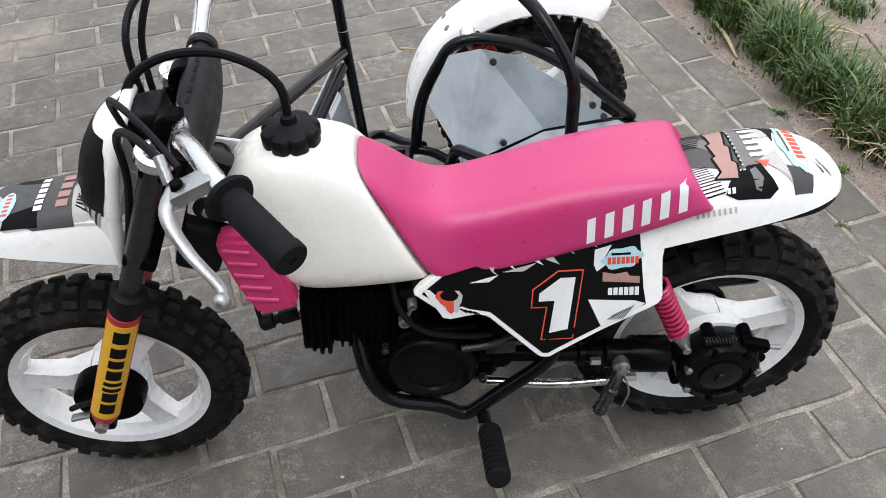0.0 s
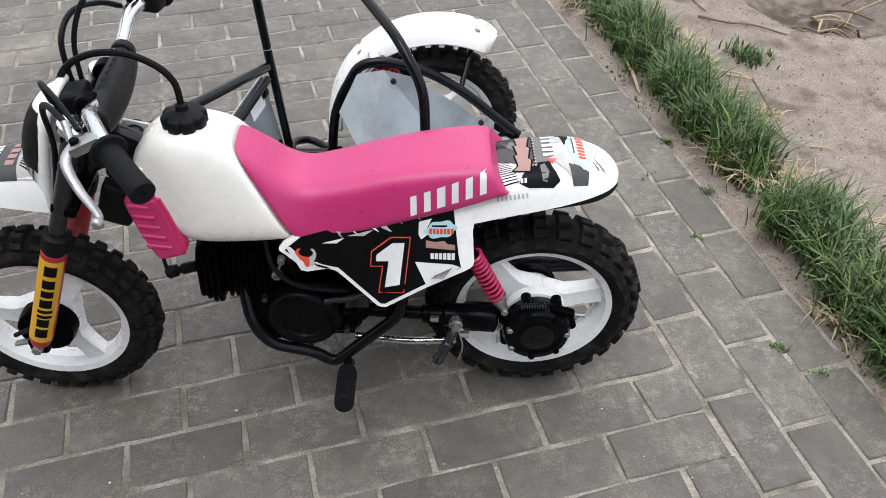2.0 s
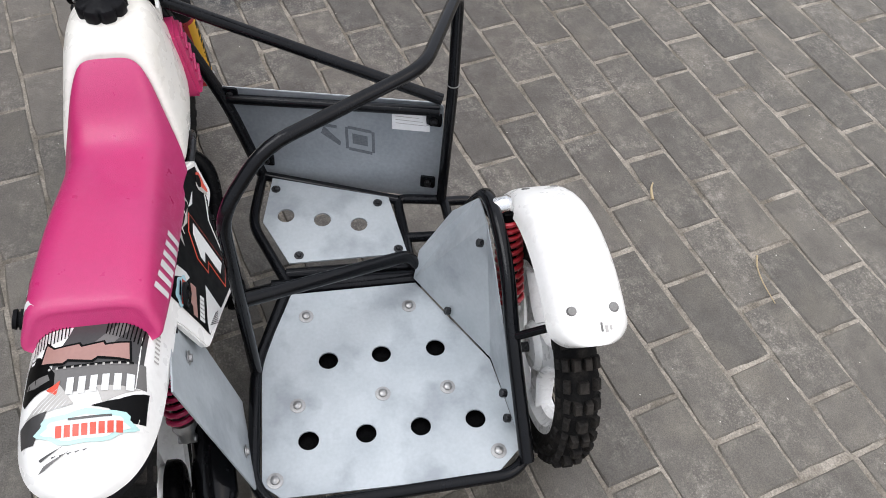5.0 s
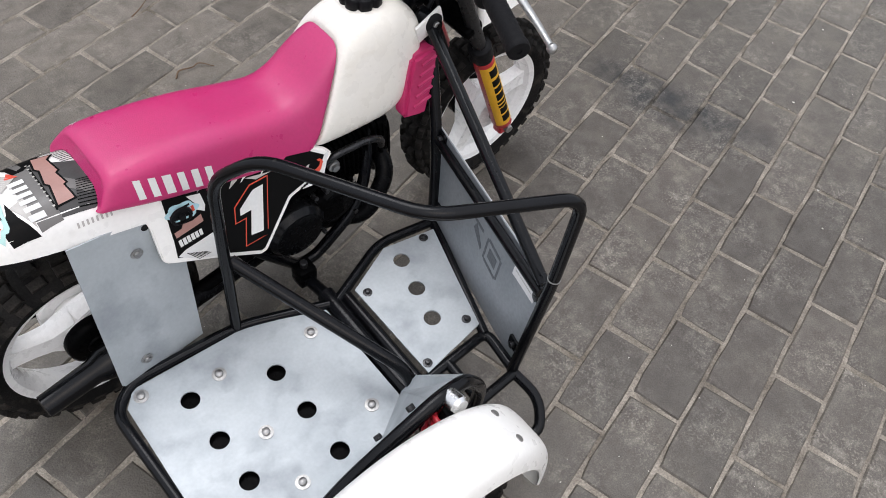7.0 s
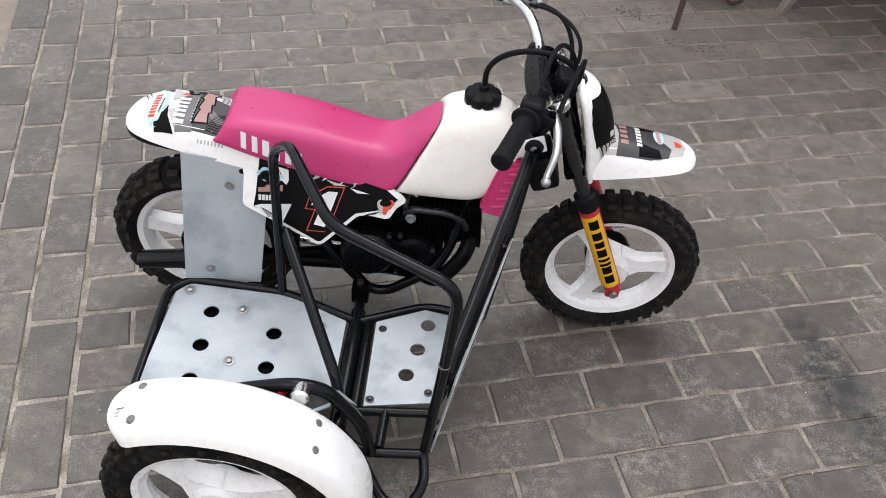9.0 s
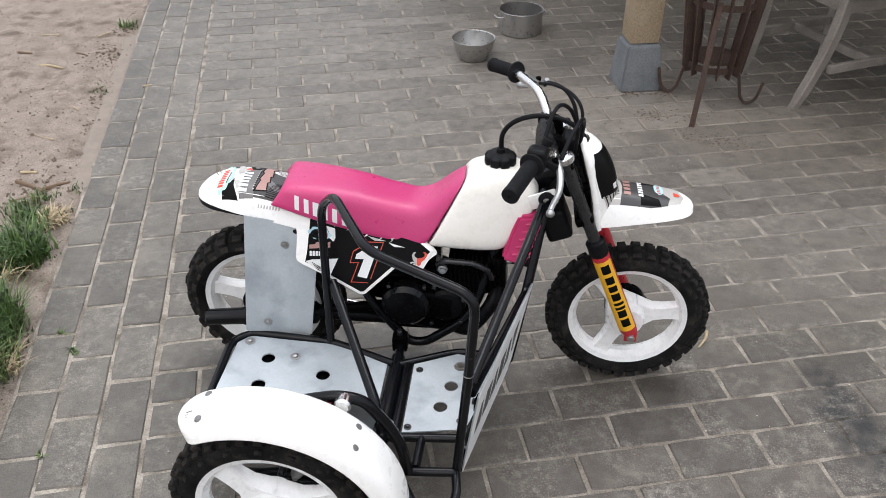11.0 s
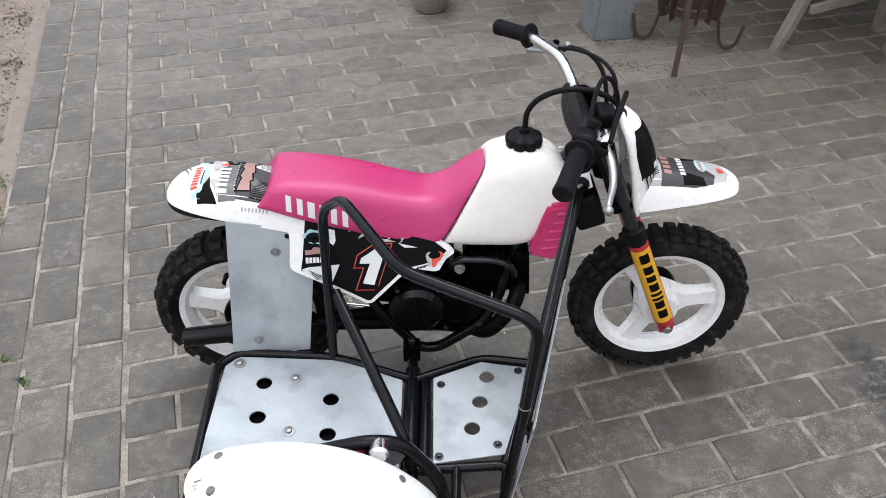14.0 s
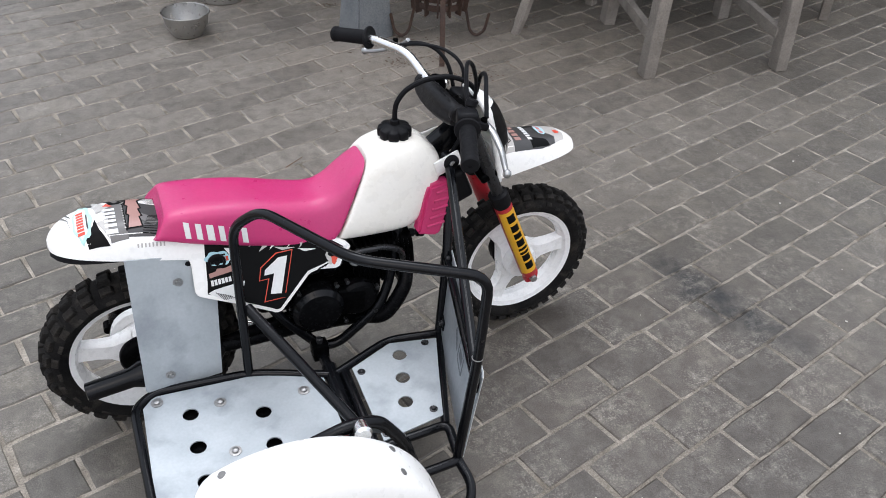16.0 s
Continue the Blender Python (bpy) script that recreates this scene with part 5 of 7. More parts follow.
fork_leg(1), fork_leg(-1)
for s, depth, mat in ((0.058, 0.016, ENGINE), (0.190, 0.020, ENGINE)):
    c = Vector((0.668, FY, 0.655)) + fork_axis * s
    m = Matrix.Translation(c) @ fork_axis.to_track_quat("Z", "X").to_matrix().to_4x4()
    q = shift(block(0.038, 0.168, depth, 0.007, 3), Matrix.Identity(4))
    ang = math.atan2(fork_axis.x, -fork_axis.z)
    part("fork_clamp", shift(q, Matrix.Translation(c - Vector((0.006, 0, 0))) @ Matrix.Rotation(-ang, 4, "Y")), mat, bike, "black fork clamp")
part("axle", rod(FRONT + Vector((0, -0.088, -0.004)), FRONT + Vector((0, 0.088, -0.004)), 0.007, 12), ZINC, front_wheel)
part("horn_box", shift(block(0.055, 0.085, 0.075, 0.012, 3), pose(0.682, FY - 0.01, 0.445, 0, -22, 0)), BLACK, bike)
part("ignition_cover", shift(block(0.040, 0.05, 0.035, 0.010, 3), pose(0.700, FY, 0.622, 0, 10, 0)), BLACK, bike, "black instrument cover behind the plate")

# handlebar
bar_pts = [(0.532, 0.288, 0.668), (0.583, 0.226, 0.679), (0.632, 0.140, 0.676), (0.650, 0.100, 0.645), (0.656, 0.045, 0.640), (0.660, -0.035, 0.641), (0.657, -0.092, 0.648), (0.650, -0.135, 0.680), (0.617, -0.190, 0.682), (0.581, -0.284, 0.673)]
handlebar = part("handlebar", tube(bar_pts, 0.0098, 0.035, 14), CHROME, bike, "bright steel handlebar with black pad")


def grip(a, b):
    a, b = Vector(a), Vector(b)
    n = (b - a).length
    prof = [(0.011, 0), (0.0225, 0.0005), (0.024, 0.003), (0.0225, 0.006), (0.0148, 0.008)]
    for k in range(14):
        h = 0.010 + k * (n - 0.014) / 14
        prof += [(0.0143, h), (0.0151, h + 0.002)]
    prof += [(0.0160, n - 0.010), (0.0160, n - 0.002), (0.0145, n), (0.004, n), (0.004, n - 0.002)]
    part("grip", lathe(prof, a, b, 22), GRIP, handlebar, "ribbed black rubber grip")


grip((0.583, 0.226, 0.679), (0.5255, 0.296, 0.6665))
grip((0.617, -0.192, 0.682), (0.578, -0.292, 0.672))
rings = []
PAD_A, PAD_B = Vector((0.648, 0.094, 0.634)), Vector((0.652, -0.078, 0.645))
for s in np.linspace(0, 1, 13):
    c = PAD_A.lerp(PAD_B, s)
    k = 0.62 + 0.27 * math.sin(math.pi * s) ** 0.7
    rings.append([c + Vector((0.021 * k * math.cos(a) - 0.016 * k * max(0, -math.sin(a)), 0, 0.027 * k * math.sin(a) - 0.006)) for a in np.linspace(0, 2 * math.pi, 25)[:-1]])
pad = part("bar_pad", loft(rings), PAD, handlebar, "black leatherette crossbar pad")
for s in (0.02, 0.98):
    c = PAD_A.lerp(PAD_B, s)
    part("pad_strap", rod(c - Vector((0, 0.007, 0)), c + Vector((0, 0.007, 0)), 0.0175, 20), PAD, handlebar)
for n in range(6):
    part("pad_mark", shift(block(0.004, 0.010, 0.0012, 0.0004, 1), pose(0.646, 0.055 - 0.019 * n, 0.6625, 0, -12, 0)), GRIP, handlebar)


def lever(side):
    f0 = Vector((0.600, 0.200, 0.680)) if side > 0 else Vector((0.628, -0.168, 0.684))
    piv = f0 + Vector((0.030, 0.004 * side, -0.012))
    tip = Vector((0.592, 0.292, 0.620)) if side > 0 else Vector((0.650, -0.288, 0.640))
    hold = part("lever_bracket", bar_between(f0 - Vector((0.006, 0, -0.002)), piv + Vector((0.006, 0, -0.004)), 0.026, 0.014, 0.005), ALLOY if side > 0 else BLACK, handlebar)
    line = smooth_line([piv + Vector((0.004, -0.012 * side, 0.0)), piv + Vector((0.010, 0.018 * side, -0.008)), (piv + tip) / 2 + Vector((0.012, 0, -0.006)), tip + Vector((0.002, -0.012 * side, 0.004)), tip], 5)
    rings, w0 = [], None
    for i, p in enumerate(line):
        ahead = (line[min(i + 1, len(line) - 1)] - line[max(i - 1, 0)]).normalized()
        sd = ahead.cross(Vector((0, 0, 1))).normalized()
        up = sd.cross(ahead)
        f_ = i / (len(line) - 1)
        w = 0.0078 - 0.0036 * f_
        rings.append([p + sd * (w * math.cos(a)) + up * (0.0042 * math.sin(a)) for a in np.linspace(0, 2 * math.pi, 13)[:-1]])
    part("lever", loft(rings), ALLOY, hold, "bright alloy hand lever")
    ball = bmesh.new()
    bmesh.ops.create_uvsphere(ball, u_segments=14, v_segments=10, radius=0.0078, matrix=Matrix.Translation(tip))
    part("lever_ball", ball, ALLOY, hold)
    part("lever_bolt", rod(piv + Vector((0, 0, -0.01)), piv + Vector((0, 0, 0.012)), 0.006, 12), ENGINE, hold)
    return piv


lp, rp = lever(1), lever(-1)
part("throttle_housing", shift(block(0.038, 0.034, 0.040, 0.010, 3), pose(0.626, -0.170, 0.684, 0, 0, -15)), BLACK, handlebar, "black throttle and switch housing")
part("switch", rod((0.640, -0.150, 0.70), (0.646, -0.148, 0.712), 0.011, 16), BLACK, handlebar)
part("brake_cable", cable([lp + Vector((0.014, -0.016, 0.0)), (0.650, 0.172, 0.682), (0.684, 0.135, 0.684), (0.708, 0.105, 0.655), (0.722, 0.086, 0.58), (0.755, 0.086, 0.47), (0.800, 0.088, 0.36), (0.850, 0.090, 0.24), (0.915, 0.075, 0.185)], 0.0042), BLACK, handlebar)
part("cable_ferrule", rod(lp + Vector((0.010, -0.012, 0)), (0.648, 0.175, 0.687), 0.0052, 12), ALLOY, handlebar)
part("rear_brake_cable", cable([rp + Vector((0.012, 0.014, 0.004)), (0.685, -0.120, 0.700), (0.706, -0.070, 0.712), (0.716, -0.030, 0.690), (0.714, -0.015, 0.64), (0.700, 0.0, 0.58), (0.66, 0.035, 0.50), (0.58, 0.04, 0.42)], 0.0042), BLACK, handlebar)
part("throttle_cable", cable([(0.634, -0.150, 0.698), (0.650, -0.105, 0.738), (0.667, -0.074, 0.745), (0.690, -0.052, 0.720), (0.706, -0.035, 0.66), (0.692, -0.02, 0.57), (0.63, -0.03, 0.48)], 0.0040), BLACK, handlebar)
part("clutch_cable", cable([(0.632, 0.180, 0.676), (0.664, 0.140, 0.690), (0.700, 0.095, 0.690), (0.720, 0.060, 0.665), (0.715, 0.045, 0.60)], 0.0036), BLACK, handlebar)
for sy in (1, -1):
    part("bar_clamp", rod((0.664, FY + sy * 0.045 - 0.012, 0.638), (0.664, FY + sy * 0.045 + 0.012, 0.638), 0.019, 18), ENGINE, handlebar)

# splash plate between rear wheel and sidecar
plate_y = lambda x, z: -0.132 + 0.145 * (x - 0.04) + 0.203 * (z - 0.178)
sp = [Vector((x, plate_y(x, z), z)) for x, z in ((0.022, 0.463), (0.120, 0.442), (0.150, 0.430), (0.172, 0.375), (0.152, 0.178), (0.018, 0.184), (0.008, 0.196))]
bm = loft([sp, [p + Vector((0, 0.0022, 0)) for p in sp]])
splash = part("splash_plate", bm, GALV, bike, "flat zinc sheet guarding the rear wheel", smooth=False)
for x, z in ((0.104, 0.394), (0.057, 0.212)):
    y = plate_y(x, z) - 0.0012
    part("bolt", lathe([(0.0095, 0), (0.0095, 0.0015), (0.0055, 0.0018), (0.005, 0.005), (0.0, 0.0055)], (x, y + 0.001, z), (x, y - 0.1, z), 14), ZINC, splash)
part("plate_hole", rod((0.128, plate_y(0.128, 0.424) + 0.001, 0.424), (0.128, plate_y(0.128, 0.424) - 0.0017, 0.424), 0.0055, 14), BLACK, splash)

# ---- the sidecar ----
sidecar = thing("sidecar", 0.25, -0.35, 0, "black tube-frame sidecar with zinc floor plates and white mudguard", "sidecar")
R = 0.0089
ZD = 0.170                              # height of the deck tubes


def rail(points, r=R, fillet=0.03, name="frame_tube"):
    return part(name, tube(points, r, fillet, 14), BLACK_PAINT, sidecar)


rail([(0.352, -0.190, ZD), (0.205, -0.136, ZD + 0.006), (0.02, -0.128, ZD + 0.012), (-0.020, -0.160, ZD + 0.012), (-0.012, -0.488, ZD + 0.008), (0.022, -0.520, ZD + 0.006), (0.17, -0.505, ZD), (0.345, -0.425, ZD - 0.004), (0.392, -0.478, ZD - 0.004), (0.505, -0.474, ZD)], fillet=0.035)
rail([(0.362, -0.190, ZD), (0.49, -0.138, ZD + 0.003), (0.596, -0.160, ZD + 0.008)], fillet=0.03)
rail([(0.596, -0.160, ZD + 0.008), (0.514, -0.392, ZD + 0.004)])
rail([(0.365, -0.397, ZD - 0.002), (0.520, -0.390, ZD + 0.002), (0.508, -0.468, ZD + 0.002)], fillet=0.02)
rail([(0.432, -0.395, ZD), (0.428, -0.470, ZD)])
rail([(0.355, -0.165, ZD - 0.004), (0.350, -0.43, ZD - 0.008)], 0.0155, name="cross_tube")
rail([(0.380, -0.19, ZD - 0.002), (0.376, -0.40, ZD - 0.004)], 0.0105, name="cross_tube")
rail([(0.355, -0.165, ZD - 0.004), (0.352, -0.085, ZD - 0.020)], 0.011, name="mounting_arm")
part("mounting_clamp", shift(block(0.035, 0.032, 0.040, 0.006), pose(0.352, -0.108, ZD - 0.004)), ENGINE, sidecar)
part("mounting_bolt", rod((0.352, -0.108, ZD + 0.012), (0.352, -0.108, ZD + 0.028), 0.007, 8), DARK_STEEL, sidecar)
part("front_bumper", tube([(0.505, -0.474, ZD), (0.512, -0.530, ZD - 0.01), (0.478, -0.570, ZD - 0.03), (0.440, -0.545, ZD - 0.035), (0.400, -0.490, ZD - 0.006)], R, 0.035, 14), BLACK_PAINT, sidecar)
# grab rail
grab = rail([(0.200, -0.137, ZD + 0.010), (0.206, -0.139, 0.535), (0.248, -0.196, 0.598), (0.345, -0.397, 0.618), (0.533, -0.476, 0.594), (0.524, -0.477, 0.42), (0.506, -0.468, ZD)], 0.0089, 0.035, "grab_rail")
part("collar", rod((0.5235, -0.477, 0.425), (0.5236, -0.477, 0.427), 0.0097, 18), BOLT_GREY, grab, "bare metal collar")
rail([(0.214, -0.132, 0.343), (0.345, -0.385, 0.235), (0.352, -0.405, 0.19)], 0.0105, 0.02, "brace")
# struts to the steering head
rail([(0.656, -0.037, 0.519), (0.528, -0.462, 0.392)], 0.0095, name="strut")
rail([(0.658, -0.040, 0.515), (0.625, -0.120, 0.33), (0.597, -0.160, ZD + 0.008)], 0.0100, 0.06, "strut")
rail([(0.625, -0.122, 0.338), (0.530, -0.460, 0.365)], 0.0085, name="strut")
part("strut_lug", rod((0.660, -0.052, 0.520), (0.652, -0.022, 0.520), 0.016, 18), BLACK_PAINT, sidecar)
part("strut_bolt", rod((0.661, -0.060, 0.521), (0.655, -0.030, 0.521), 0.007, 8), ENGINE, sidecar)


# floor plates with real holes
def holed_plate(name, outline, holes, hole_r, z_at, thick, mat, label):
    """A sheet with an outline and round holes, cut by filling between loops."""
    bm = bmesh.new()
    loops = [[(a, b) for a, b in outline]]
    for x, y in holes:
        loops.append([(x + hole_r * math.cos(t), y + hole_r * math.sin(t)) for t in np.linspace(0, 2 * math.pi, 25)[:-1]])
    edges = []
    for lp_ in loops:
        vs = [bm.verts.new((a, b, 0)) for a, b in lp_]
        edges += [bm.edges.new((vs[i], vs[(i + 1) % len(vs)])) for i in range(len(vs))]
    bmesh.ops.triangle_fill(bm, use_beauty=True, use_dissolve=False, edges=edges)
    for fc in list(bm.faces):
        c = fc.calc_center_median()
        if any((c.x - x) ** 2 + (c.y - y) ** 2 < (hole_r * 0.75) ** 2 for x, y in holes):
            bm.faces.remove(fc)
    for v in bm.verts:
        v.co.z = z_at(v.co.x, v.co.y)
    ret = bmesh.ops.extrude_face_region(bm, geom=bm.faces[:])
    bmesh.ops.translate(bm, vec=(0, 0, -thick), verts=[v for v in ret["geom"] if isinstance(v, bmesh.types.BMVert)])
    return part(name, bm, mat, sidecar, label, smooth=False)


def deck_z(x, y):
    return 0.1835 - 0.028 * (x - 0.02) - 0.004 * (y + 0.3)


DECK = [(0.018, -0.140), (-0.004, -0.165), (-0.012, -0.462), (0.026, -0.507), (0.172, -0.490), (0.333, -0.397), (0.335, -0.196), (0.215, -0.146)]
HOLES = [(0.076, -0.207), (0.076, -0.289), (0.076, -0.368), (0.077, -0.449), (0.204, -0.245), (0.205, -0.326), (0.205, -0.410)]
deck = holed_plate("floor_plate", DECK, HOLES, 0.0148, deck_z, 0.003, GALV, "zinc floor plate with seven round holes")
# inferred dark tray, added so that the deck holes read black
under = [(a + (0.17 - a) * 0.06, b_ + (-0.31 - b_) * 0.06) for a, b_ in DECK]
holed_plate("under_tray", under, [], 0.01, lambda x, y: deck_z(x, y) - 0.012, 0.004, ENGINE, "black tray added below the floor plate")
FOOT = [(0.585, -0.178), (0.518, -0.375), (0.392, -0.392), (0.394, -0.196), (0.486, -0.157)]
front_z = lambda x, y: 0.1815 + 0.02 * (x - 0.48)
foot = holed_plate("foot_plate", FOOT, [(0.495, -0.196), (0.479, -0.257), (0.462, -0.318)], 0.0145, front_z, 0.003, GALV, "zinc foot plate with three round holes")


def deck_bolt(x, y, z, parent, r=0.0115, dark=False):
    part("bolt", lathe([(r, 0), (r, 0.0014), (r * 0.55, 0.0018), (r * 0.55, 0.0048), (r * 0.40, 0.0062), (0.0, 0.0064)], (x, y, z - 0.0002), (x, y, z + 0.1), 16), DARK_STEEL if dark else ZINC, parent)


for x, y in ((0.022, -0.158), (0.022, -0.472), (0.288, -0.380), (0.289, -0.217), (0.136, -0.320), (0.134, -0.417), (0.133, -0.195)):
    deck_bolt(x, y, deck_z(x, y), deck)
for x, y in ((0.556, -0.182), (0.408, -0.213), (0.505, -0.355), (0.402, -0.378)):
    deck_bolt(x, y, front_z(x, y), foot, 0.008, True)

# front panel
pa, pb = Vector((0.606, -0.152, 0.0)), Vector((0.521, -0.466, 0.0))
pd = (pb - pa).normalized()
pn = Vector((pd.y, -pd.x, 0))
if pn.x < 0:
    pn = -pn


def panel_at(s, z, d=0.0):
    lean = 0.0105 + (z - 0.37) * 0.13
    return pa + pd * s + Vector((lean, 0, z)) + pn * (0.012 + d)


PN = [(0.008, 0.169), (-0.049, 0.350), (-0.044, 0.356), (0.318, 0.371), (0.325, 0.364), (0.325, 0.166)]
panel = part("front_panel", slab(PN, 0.0022, lambda a, b, d: panel_at(a, b, d), 0.0006), GALV_DULL, sidecar, "zinc front shield with white outer face", smooth=False)
outer = part("panel_face", slab(inset(PN, 0.001), 0.0008, lambda a, b, d: panel_at(a, b, d + 0.0014), 0), DECAL_WHITE, panel, "white outer sticker sheet", smooth=False)
for n in range(6):
    s0 = 0.030 + 0.046 * n
    shapes = [(-0.5, 0.5, 0.15, -0.15), (-0.15, 0.15, 0.5, -0.5), (-0.5, 0.5, 0.5, -0.5), (-0.15, 0.15, 0.5, -0.5), (-0.5, 0.5, 0.5, -0.5), (-0.15, 0.15, 0.5, -0.5)][n]
    tl, tr, br, bl = shapes
    w, h = 0.036, 0.068
    o = [(s0 + 0.016 - tl * w, 0.275 + h / 2), (s0 + 0.016 - tr * w, 0.275 + h / 2), (s0 + 0.016 - br * w, 0.275 - h / 2), (s0 + 0.016 - bl * w, 0.275 - h / 2)]
    part("panel_mark", slab(o, 0.0006, lambda a, b, d: panel_at(a, b, d + 0.0021), 0), DECAL_CHARCOAL, panel, smooth=False)
lab = [(0.240, 0.310), (0.303, 0.312), (0.303, 0.358), (0.240, 0.356)]
label = part("paper_label", slab(lab, 0.0006, lambda a, b, d: panel_at(a, b, d - 0.0026), 0), PAPER, panel, "small white paper label", smooth=False)
for n in range(5):
    o = [(0.246, 0.318 + 0.0075 * n), (0.297 - 0.006 * (n % 3), 0.318 + 0.0075 * n), (0.297 - 0.006 * (n % 3), 0.3190 + 0.0075 * n), (0.246, 0.3190 + 0.0075 * n)]
    part("text_bar", slab([(a, 0.3375 + (b - 0.334) * 0.9) for a, b in o], 0.0003, lambda a, b, d: panel_at(a, b, d - 0.0032), 0), DECAL_PALE, label, smooth=False)
# faint worn emblem on the inner face
for o in ([(0.165, 0.255), (0.205, 0.250), (0.205, 0.256), (0.165, 0.261)], [(0.165, 0.300), (0.205, 0.295), (0.205, 0.301), (0.165, 0.306)], [(0.160, 0.258), (0.165, 0.258), (0.165, 0.303), (0.160, 0.303)],
          [(0.205, 0.254), (0.210, 0.254), (0.210, 0.298), (0.205, 0.298)], [(0.172, 0.270), (0.198, 0.267), (0.198, 0.288), (0.172, 0.291)], [(0.118, 0.285), (0.150, 0.262), (0.152, 0.270), (0.124, 0.300)], [(0.112, 0.300), (0.146, 0.298), (0.146, 0.304), (0.112, 0.306)]):
    part("worn_mark", slab(o, 0.0003, lambda a, b, d: panel_at(a, b, d - 0.0025), 0), FAINT, panel, smooth=False)
for s, z in ((0.302, 0.205), (0.310, 0.338), (0.018, 0.215), (-0.028, 0.345)):
    p = panel_at(s, z, -0.0025)
    part("bolt", lathe([(0.011, 0), (0.011, 0.002), (0.006, 0.003), (0.006, 0.009), (0.0, 0.0095)], p, p - pn, 14), DARK_STEEL, panel)
    part("bolt_lug", shift(block(0.004, 0.026, 0.026, 0.004), Matrix.Translation(p - pn * 0.001) @ Matrix.Rotation(math.atan2(pn.y, pn.x), 4, "Z")), BLACK_PAINT, panel)

# wheel arch
arch = rail([(0.415, -0.478, ZD), (0.402, -0.490, 0.275), (0.345, -0.500, 0.372), (0.300, -0.502, 0.382), (0.215, -0.505, 0.362), (0.130, -0.500, 0.312), (0.0, -0.508, ZD + 0.018)], 0.0105, 0.05, "arch_tube")
rail([(0.130, -0.502, 0.312), (0.104, -0.570, 0.380)], 0.006, name="guard_stay")


def folded_sheet(points, faces, thick):
    """A folded sheet of metal: facets that share their folds, given a thickness."""
    bm = bmesh.new()
    made = [bm.verts.new(p) for p in points]
    for fc in faces:
        bm.faces.new([made[i] for i in fc])
    bmesh.ops.recalc_face_normals(bm, faces=bm.faces)
    bmesh.ops.solidify(bm, geom=bm.faces[:], thickness=thick)
    return bm


SHIELD = [(0.334, -0.394, 0.187), (0.352, -0.404, 0.236), (0.390, -0.462, 0.282), (0.348, -0.490, 0.358), (0.292, -0.490, 0.366), (0.224, -0.490, 0.346), (0.040, -0.502, 0.196), (0.172, -0.490, 0.186)]
bm = folded_sheet(SHIELD, [(0, 3, 4), (0, 4, 7), (7, 4, 5), (7, 5, 6), (0, 1, 3), (1, 2, 3)], 0.0018)
shield_ob = part("wheel_shield", bm, GALV, sidecar, "folded zinc sheet shielding the wheel", smooth=False)
for x, y, z in ((0.255, -0.440, 0.200), (0.085, -0.490, 0.235), (0.272, -0.482, 0.345), (0.060, -0.494, 0.205)):
    part("bolt", rod((x, y, z), (x, y + 0.008, z + 0.003), 0.0065, 10), DARK_STEEL, shield_ob)
shock(sidecar, (0.306, -0.522, 0.385), (0.215, -0.530, 0.200), ENGINE, RED, 0.018, 11)
part("shock_top_cap", lathe([(0.010, 0), (0.0145, 0.004), (0.0150, 0.026), (0.011, 0.031), (0.0, 0.031)], (0.312, -0.500, 0.374), (0.312, -0.60, 0.396), 20), CHROME, sidecar, "chrome shock absorber cap")
part("swing_arm", tube([(0.355, -0.42, 0.165), (0.30, -0.515, 0.165), (0.185, -0.530, 0.180)], 0.011, 0.04), BLACK_PAINT, sidecar)
SC = Vector((0.184, -0.581, 0.186))
side_wheel = wheel(sidecar, SC, 0.188, 0.058, 14, 36, 0.92, hub_half=0.029)
part("axle", rod(SC + Vector((0, -0.042, 0)), SC + Vector((0, 0.075, 0)), 0.008, 12), DARK_STEEL, side_wheel)
part("hub_nut", lathe([(0.015, 0), (0.014, 0.004), (0.010, 0.005), (0.010, 0.011), (0.0, 0.012)], SC + Vector((0, -0.028, 0)), SC + Vector((0, -0.2, 0)), 6), BLACK, side_wheel, "black hub nut")


# mudguard round the sidecar wheel
def guard_ring(t, r, hw, end=1.0, thick=0.003, n=9):
    """A crowned strip with turned-down lips at an angle about the wheel."""
    outer, inner = [], []
    for k in range(2 * n + 1):
        s = -1 + k / n
        drop = 0.005 * s * s + 0.026 * abs(s) ** 5
        for lst, d in ((outer, 0), (inner, thick)):
            rr = r - drop - d
            yy = SC.y - 0.001 + (hw - d * 0.6) * end * math.copysign(abs(s) ** 0.75, s)
            lst.append((SC.x - 0.006 + rr * math.cos(t), yy, SC.z + rr * math.sin(t)))
    return outer + inner[::-1]


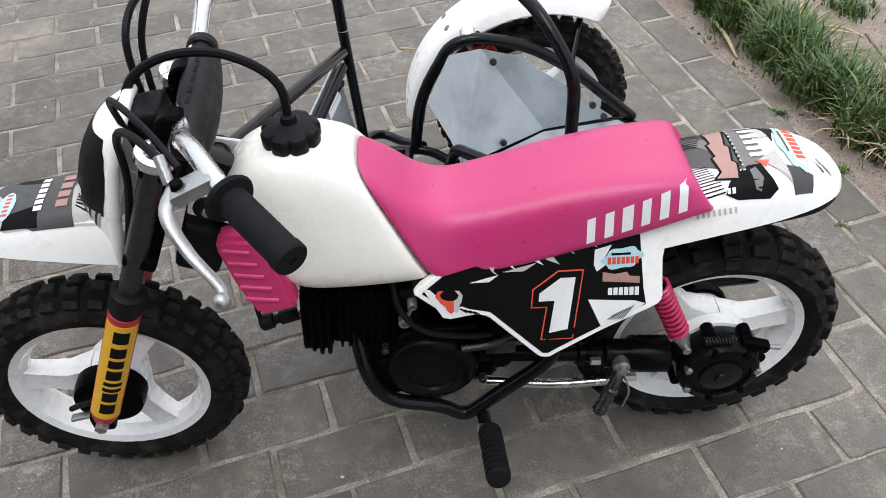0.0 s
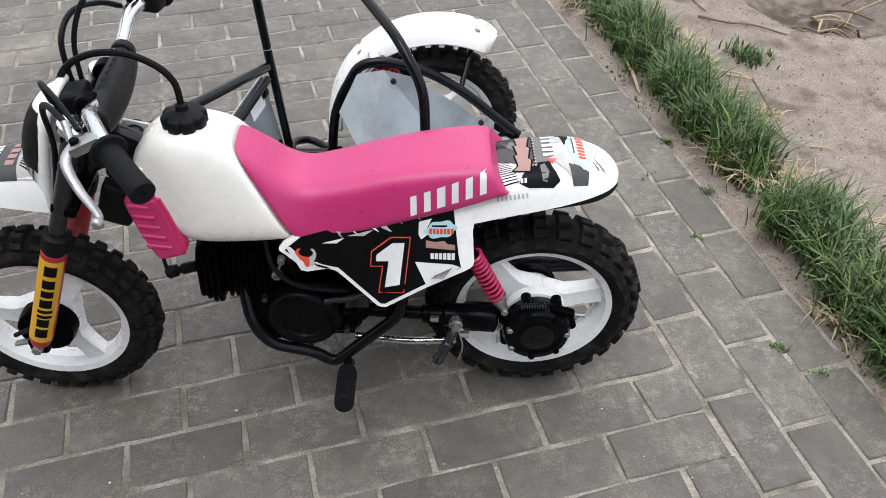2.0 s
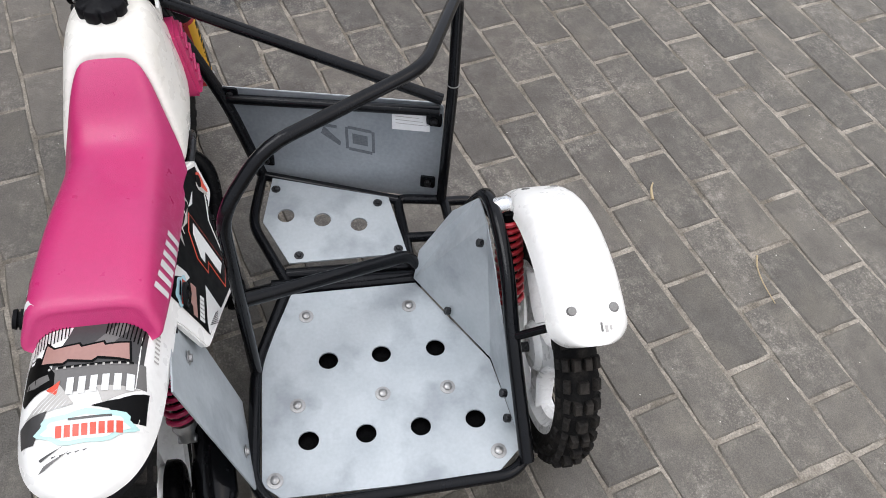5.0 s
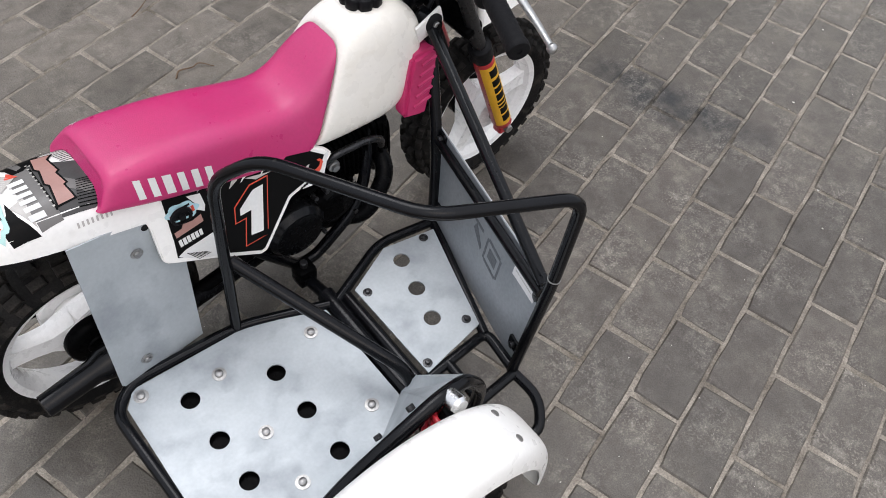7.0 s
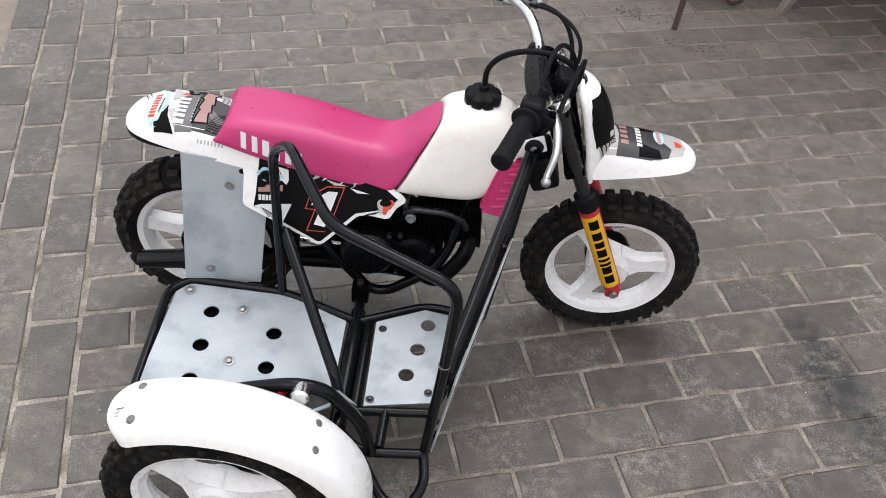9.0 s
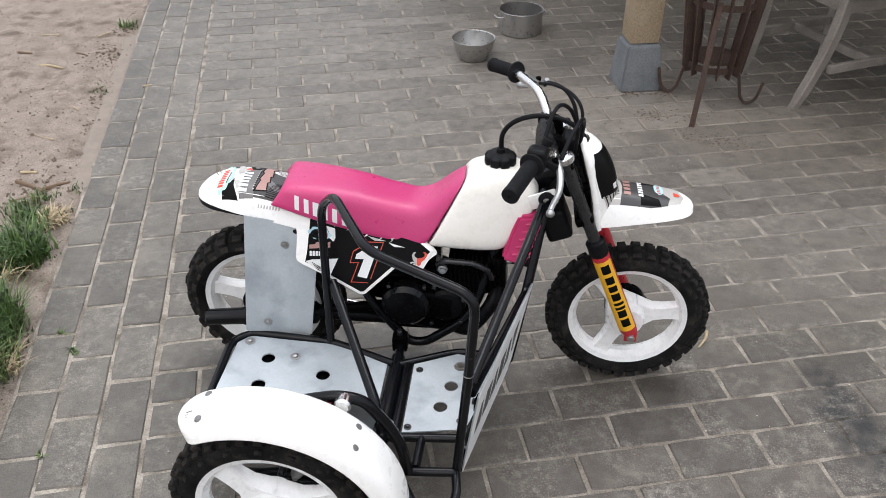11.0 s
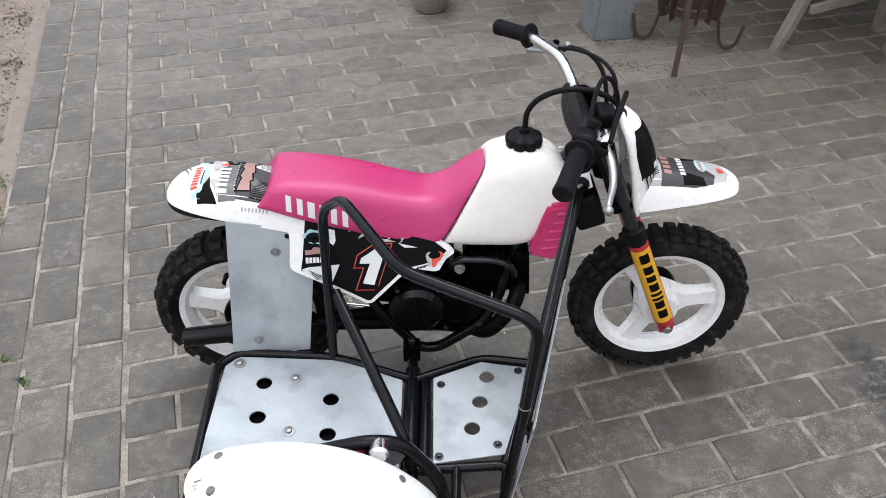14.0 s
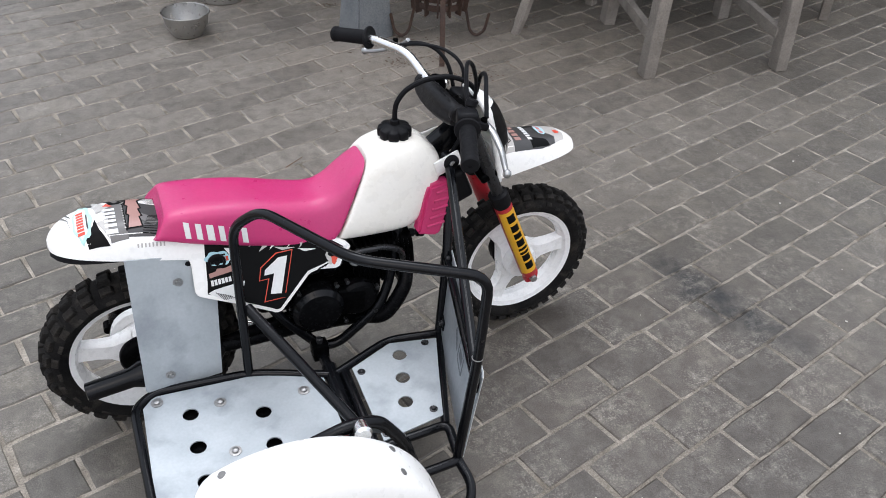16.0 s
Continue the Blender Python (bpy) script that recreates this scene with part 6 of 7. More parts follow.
rings = []
for f_ in [0.003 * k for k in range(17)] + list(np.linspace(0.06, 0.92, 50)) + [0.9345 + 0.0655 * math.sin(0.5 * math.pi * k / 12) for k in range(13)]:
    t = radians(-2 + 122.5 * f_)
    cut = max(0.0, (f_ - 0.9345) / 0.0655, (0.03 - f_) / 0.03)
    rings.append(guard_ring(t, 0.250, 0.0550, 1 - 0.62 * (1 - math.sqrt(max(0.0, 1 - cut * cut)))))
side_guard = part("mudguard", loft(rings), WHITE, sidecar, "scuffed white plastic mudguard over the wheel")
for x, y, z in ((0.348, -0.560, 0.372), (0.094, -0.556, 0.421), (0.348, -0.604, 0.368), (0.094, -0.611, 0.421)):
    hub_y = Vector((SC.x - 0.006, y, SC.z))
    o = (Vector((x, y, z)) - hub_y).normalized()
    p = hub_y + o * 0.2455
    part("bolt", lathe([(0.0075, 0), (0.0075, 0.002), (0.0055, 0.005), (0.0, 0.0055)], p, p + o, 14), BOLT_GREY, side_guard)
for n, (a0, y0) in enumerate(((115.2, -0.591), (115.9, -0.597), (115.6, -0.603))):
    t = radians(a0)
    o = Vector((math.cos(t), 0, math.sin(t)))
    p = Vector((SC.x - 0.006, y0, SC.z)) + o * 0.2498
    part("scrape", shift(block(0.0010, 0.0030 + 0.001 * (n % 2), 0.012 - 0.003 * n, 0.0003, 1), Matrix.Translation(p) @ Matrix.Rotation(-t, 4, "Y")), DECAL_GREY if n == 0 else DECAL_PALE, side_guard)

# ---- background things ----


def bowl_shape(profile, x, y, name, mat, label, category, handles=False):
    t = thing(name, x, y, 0, label, category)
    part("body", lathe(profile, (x, y, 0), (x, y, 1), 40), mat, t)
    if handles:
        r = profile[2][0]
        for sd in (0.35, 0.35 + math.pi):
            o, s = Vector((math.cos(sd), math.sin(sd), 0)), Vector((-math.sin(sd), math.cos(sd), 0))
            c = Vector((x, y, 0.085))
            part("handle", tube([c + o * (r - 0.004) - s * 0.028, c + o * (r + 0.026) - s * 0.024, c + o * (r + 0.026) + s * 0.024, c + o * (r - 0.004) + s * 0.028], 0.0035, 0.012, 8), mat, t)
    return t


bowl_shape([(0.0, 0.001), (0.052, 0.001), (0.060, 0.004), (0.082, 0.045), (0.091, 0.090), (0.095, 0.092), (0.094, 0.095), (0.088, 0.093), (0.079, 0.047), (0.056, 0.008), (0.0, 0.006)], 0.400, 1.965, "feeding_bowl", STEEL_BOWL, "round brushed steel bowl standing on the paving", "bowl")
bowl_shape([(0.0, 0.001), (0.092, 0.001), (0.098, 0.006), (0.100, 0.105), (0.104, 0.108), (0.103, 0.111), (0.097, 0.109), (0.095, 0.010), (0.0, 0.006)], 0.602, 2.31, "cooking_pot", STEEL_BOWL, "dull steel cooking pot with two handles on the paving", "pot", True)

# timber post on a stone foot
post = thing("carport_post", 1.076, 1.755, 0, "square sawn timber post on a blue-grey stone foot", "post")
c4 = lambda h: [(-h, -h), (h, -h), (h, h), (-h, h)]
PM = pose(1.076, 1.755, 0, 0, 0, 12)
bm = loft([[PM @ Vector((a, b, z)) for a, b in c4(h)] for z, h in ((0.0, 0.083), (0.17, 0.070), (0.185, 0.066), (0.195, 0.058))])
bmesh.ops.bevel(bm, geom=bm.edges[:], offset=0.006, segments=2, affect="EDGES")
part("stone_foot", bm, BLUESTONE, post, "tapered blue-grey stone foot")
part("timber", shift(block(0.118, 0.118, 2.14, 0.006), PM @ pose(0.0, 0.0, 1.265)), WOOD_POST, post, "pale sawn timber")
part("pin", rod((1.076, 1.755, 0.17), (1.076, 1.755, 0.25), 0.02), ZINC, post)

# rusty fire basket
basket = thing("fire_basket", 1.353, 1.650, 0, "rusty iron fire basket of upright flat bars on hooked feet", "fire basket")
BC = Vector((1.353, 1.650, 0))
for n in range(14):
    t = 2 * math.pi * n / 14 + 0.2
    a = BC + Vector((0.100 * math.cos(t), 0.100 * math.sin(t), 0.118))
    b = BC + Vector((0.150 * math.cos(t), 0.150 * math.sin(t), 0.56))
    part("bar", bar_between(a, b, 0.006, 0.028, 0.0015, up=(math.cos(t), math.sin(t), 0)), RUST, basket)
for z, r in ((0.150, 0.102), (0.40, 0.128), (0.55, 0.147)):
    part("hoop", lathe([(r - 0.004, -0.012), (r, -0.012), (r, 0.012), (r - 0.004, 0.012)], BC + Vector((0, 0, z)), BC + Vector((0, 0, z + 1)), 36, closed=True), RUST, basket)
part("grate", lathe([(0.0, 0.0), (0.096, 0.0), (0.096, 0.006), (0.0, 0.006)], BC + Vector((0, 0, 0.17)), BC + Vector((0, 0, 1)), 30), RUST, basket)
for n, ang in enumerate((-110, -25, 172)):
    o = Vector((math.cos(radians(ang)), math.sin(radians(ang)), 0))
    if n == 0:
        part("leg", bar_between(BC + o * 0.120 + Vector((0, 0, 0.42)), BC + o * 0.292 + Vector((0, 0, 0.0)), 0.020, 0.006, 0.001, up=o), RUST, basket)
    else:
        part("leg", tube([BC + o * 0.09 + Vector((0, 0, 0.19)), BC + o * 0.125 + Vector((0, 0, 0.03)), BC + o * 0.150 + Vector((0, 0, 0.006)), BC + o * 0.185 + Vector((0, 0, 0.03)), BC + o * 0.200 + Vector((0, 0, 0.105))], 0.006, 0.02, 8), RUST, basket)


# weathered garden chairs
def garden_chair(m, label):
    ch = thing("garden_chair", m.translation.x, m.translation.y, 0, label, "chair", "garden chairs under the roof")
    P = lambda x, y, z: m @ Vector((x, y, z))
    for sx in (-1, 1):
        part("leg", bar_between(P(sx * 0.215, -0.215, 0.0), P(sx * 0.21, -0.20, 0.43), 0.040, 0.042, 0.006, up=m.to_3x3() @ Vector((0, 1, 0))), WOOD_GREY, ch)
        line = smooth_line([(sx * 0.168, 0.290, 0.0), (sx * 0.176, 0.245, 0.12), (sx * 0.19, 0.208, 0.27), (sx * 0.20, 0.196, 0.43), (sx * 0.205, 0.215, 0.62), (sx * 0.205, 0.285, 0.90)], 4)
        rings = []
        for q in line:
            w = 0.019 if q.z > 0.03 else 0.016
            rings.append([P(q.x + a * w, q.y + b * w * 1.25, q.z) for a, b in ((-1, -0.7), (-0.7, -1), (0.7, -1), (1, -0.7), (1, 0.7), (0.7, 1), (-0.7, 1), (-1, 0.7))])
        part("back_leg", loft(rings), WOOD_GREY, ch)
    for n in range(7):
        part("seat_slat", bar_between(P(-0.235, -0.21 + 0.066 * n, 0.445), P(0.235, -0.21 + 0.066 * n, 0.445), 0.055, 0.018, 0.004), WOOD_GREY, ch)
    for y in (-0.19, 0.19):
        part("apron", bar_between(P(-0.215, y, 0.405), P(0.215, y, 0.405), 0.022, 0.055, 0.004), WOOD_GREY, ch)
    for x in (-0.205, 0.205):
        part("side_rail", bar_between(P(x, -0.20, 0.405), P(x, 0.20, 0.405), 0.022, 0.055, 0.004), WOOD_GREY, ch)
        part("stretcher", bar_between(P(x * 1.04, -0.235, 0.165), P(x * 1.04, 0.21, 0.165), 0.020, 0.034, 0.004), WOOD_GREY, ch)
    part("stretcher", bar_between(P(-0.215, 0.0, 0.165), P(0.215, 0.0, 0.165), 0.020, 0.034, 0.004), WOOD_GREY, ch)
    for z in (0.56, 0.70, 0.86):
        part("back_slat", bar_between(P(-0.215, 0.22 + (z - 0.43) * 0.21, z), P(0.215, 0.22 + (z - 0.43) * 0.21, z), 0.018, 0.06, 0.004), WOOD_GREY, ch)
    return ch


garden_chair(pose(1.855, 1.858, 0, 0, 0, 116.9), "weathered grey teak garden chair beside the fire basket")
garden_chair(pose(3.04, 1.60, 0, 0, 0, -40), "weathered grey teak garden chair under the roof")

# garden table
table = thing("garden_table", 2.305, 1.26, 0, "long weathered grey teak table standing under the roof", "table")
tl = [Vector((1.968, 1.058, 0)), Vector((2.512, 0.950, 0)), Vector((2.634, 1.470, 0)), Vector((2.104, 1.560, 0))]
for n, q in enumerate(tl):
    c = sum(tl, Vector()) / 4
    part("leg", bar_between(q, q + (c - q) * 0.10 + Vector((0, 0, 0.70)), 0.062, 0.050, 0.006, up=(0.98, -0.17, 0)), WOOD_GREY, table)
    r = tl[(n + 1) % 4]
    part("apron", bar_between(q + (c - q) * 0.10 + Vector((0, 0, 0.67)), r + (c - r) * 0.10 + Vector((0, 0, 0.67)), 0.025, 0.09, 0.004), WOOD_GREY, table)
part("stretcher", bar_between(tl[0] + Vector((0.02, 0.02, 0.14)), tl[3] + Vector((0.02, -0.02, 0.14)), 0.03, 0.045, 0.004), WOOD_GREY, table)
part("stretcher", bar_between(tl[1] + Vector((-0.02, 0.02, 0.14)), tl[2] + Vector((-0.02, -0.02, 0.14)), 0.03, 0.045, 0.004), WOOD_GREY, table)
for n in range(7):
    w0, w1 = tl[0] + (tl[3] - tl[0]) * (n + 0.5) / 7, tl[1] + (tl[2] - tl[1]) * (n + 0.5) / 7
    d = (w1 - w0).normalized() * 0.12
    part("top_slat", bar_between(w0 - d + Vector((0, 0, 0.73)), w1 + d + Vector((0, 0, 0.73)), 0.085, 0.025, 0.005), WOOD_GREY, table)

# unseen carport roof implied by the post; boards past the second reach nearer for shade
RO = thing("carport_roof", 3.2, 3.0, 2.34, "dark boarded carport roof carried by the timber post", "roof", kind="structure")
for n in range(8):
    a, b = uv(1.30 + 0.42 * n, 1.25 if n < 2 else 0.65, 2.36), uv(1.30 + 0.42 * n, 5.2, 2.36)
    part("roof_board", bar_between(a, b, 0.415, 0.03, 0.004), ROOF_WOOD, RO)
part("roof_beam", bar_between(uv(1.2, 1.40, 2.27), uv(4.4, 1.40, 2.27), 0.10, 0.14, 0.006), ROOF_WOOD, RO)
# unseen rear and side walls, added to keep light out from under the roof
wall = thing("shade_wall_back", *uv(3.8, 5.2), "dark brown timber boarding behind the carport", "wall", kind="structure")
for n in range(10):
    part("wall_board", bar_between(uv(1.2 + 0.37 * n, 5.2, 1.17), uv(1.565 + 0.37 * n, 5.2, 1.17), 0.03, 2.34, 0.004), WALL_DARK, wall)
wall2 = thing("shade_wall_side", *uv(4.4, 2.6), "dark brown timber boarding beside the carport", "wall", kind="structure")
for n in range(13):
    part("wall_board", bar_between(uv(4.42, 0.3 + 0.39 * n, 1.17), uv(4.42, 0.685 + 0.39 * n, 1.17), 0.03, 2.34, 0.004), WALL_DARK, wall2)

# round plant pot at the far edge of the paving
pot = thing("plant_pot", 1.785, -1.0, 0, "round dark grey plastic plant pot standing on the paving", "plant pot")
part("body", lathe([(0.0, 0.001), (0.116, 0.001), (0.122, 0.008), (0.150, 0.215), (0.158, 0.217), (0.160, 0.245), (0.154, 0.250), (0.147, 0.246), (0.143, 0.215), (0.110, 0.015), (0.0, 0.012)], (1.785, -1.0, 0), (1.785, -1.0, 1), 48), PLANTER, pot)
part("soil", lathe([(0.0, 0.195), (0.139, 0.195), (0.140, 0.200), (0.09, 0.207), (0.0, 0.210)], (1.785, -1.0, 0), (1.785, -1.0, 1), 32), CLOD, pot, "brown potting soil")

# ---- grass, twigs and litter ----


def grass_strip(name, label, patches, seed, mat=None, low=0.0, level=None, spread=0.023):
    """Blades in clumps: three bent cross-sections a blade."""
    rnd = random.Random(seed)
    verts, faces = [], []
    for u0, u1, v0, v1, count, tall in patches:
        clumps = [(rnd.uniform(u0, u1), rnd.uniform(v0, v1)) for _ in range(max(3, count // 80))]
        for _ in range(count):
            pick = int(rnd.random() * len(clumps))
            cu, cv = clumps[pick]
            u, v = cu + rnd.gauss(0, spread), cv + rnd.gauss(0, spread)
            if level is None and u > -0.60 and rnd.random() < 0.7:
                continue
            base = uv(u, v, sand_height(u, v) - 0.003 if level is None else level)
            t, lean = rnd.uniform(0, 2 * math.pi), rnd.uniform(0.15 + low, 0.95 + low)
            h, w = tall * rnd.uniform(0.45, 1.15) * (0.72 + 0.5 * ((pick * 37) % 11) / 10), rnd.uniform(0.0013, 0.0031) * (1.5 if rnd.random() < 0.12 else 1.0)
            d, s = Vector((math.cos(t), math.sin(t), 0)), Vector((-math.sin(t), math.cos(t), 0))
            n = len(verts)
            for f_, ww in ((0, 1.0), (0.4, 0.95), (0.75, 0.65)):
                p = base + Vector((0, 0, h * (f_ - 0.28 * lean * f_ * f_))) + d * (h * lean * f_ * f_ * 0.9)
                verts += [p - s * w * ww, p + s * w * ww]
            verts.append(base + Vector((0, 0, h * (1 - 0.34 * lean))) + d * (h * lean * 0.95))
            faces += [(n, n + 1, n + 3, n + 2), (n + 2, n + 3, n + 5, n + 4), (n + 4, n + 5, n + 6)]
    me = bpy.data.meshes.new(name)
    me.from_pydata(verts, [], faces)
    me.materials.append(mat or GRASS)
    tagged(new(name, me), label, "grass", kind="stuff")


grass_strip("grass", "strip of green grass between paving and bare sand",
            [(-0.780, -0.695, -1.46, -0.44, 6600, 0.125), (-0.74, -0.68, -0.44, -0.34, 420, 0.07), (-0.790, -0.655, -0.26, 0.27, 4600, 0.125), (-0.76, -0.63, 0.22, 0.34, 260, 0.06), (-0.78, -0.66, 0.46, 0.66, 1300, 0.09), (-0.75, -0.68, 0.70, 0.78, 240, 0.06),
             (-1.06, -0.99, -0.96, -0.90, 240, 0.045), (-0.80, -0.72, 0.80, 0.87, 160, 0.045), (-0.69, -0.65, 1.62, 1.72, 30, 0.02), (-0.68, -0.63, 2.42, 2.52, 90, 0.04), (-0.615, -0.60, 0.90, 0.96, 40, 0.025), (-1.15, -1.05, -1.75, -1.6, 300, 0.05),
             (-0.62, -0.59, -1.0, 0.3, 110, 0.022), (-0.62, -0.59, 0.3, 1.4, 60, 0.02)], 11)

grass_strip("dry_grass", "dead straw-coloured blades among the green grass",
            [(-0.82, -0.64, -1.46, 0.14, 1300, 0.075), (-0.80, -0.64, 0.40, 0.75, 260, 0.06), (-0.90, -0.80, -1.5, 0.1, 160, 0.06)], 12, STRAW, 0.6)

grass_strip("moss", "small tufts of moss and grass in the paving joints",
            [(u - 0.012, u + 0.012, v - 0.014, v + 0.014, n // 2, 0.014) for u, v, n in ((-0.602, -0.614, 120), (-0.481, 0.092, 60), (-0.52, 0.174, 40), (-0.603, -0.383, 70), (-0.49, -0.489, 16), (-0.484, -0.251, 24))], 17, None, 0.3, -0.003, 0.006)

grass_strip("weed", "tuft of grass growing from the joints beside the plant pot", [(1.49, 1.55, -1.29, -1.24, 170, 0.07), (1.45, 1.47, -1.37, -1.35, 40, 0.03)], 15, None, 0.2, -0.003)


def twig(points, r, mat, label, name="twig"):
    t = thing(name, points[0][0], points[0][1], 0, label, "twig", "twigs and stalks on the ground")
    part("stalk", tube(smooth_line(points, 4), r, 0, 6, r_end=r * 0.5), mat, t)


def on_sand(u, v, up=0.004):
    return uv(u, v, sand_height(u, v) + up)


rnd = random.Random(8)


def haunch():
    """A band of smooth mortar sand along the edge of the paving."""
    verts, faces = [], []
    vs = [0.80 + 0.02 * k for k in range(82)]
    for v in vs:
        out = -0.655 + 0.010 * noise.noise(Vector((v * 5, 3, 0))) + 0.005 * noise.noise(Vector((v * 19, 5, 0)))
        taper = min(1.0, (v - 0.80) / 0.15, (vs[-1] - v) / 0.15)
        for f_, z in ((0.0, -0.05), (0.02, -0.004), (0.35, 0.000), (0.7, 0.001), (0.93, -0.002), (1.0, -0.05)):
            u = -0.575 + f_ * (out + 0.575)
            verts.append(uv(u, v, z - 0.012 * (1 - taper) + 0.002 * noise.noise(Vector((u * 14, v * 14, 7)))))
    n = 6
    for i in range(len(vs) - 1):
        faces += [(i * n + j, (i + 1) * n + j, (i + 1) * n + j + 1, i * n + j + 1) for j in range(n - 1)]
    me = bpy.data.meshes.new("haunch")
    me.from_pydata(verts, [], faces)
    for fc in me.polygons:
        fc.use_smooth = True
    me.materials.append(HAUNCH)
    tagged(new("haunch", me), "smooth band of pale mortar sand along the paving", "edging", kind="structure")


haunch()


def lying(x, y, up=0.004):
    """A point of the plan laid on the sand."""
    return on_sand(x * CT + y * ST, y * CT - x * ST, up)


twig([lying(-0.664, -1.41), lying(-0.74, -1.36, 0.010), lying(-0.82, -1.335, 0.008), lying(-0.911, -1.29)], 0.0042, TWIG, "long brown twig lying on the sand")
twig([lying(-0.64, -1.082), lying(-0.69, -1.05, 0.012), lying(-0.741, -1.024)], 0.0035, STRAW, "pale dry stalk on the sand")
twig([lying(-0.66, -1.06), lying(-0.70, -1.03, 0.010), lying(-0.735, -1.035)], 0.0028, STRAW, "pale dry stalk on the sand")
twig([lying(-0.700, -0.968, 0.05), lying(-0.715, -0.86, 0.03), lying(-0.735, -0.726)], 0.0034, TWIG, "dry brown stalk leaning in the grass")
twig([lying(-0.386, -1.155, 0.006), lying(-0.392, -1.06, 0.012), lying(-0.393, -0.967, 0.006)], 0.0038, STRAW, "pale broken stalk beside the paving")
twig([on_sand(-0.772, -0.356, 0.03), on_sand(-0.752, -0.322, 0.026), on_sand(-0.73, -0.292, 0.016)], 0.0042, PALE_STICK, "pale broken stick caught in the grass")
twig([on_sand(-0.663, -1.01, 0.02), on_sand(-0.645, -0.92, 0.014), on_sand(-0.628, -0.841, 0.006)], 0.0042, STRAW, "pale dry stalk at the foot of the grass")
twig([on_sand(-0.84, -0.668, 0.012), on_sand(-0.872, -0.59, 0.012), on_sand(-0.898, -0.523, 0.006)], 0.0050, TWIG, "brown stick lying on the sand")
twig([lying(-0.60, 1.02), lying(-0.75, 0.55, 0.012), lying(-0.82, 0.48)], 0.005, TWIG, "brown twig lying on the sand")
for run, r, m_, words in (
        ([(-0.825, 1.000), (-0.76, 0.955), (-0.714, 0.905)], 0.008, TWIG, "thick brown stick beside the grass"),
        ([(-0.735, 0.934), (-0.69, 0.965), (-0.650, 0.975)], 0.007, TWIG, "thick brown stick beside the grass"),
        ([(-0.815, 0.870), (-0.75, 0.905), (-0.700, 0.930)], 0.004, TWIG, "brown twig beside the grass"),
        ([(-0.790, 0.840), (-0.735, 0.90), (-0.69, 0.985)], 0.003, TWIG, "thin brown twig beside the grass"),
        ([(-0.825, 1.058), (-0.795, 1.060), (-0.769, 1.051)], 0.006, STRAW, "pale broken stick on the sand"),
        ([(-0.970, 2.041), (-0.915, 2.01), (-0.859, 1.975)], 0.007, STRAW, "pale broken stick on the sand"),
        ([(-1.086, 2.176), (-1.05, 2.175), (-1.025, 2.166)], 0.007, TWIG, "short brown stick on the sand"),
        ([(-0.833, 2.144), (-0.80, 2.13), (-0.779, 2.102)], 0.005, TWIG, "short brown stick on the sand"),
        ([(-0.500, 1.716), (-0.485, 1.718), (-0.465, 1.722)], 0.004, STRAW, "short pale stalk lying across the paving joint")):
    twig([on_sand(a, c, 0.5 * r) if a < -0.56 else uv(a, c, 0.006) for a, c in run], r, m_, words)
for n in range(16):
    a, r0 = rnd.uniform(0, 6.28), rnd.uniform(0.0, 0.20)
    u, v = -1.56 + r0 * math.cos(a), -1.28 + r0 * math.sin(a)
    t, ln = rnd.uniform(0, 3.14), rnd.uniform(0.10, 0.30)
    twig([on_sand(u, v, 0.01), on_sand(u + 0.5 * ln * math.cos(t), v + 0.5 * ln * math.sin(t), 0.03), on_sand(u + ln * math.cos(t), v + ln * math.sin(t), 0.012)], rnd.uniform(0.003, 0.006), TWIG if n % 3 else STRAW, "dry twig in a hollow in the sand")
for n in range(26):
    u, v, a, ln = rnd.uniform(-1.9, -0.68), rnd.uniform(-1.7, 2.4), rnd.uniform(0, 3.14), rnd.uniform(0.04, 0.13)
    c, s = math.cos(a) * ln, math.sin(a) * ln
    twig([on_sand(u, v), on_sand(u + c * 0.5 + rnd.uniform(-0.01, 0.01), v + s * 0.5, 0.007), on_sand(u + c, v + s)], rnd.uniform(0.0015, 0.003), STRAW if n % 2 else TWIG, "dry pale stalk on the sand" if n % 2 else "thin brown twig on the sand")
twig([(0.432, -1.104, 0.004), (0.402, -1.090, 0.009), (0.362, -1.086, 0.010), (0.318, -1.094, 0.004)], 0.0022, STRAW, "curled dry stalk on the paving")
twig([(0.600, -0.940, 0.004), (0.625, -0.944, 0.008), (0.645, -0.955, 0.004)], 0.0035, STRAW, "curled dry leaf on the paving")
twig([(1.110, 0.183, 0.004), (1.100, 0.150, 0.007), (1.079, 0.119, 0.004)], 0.0045, STRAW, "broken pale splinter on the paving")
twig([(0.491, 0.609, 0.004), (0.507, 0.622, 0.009), (0.538, 0.618, 0.007), (0.558, 0.620, 0.009), (0.583, 0.596, 0.004)], 0.0022, TWIG, "thin bent brown twig on the paving")
twig([(0.515, 0.858, 0.004), (0.545, 0.870, 0.010), (0.578, 0.901, 0.004)], 0.0020, TWIG, "thin forked brown twig on the paving")


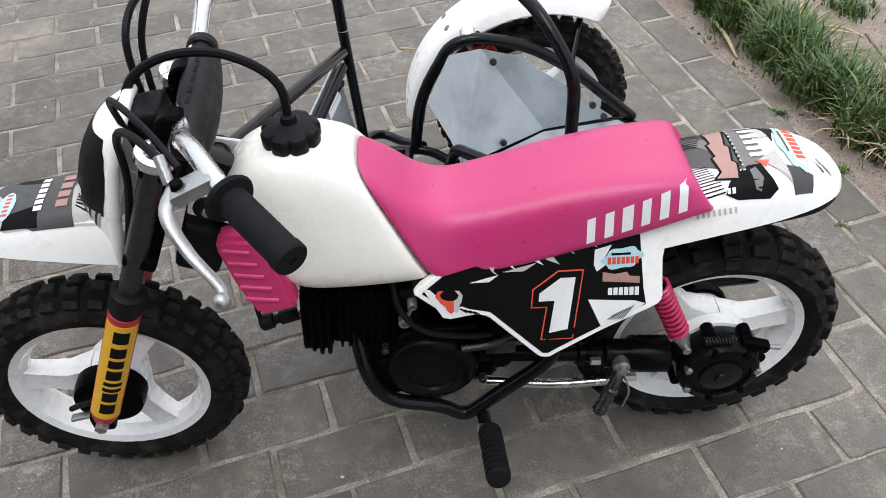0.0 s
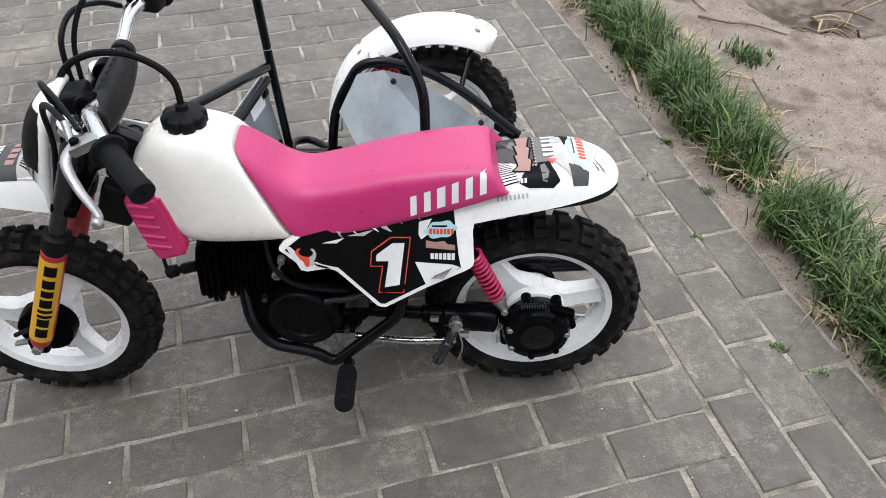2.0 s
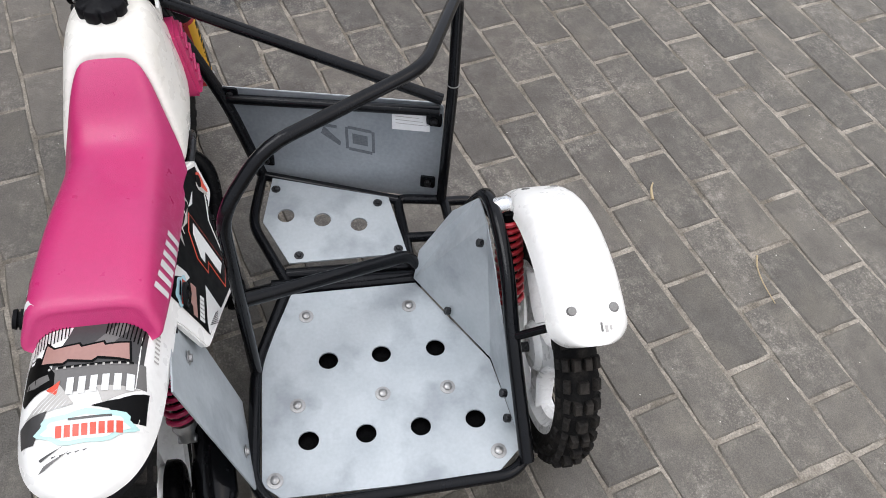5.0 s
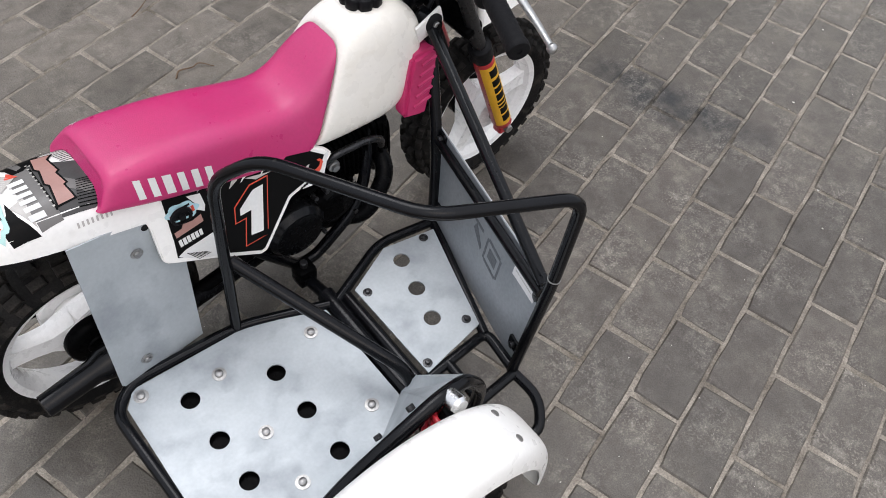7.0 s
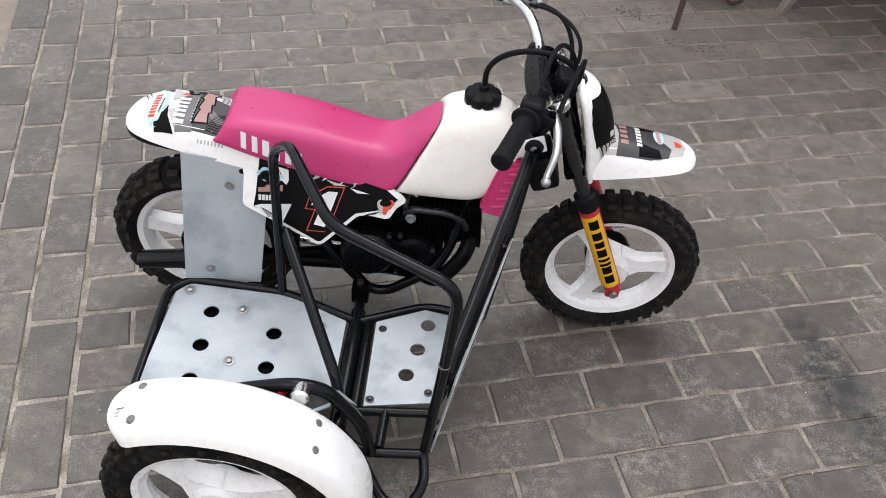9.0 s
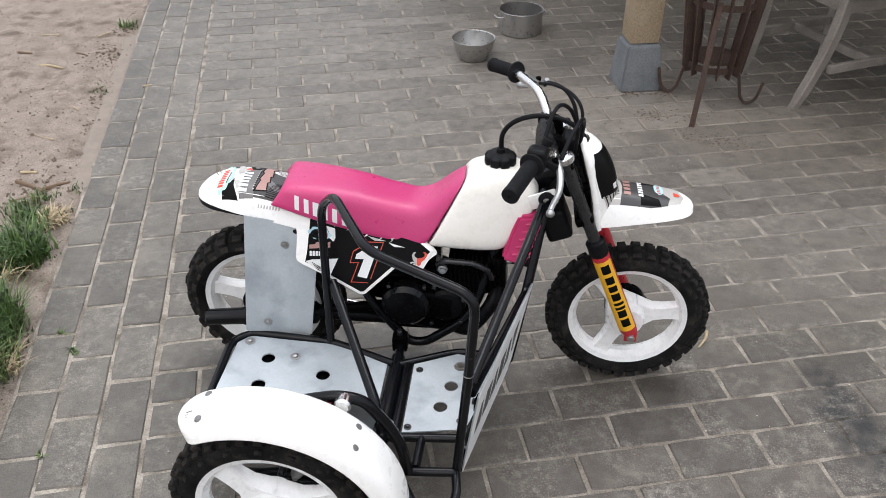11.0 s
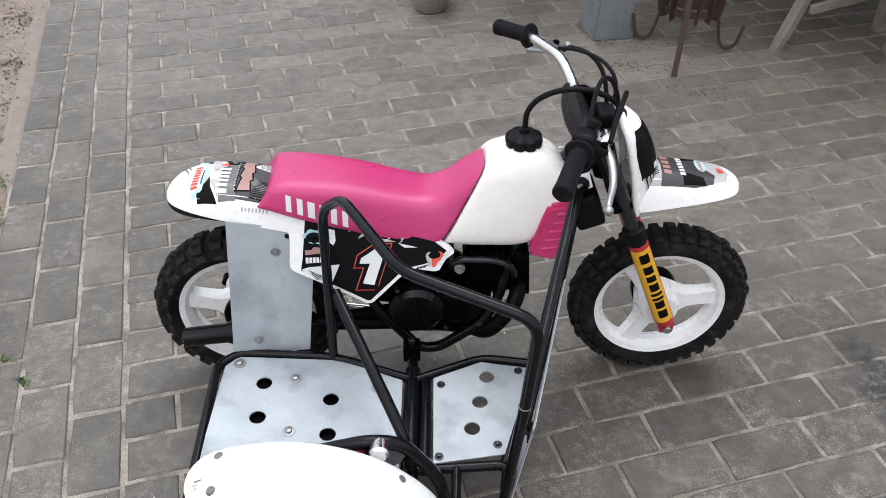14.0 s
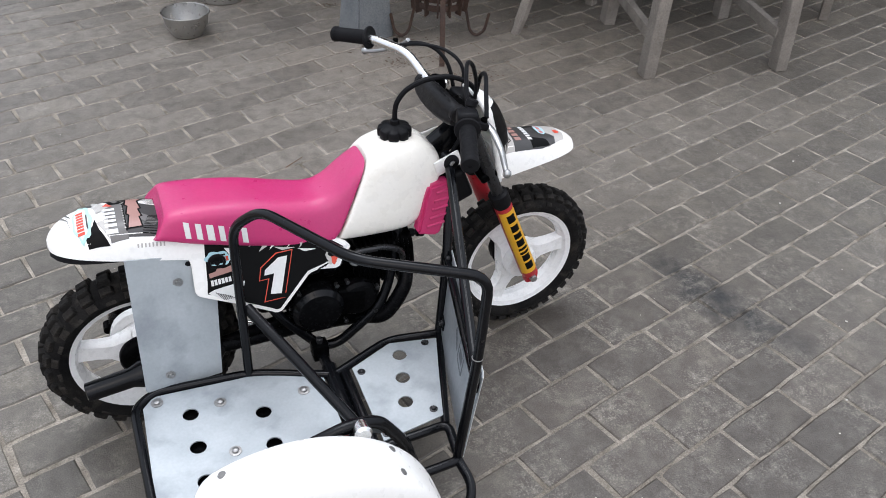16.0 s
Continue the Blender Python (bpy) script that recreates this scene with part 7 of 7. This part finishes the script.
def crumbs():
    """White crumbs and grit scattered over the paving."""
    rnd = random.Random(21)
    verts, faces = [], []
    for _ in range(420):
        x, y = rnd.uniform(-0.4, 2.2), rnd.uniform(-1.5, 2.0)
        r = rnd.uniform(0.0008, 0.0020) if rnd.random() < 0.93 else rnd.uniform(0.0025, 0.004)
        n = len(verts)
        for d in ((1, 0, 0), (-1, 0, 0), (0, 1, 0), (0, -1, 0), (0, 0, 0.7), (0, 0, -0.7)):
            verts.append(Vector((x, y, 0.001 + r * 0.5)) + Vector(d) * r * rnd.uniform(0.7, 1.3))
        faces += [(n + a, n + b, n + c) for a, b, c in ((0, 2, 4), (2, 1, 4), (1, 3, 4), (3, 0, 4), (2, 0, 5), (1, 2, 5), (3, 1, 5), (0, 3, 5))]
    me = bpy.data.meshes.new("grit")
    me.from_pydata(verts, [], faces)
    me.materials.append(GRIT)
    tagged(new("grit", me), "pale crumbs of grit scattered on the paving", "grit", kind="stuff")


crumbs()


def litter():
    """Dry leaf crumbs and bits of earth lying round the post and the basket."""
    rnd = random.Random(77)
    verts, faces = [], []
    for cu, cv, spread, count in ((1.12, 1.46, 0.035, 90), (1.00, 2.09, 0.02, 50), (1.36, 1.26, 0.05, 60), (1.26, 1.29, 0.04, 50), (1.06, 1.66, 0.03, 60), (1.19, 1.67, 0.03, 70), (1.3, 1.5, 0.18, 120), (1.80, 1.70, 0.06, 30)):
        for _ in range(count):
            r = rnd.uniform(0.0015, 0.0055)
            p = Vector((cu + rnd.gauss(0, spread), cv + rnd.gauss(0, spread * 0.7), 0.0015))
            n = len(verts)
            for d in ((1, 0, 0), (-1, 0, 0), (0, 1, 0), (0, -1, 0), (0, 0, 0.5), (0, 0, -0.3)):
                verts.append(p + Vector(d) * r * rnd.uniform(0.5, 1.4))
            faces += [(n + a, n + b, n + c) for a, b, c in ((0, 2, 4), (2, 1, 4), (1, 3, 4), (3, 0, 4), (2, 0, 5), (1, 2, 5), (3, 1, 5), (0, 3, 5))]
    me = bpy.data.meshes.new("litter")
    me.from_pydata(verts, [], faces)
    me.materials.append(CLOD)
    tagged(new("litter", me), "brown crumbs of leaf and earth on the paving by the post", "litter", kind="stuff")


litter()


def pebbles():
    rnd = random.Random(3)
    verts, faces = [], []
    for _ in range(5200):
        u, v = -0.60 - abs(rnd.gauss(0, 0.6)), rnd.uniform(-2.3, 2.8)
        if u > -0.64 and v > 0.8:
            continue
        r = rnd.uniform(0.001, 0.0042) if rnd.random() < 0.985 else rnd.uniform(0.006, 0.013)
        p = on_sand(u, v, r * 0.2)
        n = len(verts)
        for d in ((1, 0, 0), (-1, 0, 0), (0, 1, 0), (0, -1, 0), (0, 0, 0.7), (0, 0, -0.7)):
            verts.append(p + Vector(d) * r * rnd.uniform(0.7, 1.2))
        faces += [(n + a, n + b, n + c) for a, b, c in ((0, 2, 4), (2, 1, 4), (1, 3, 4), (3, 0, 4), (2, 0, 5), (1, 2, 5), (3, 1, 5), (0, 3, 5))]
    for cu, cv, spread, count in ((-0.665, 1.66, 0.03, 50), (-0.70, 2.10, 0.05, 150), (-0.65, 1.40, 0.02, 25), (-0.76, 0.95, 0.06, 120), (-0.66, 2.40, 0.03, 70), (-0.60, 0.93, 0.012, 16), (-0.95, 1.6, 0.10, 40)):
        for _ in range(count):
            r = rnd.uniform(0.002, 0.008)
            p = on_sand(cu + rnd.gauss(0, spread), cv + rnd.gauss(0, spread * 1.6), r * 0.2)
            n = len(verts)
            for d in ((1, 0, 0), (-1, 0, 0), (0, 1, 0), (0, -1, 0), (0, 0, 0.7), (0, 0, -0.7)):
                verts.append(p + Vector(d) * r * rnd.uniform(0.5, 1.3))
            faces += [(n + a, n + b, n + c) for a, b, c in ((0, 2, 4), (2, 1, 4), (1, 3, 4), (3, 0, 4), (2, 0, 5), (1, 2, 5), (3, 1, 5), (0, 3, 5))]
    me = bpy.data.meshes.new("pebbles")
    me.from_pydata(verts, [], faces)
    me.materials.append(CLOD)
    tagged(new("pebbles", me), "small stones and clods on the sand", "pebbles", kind="stuff")


pebbles()
build_pavers()
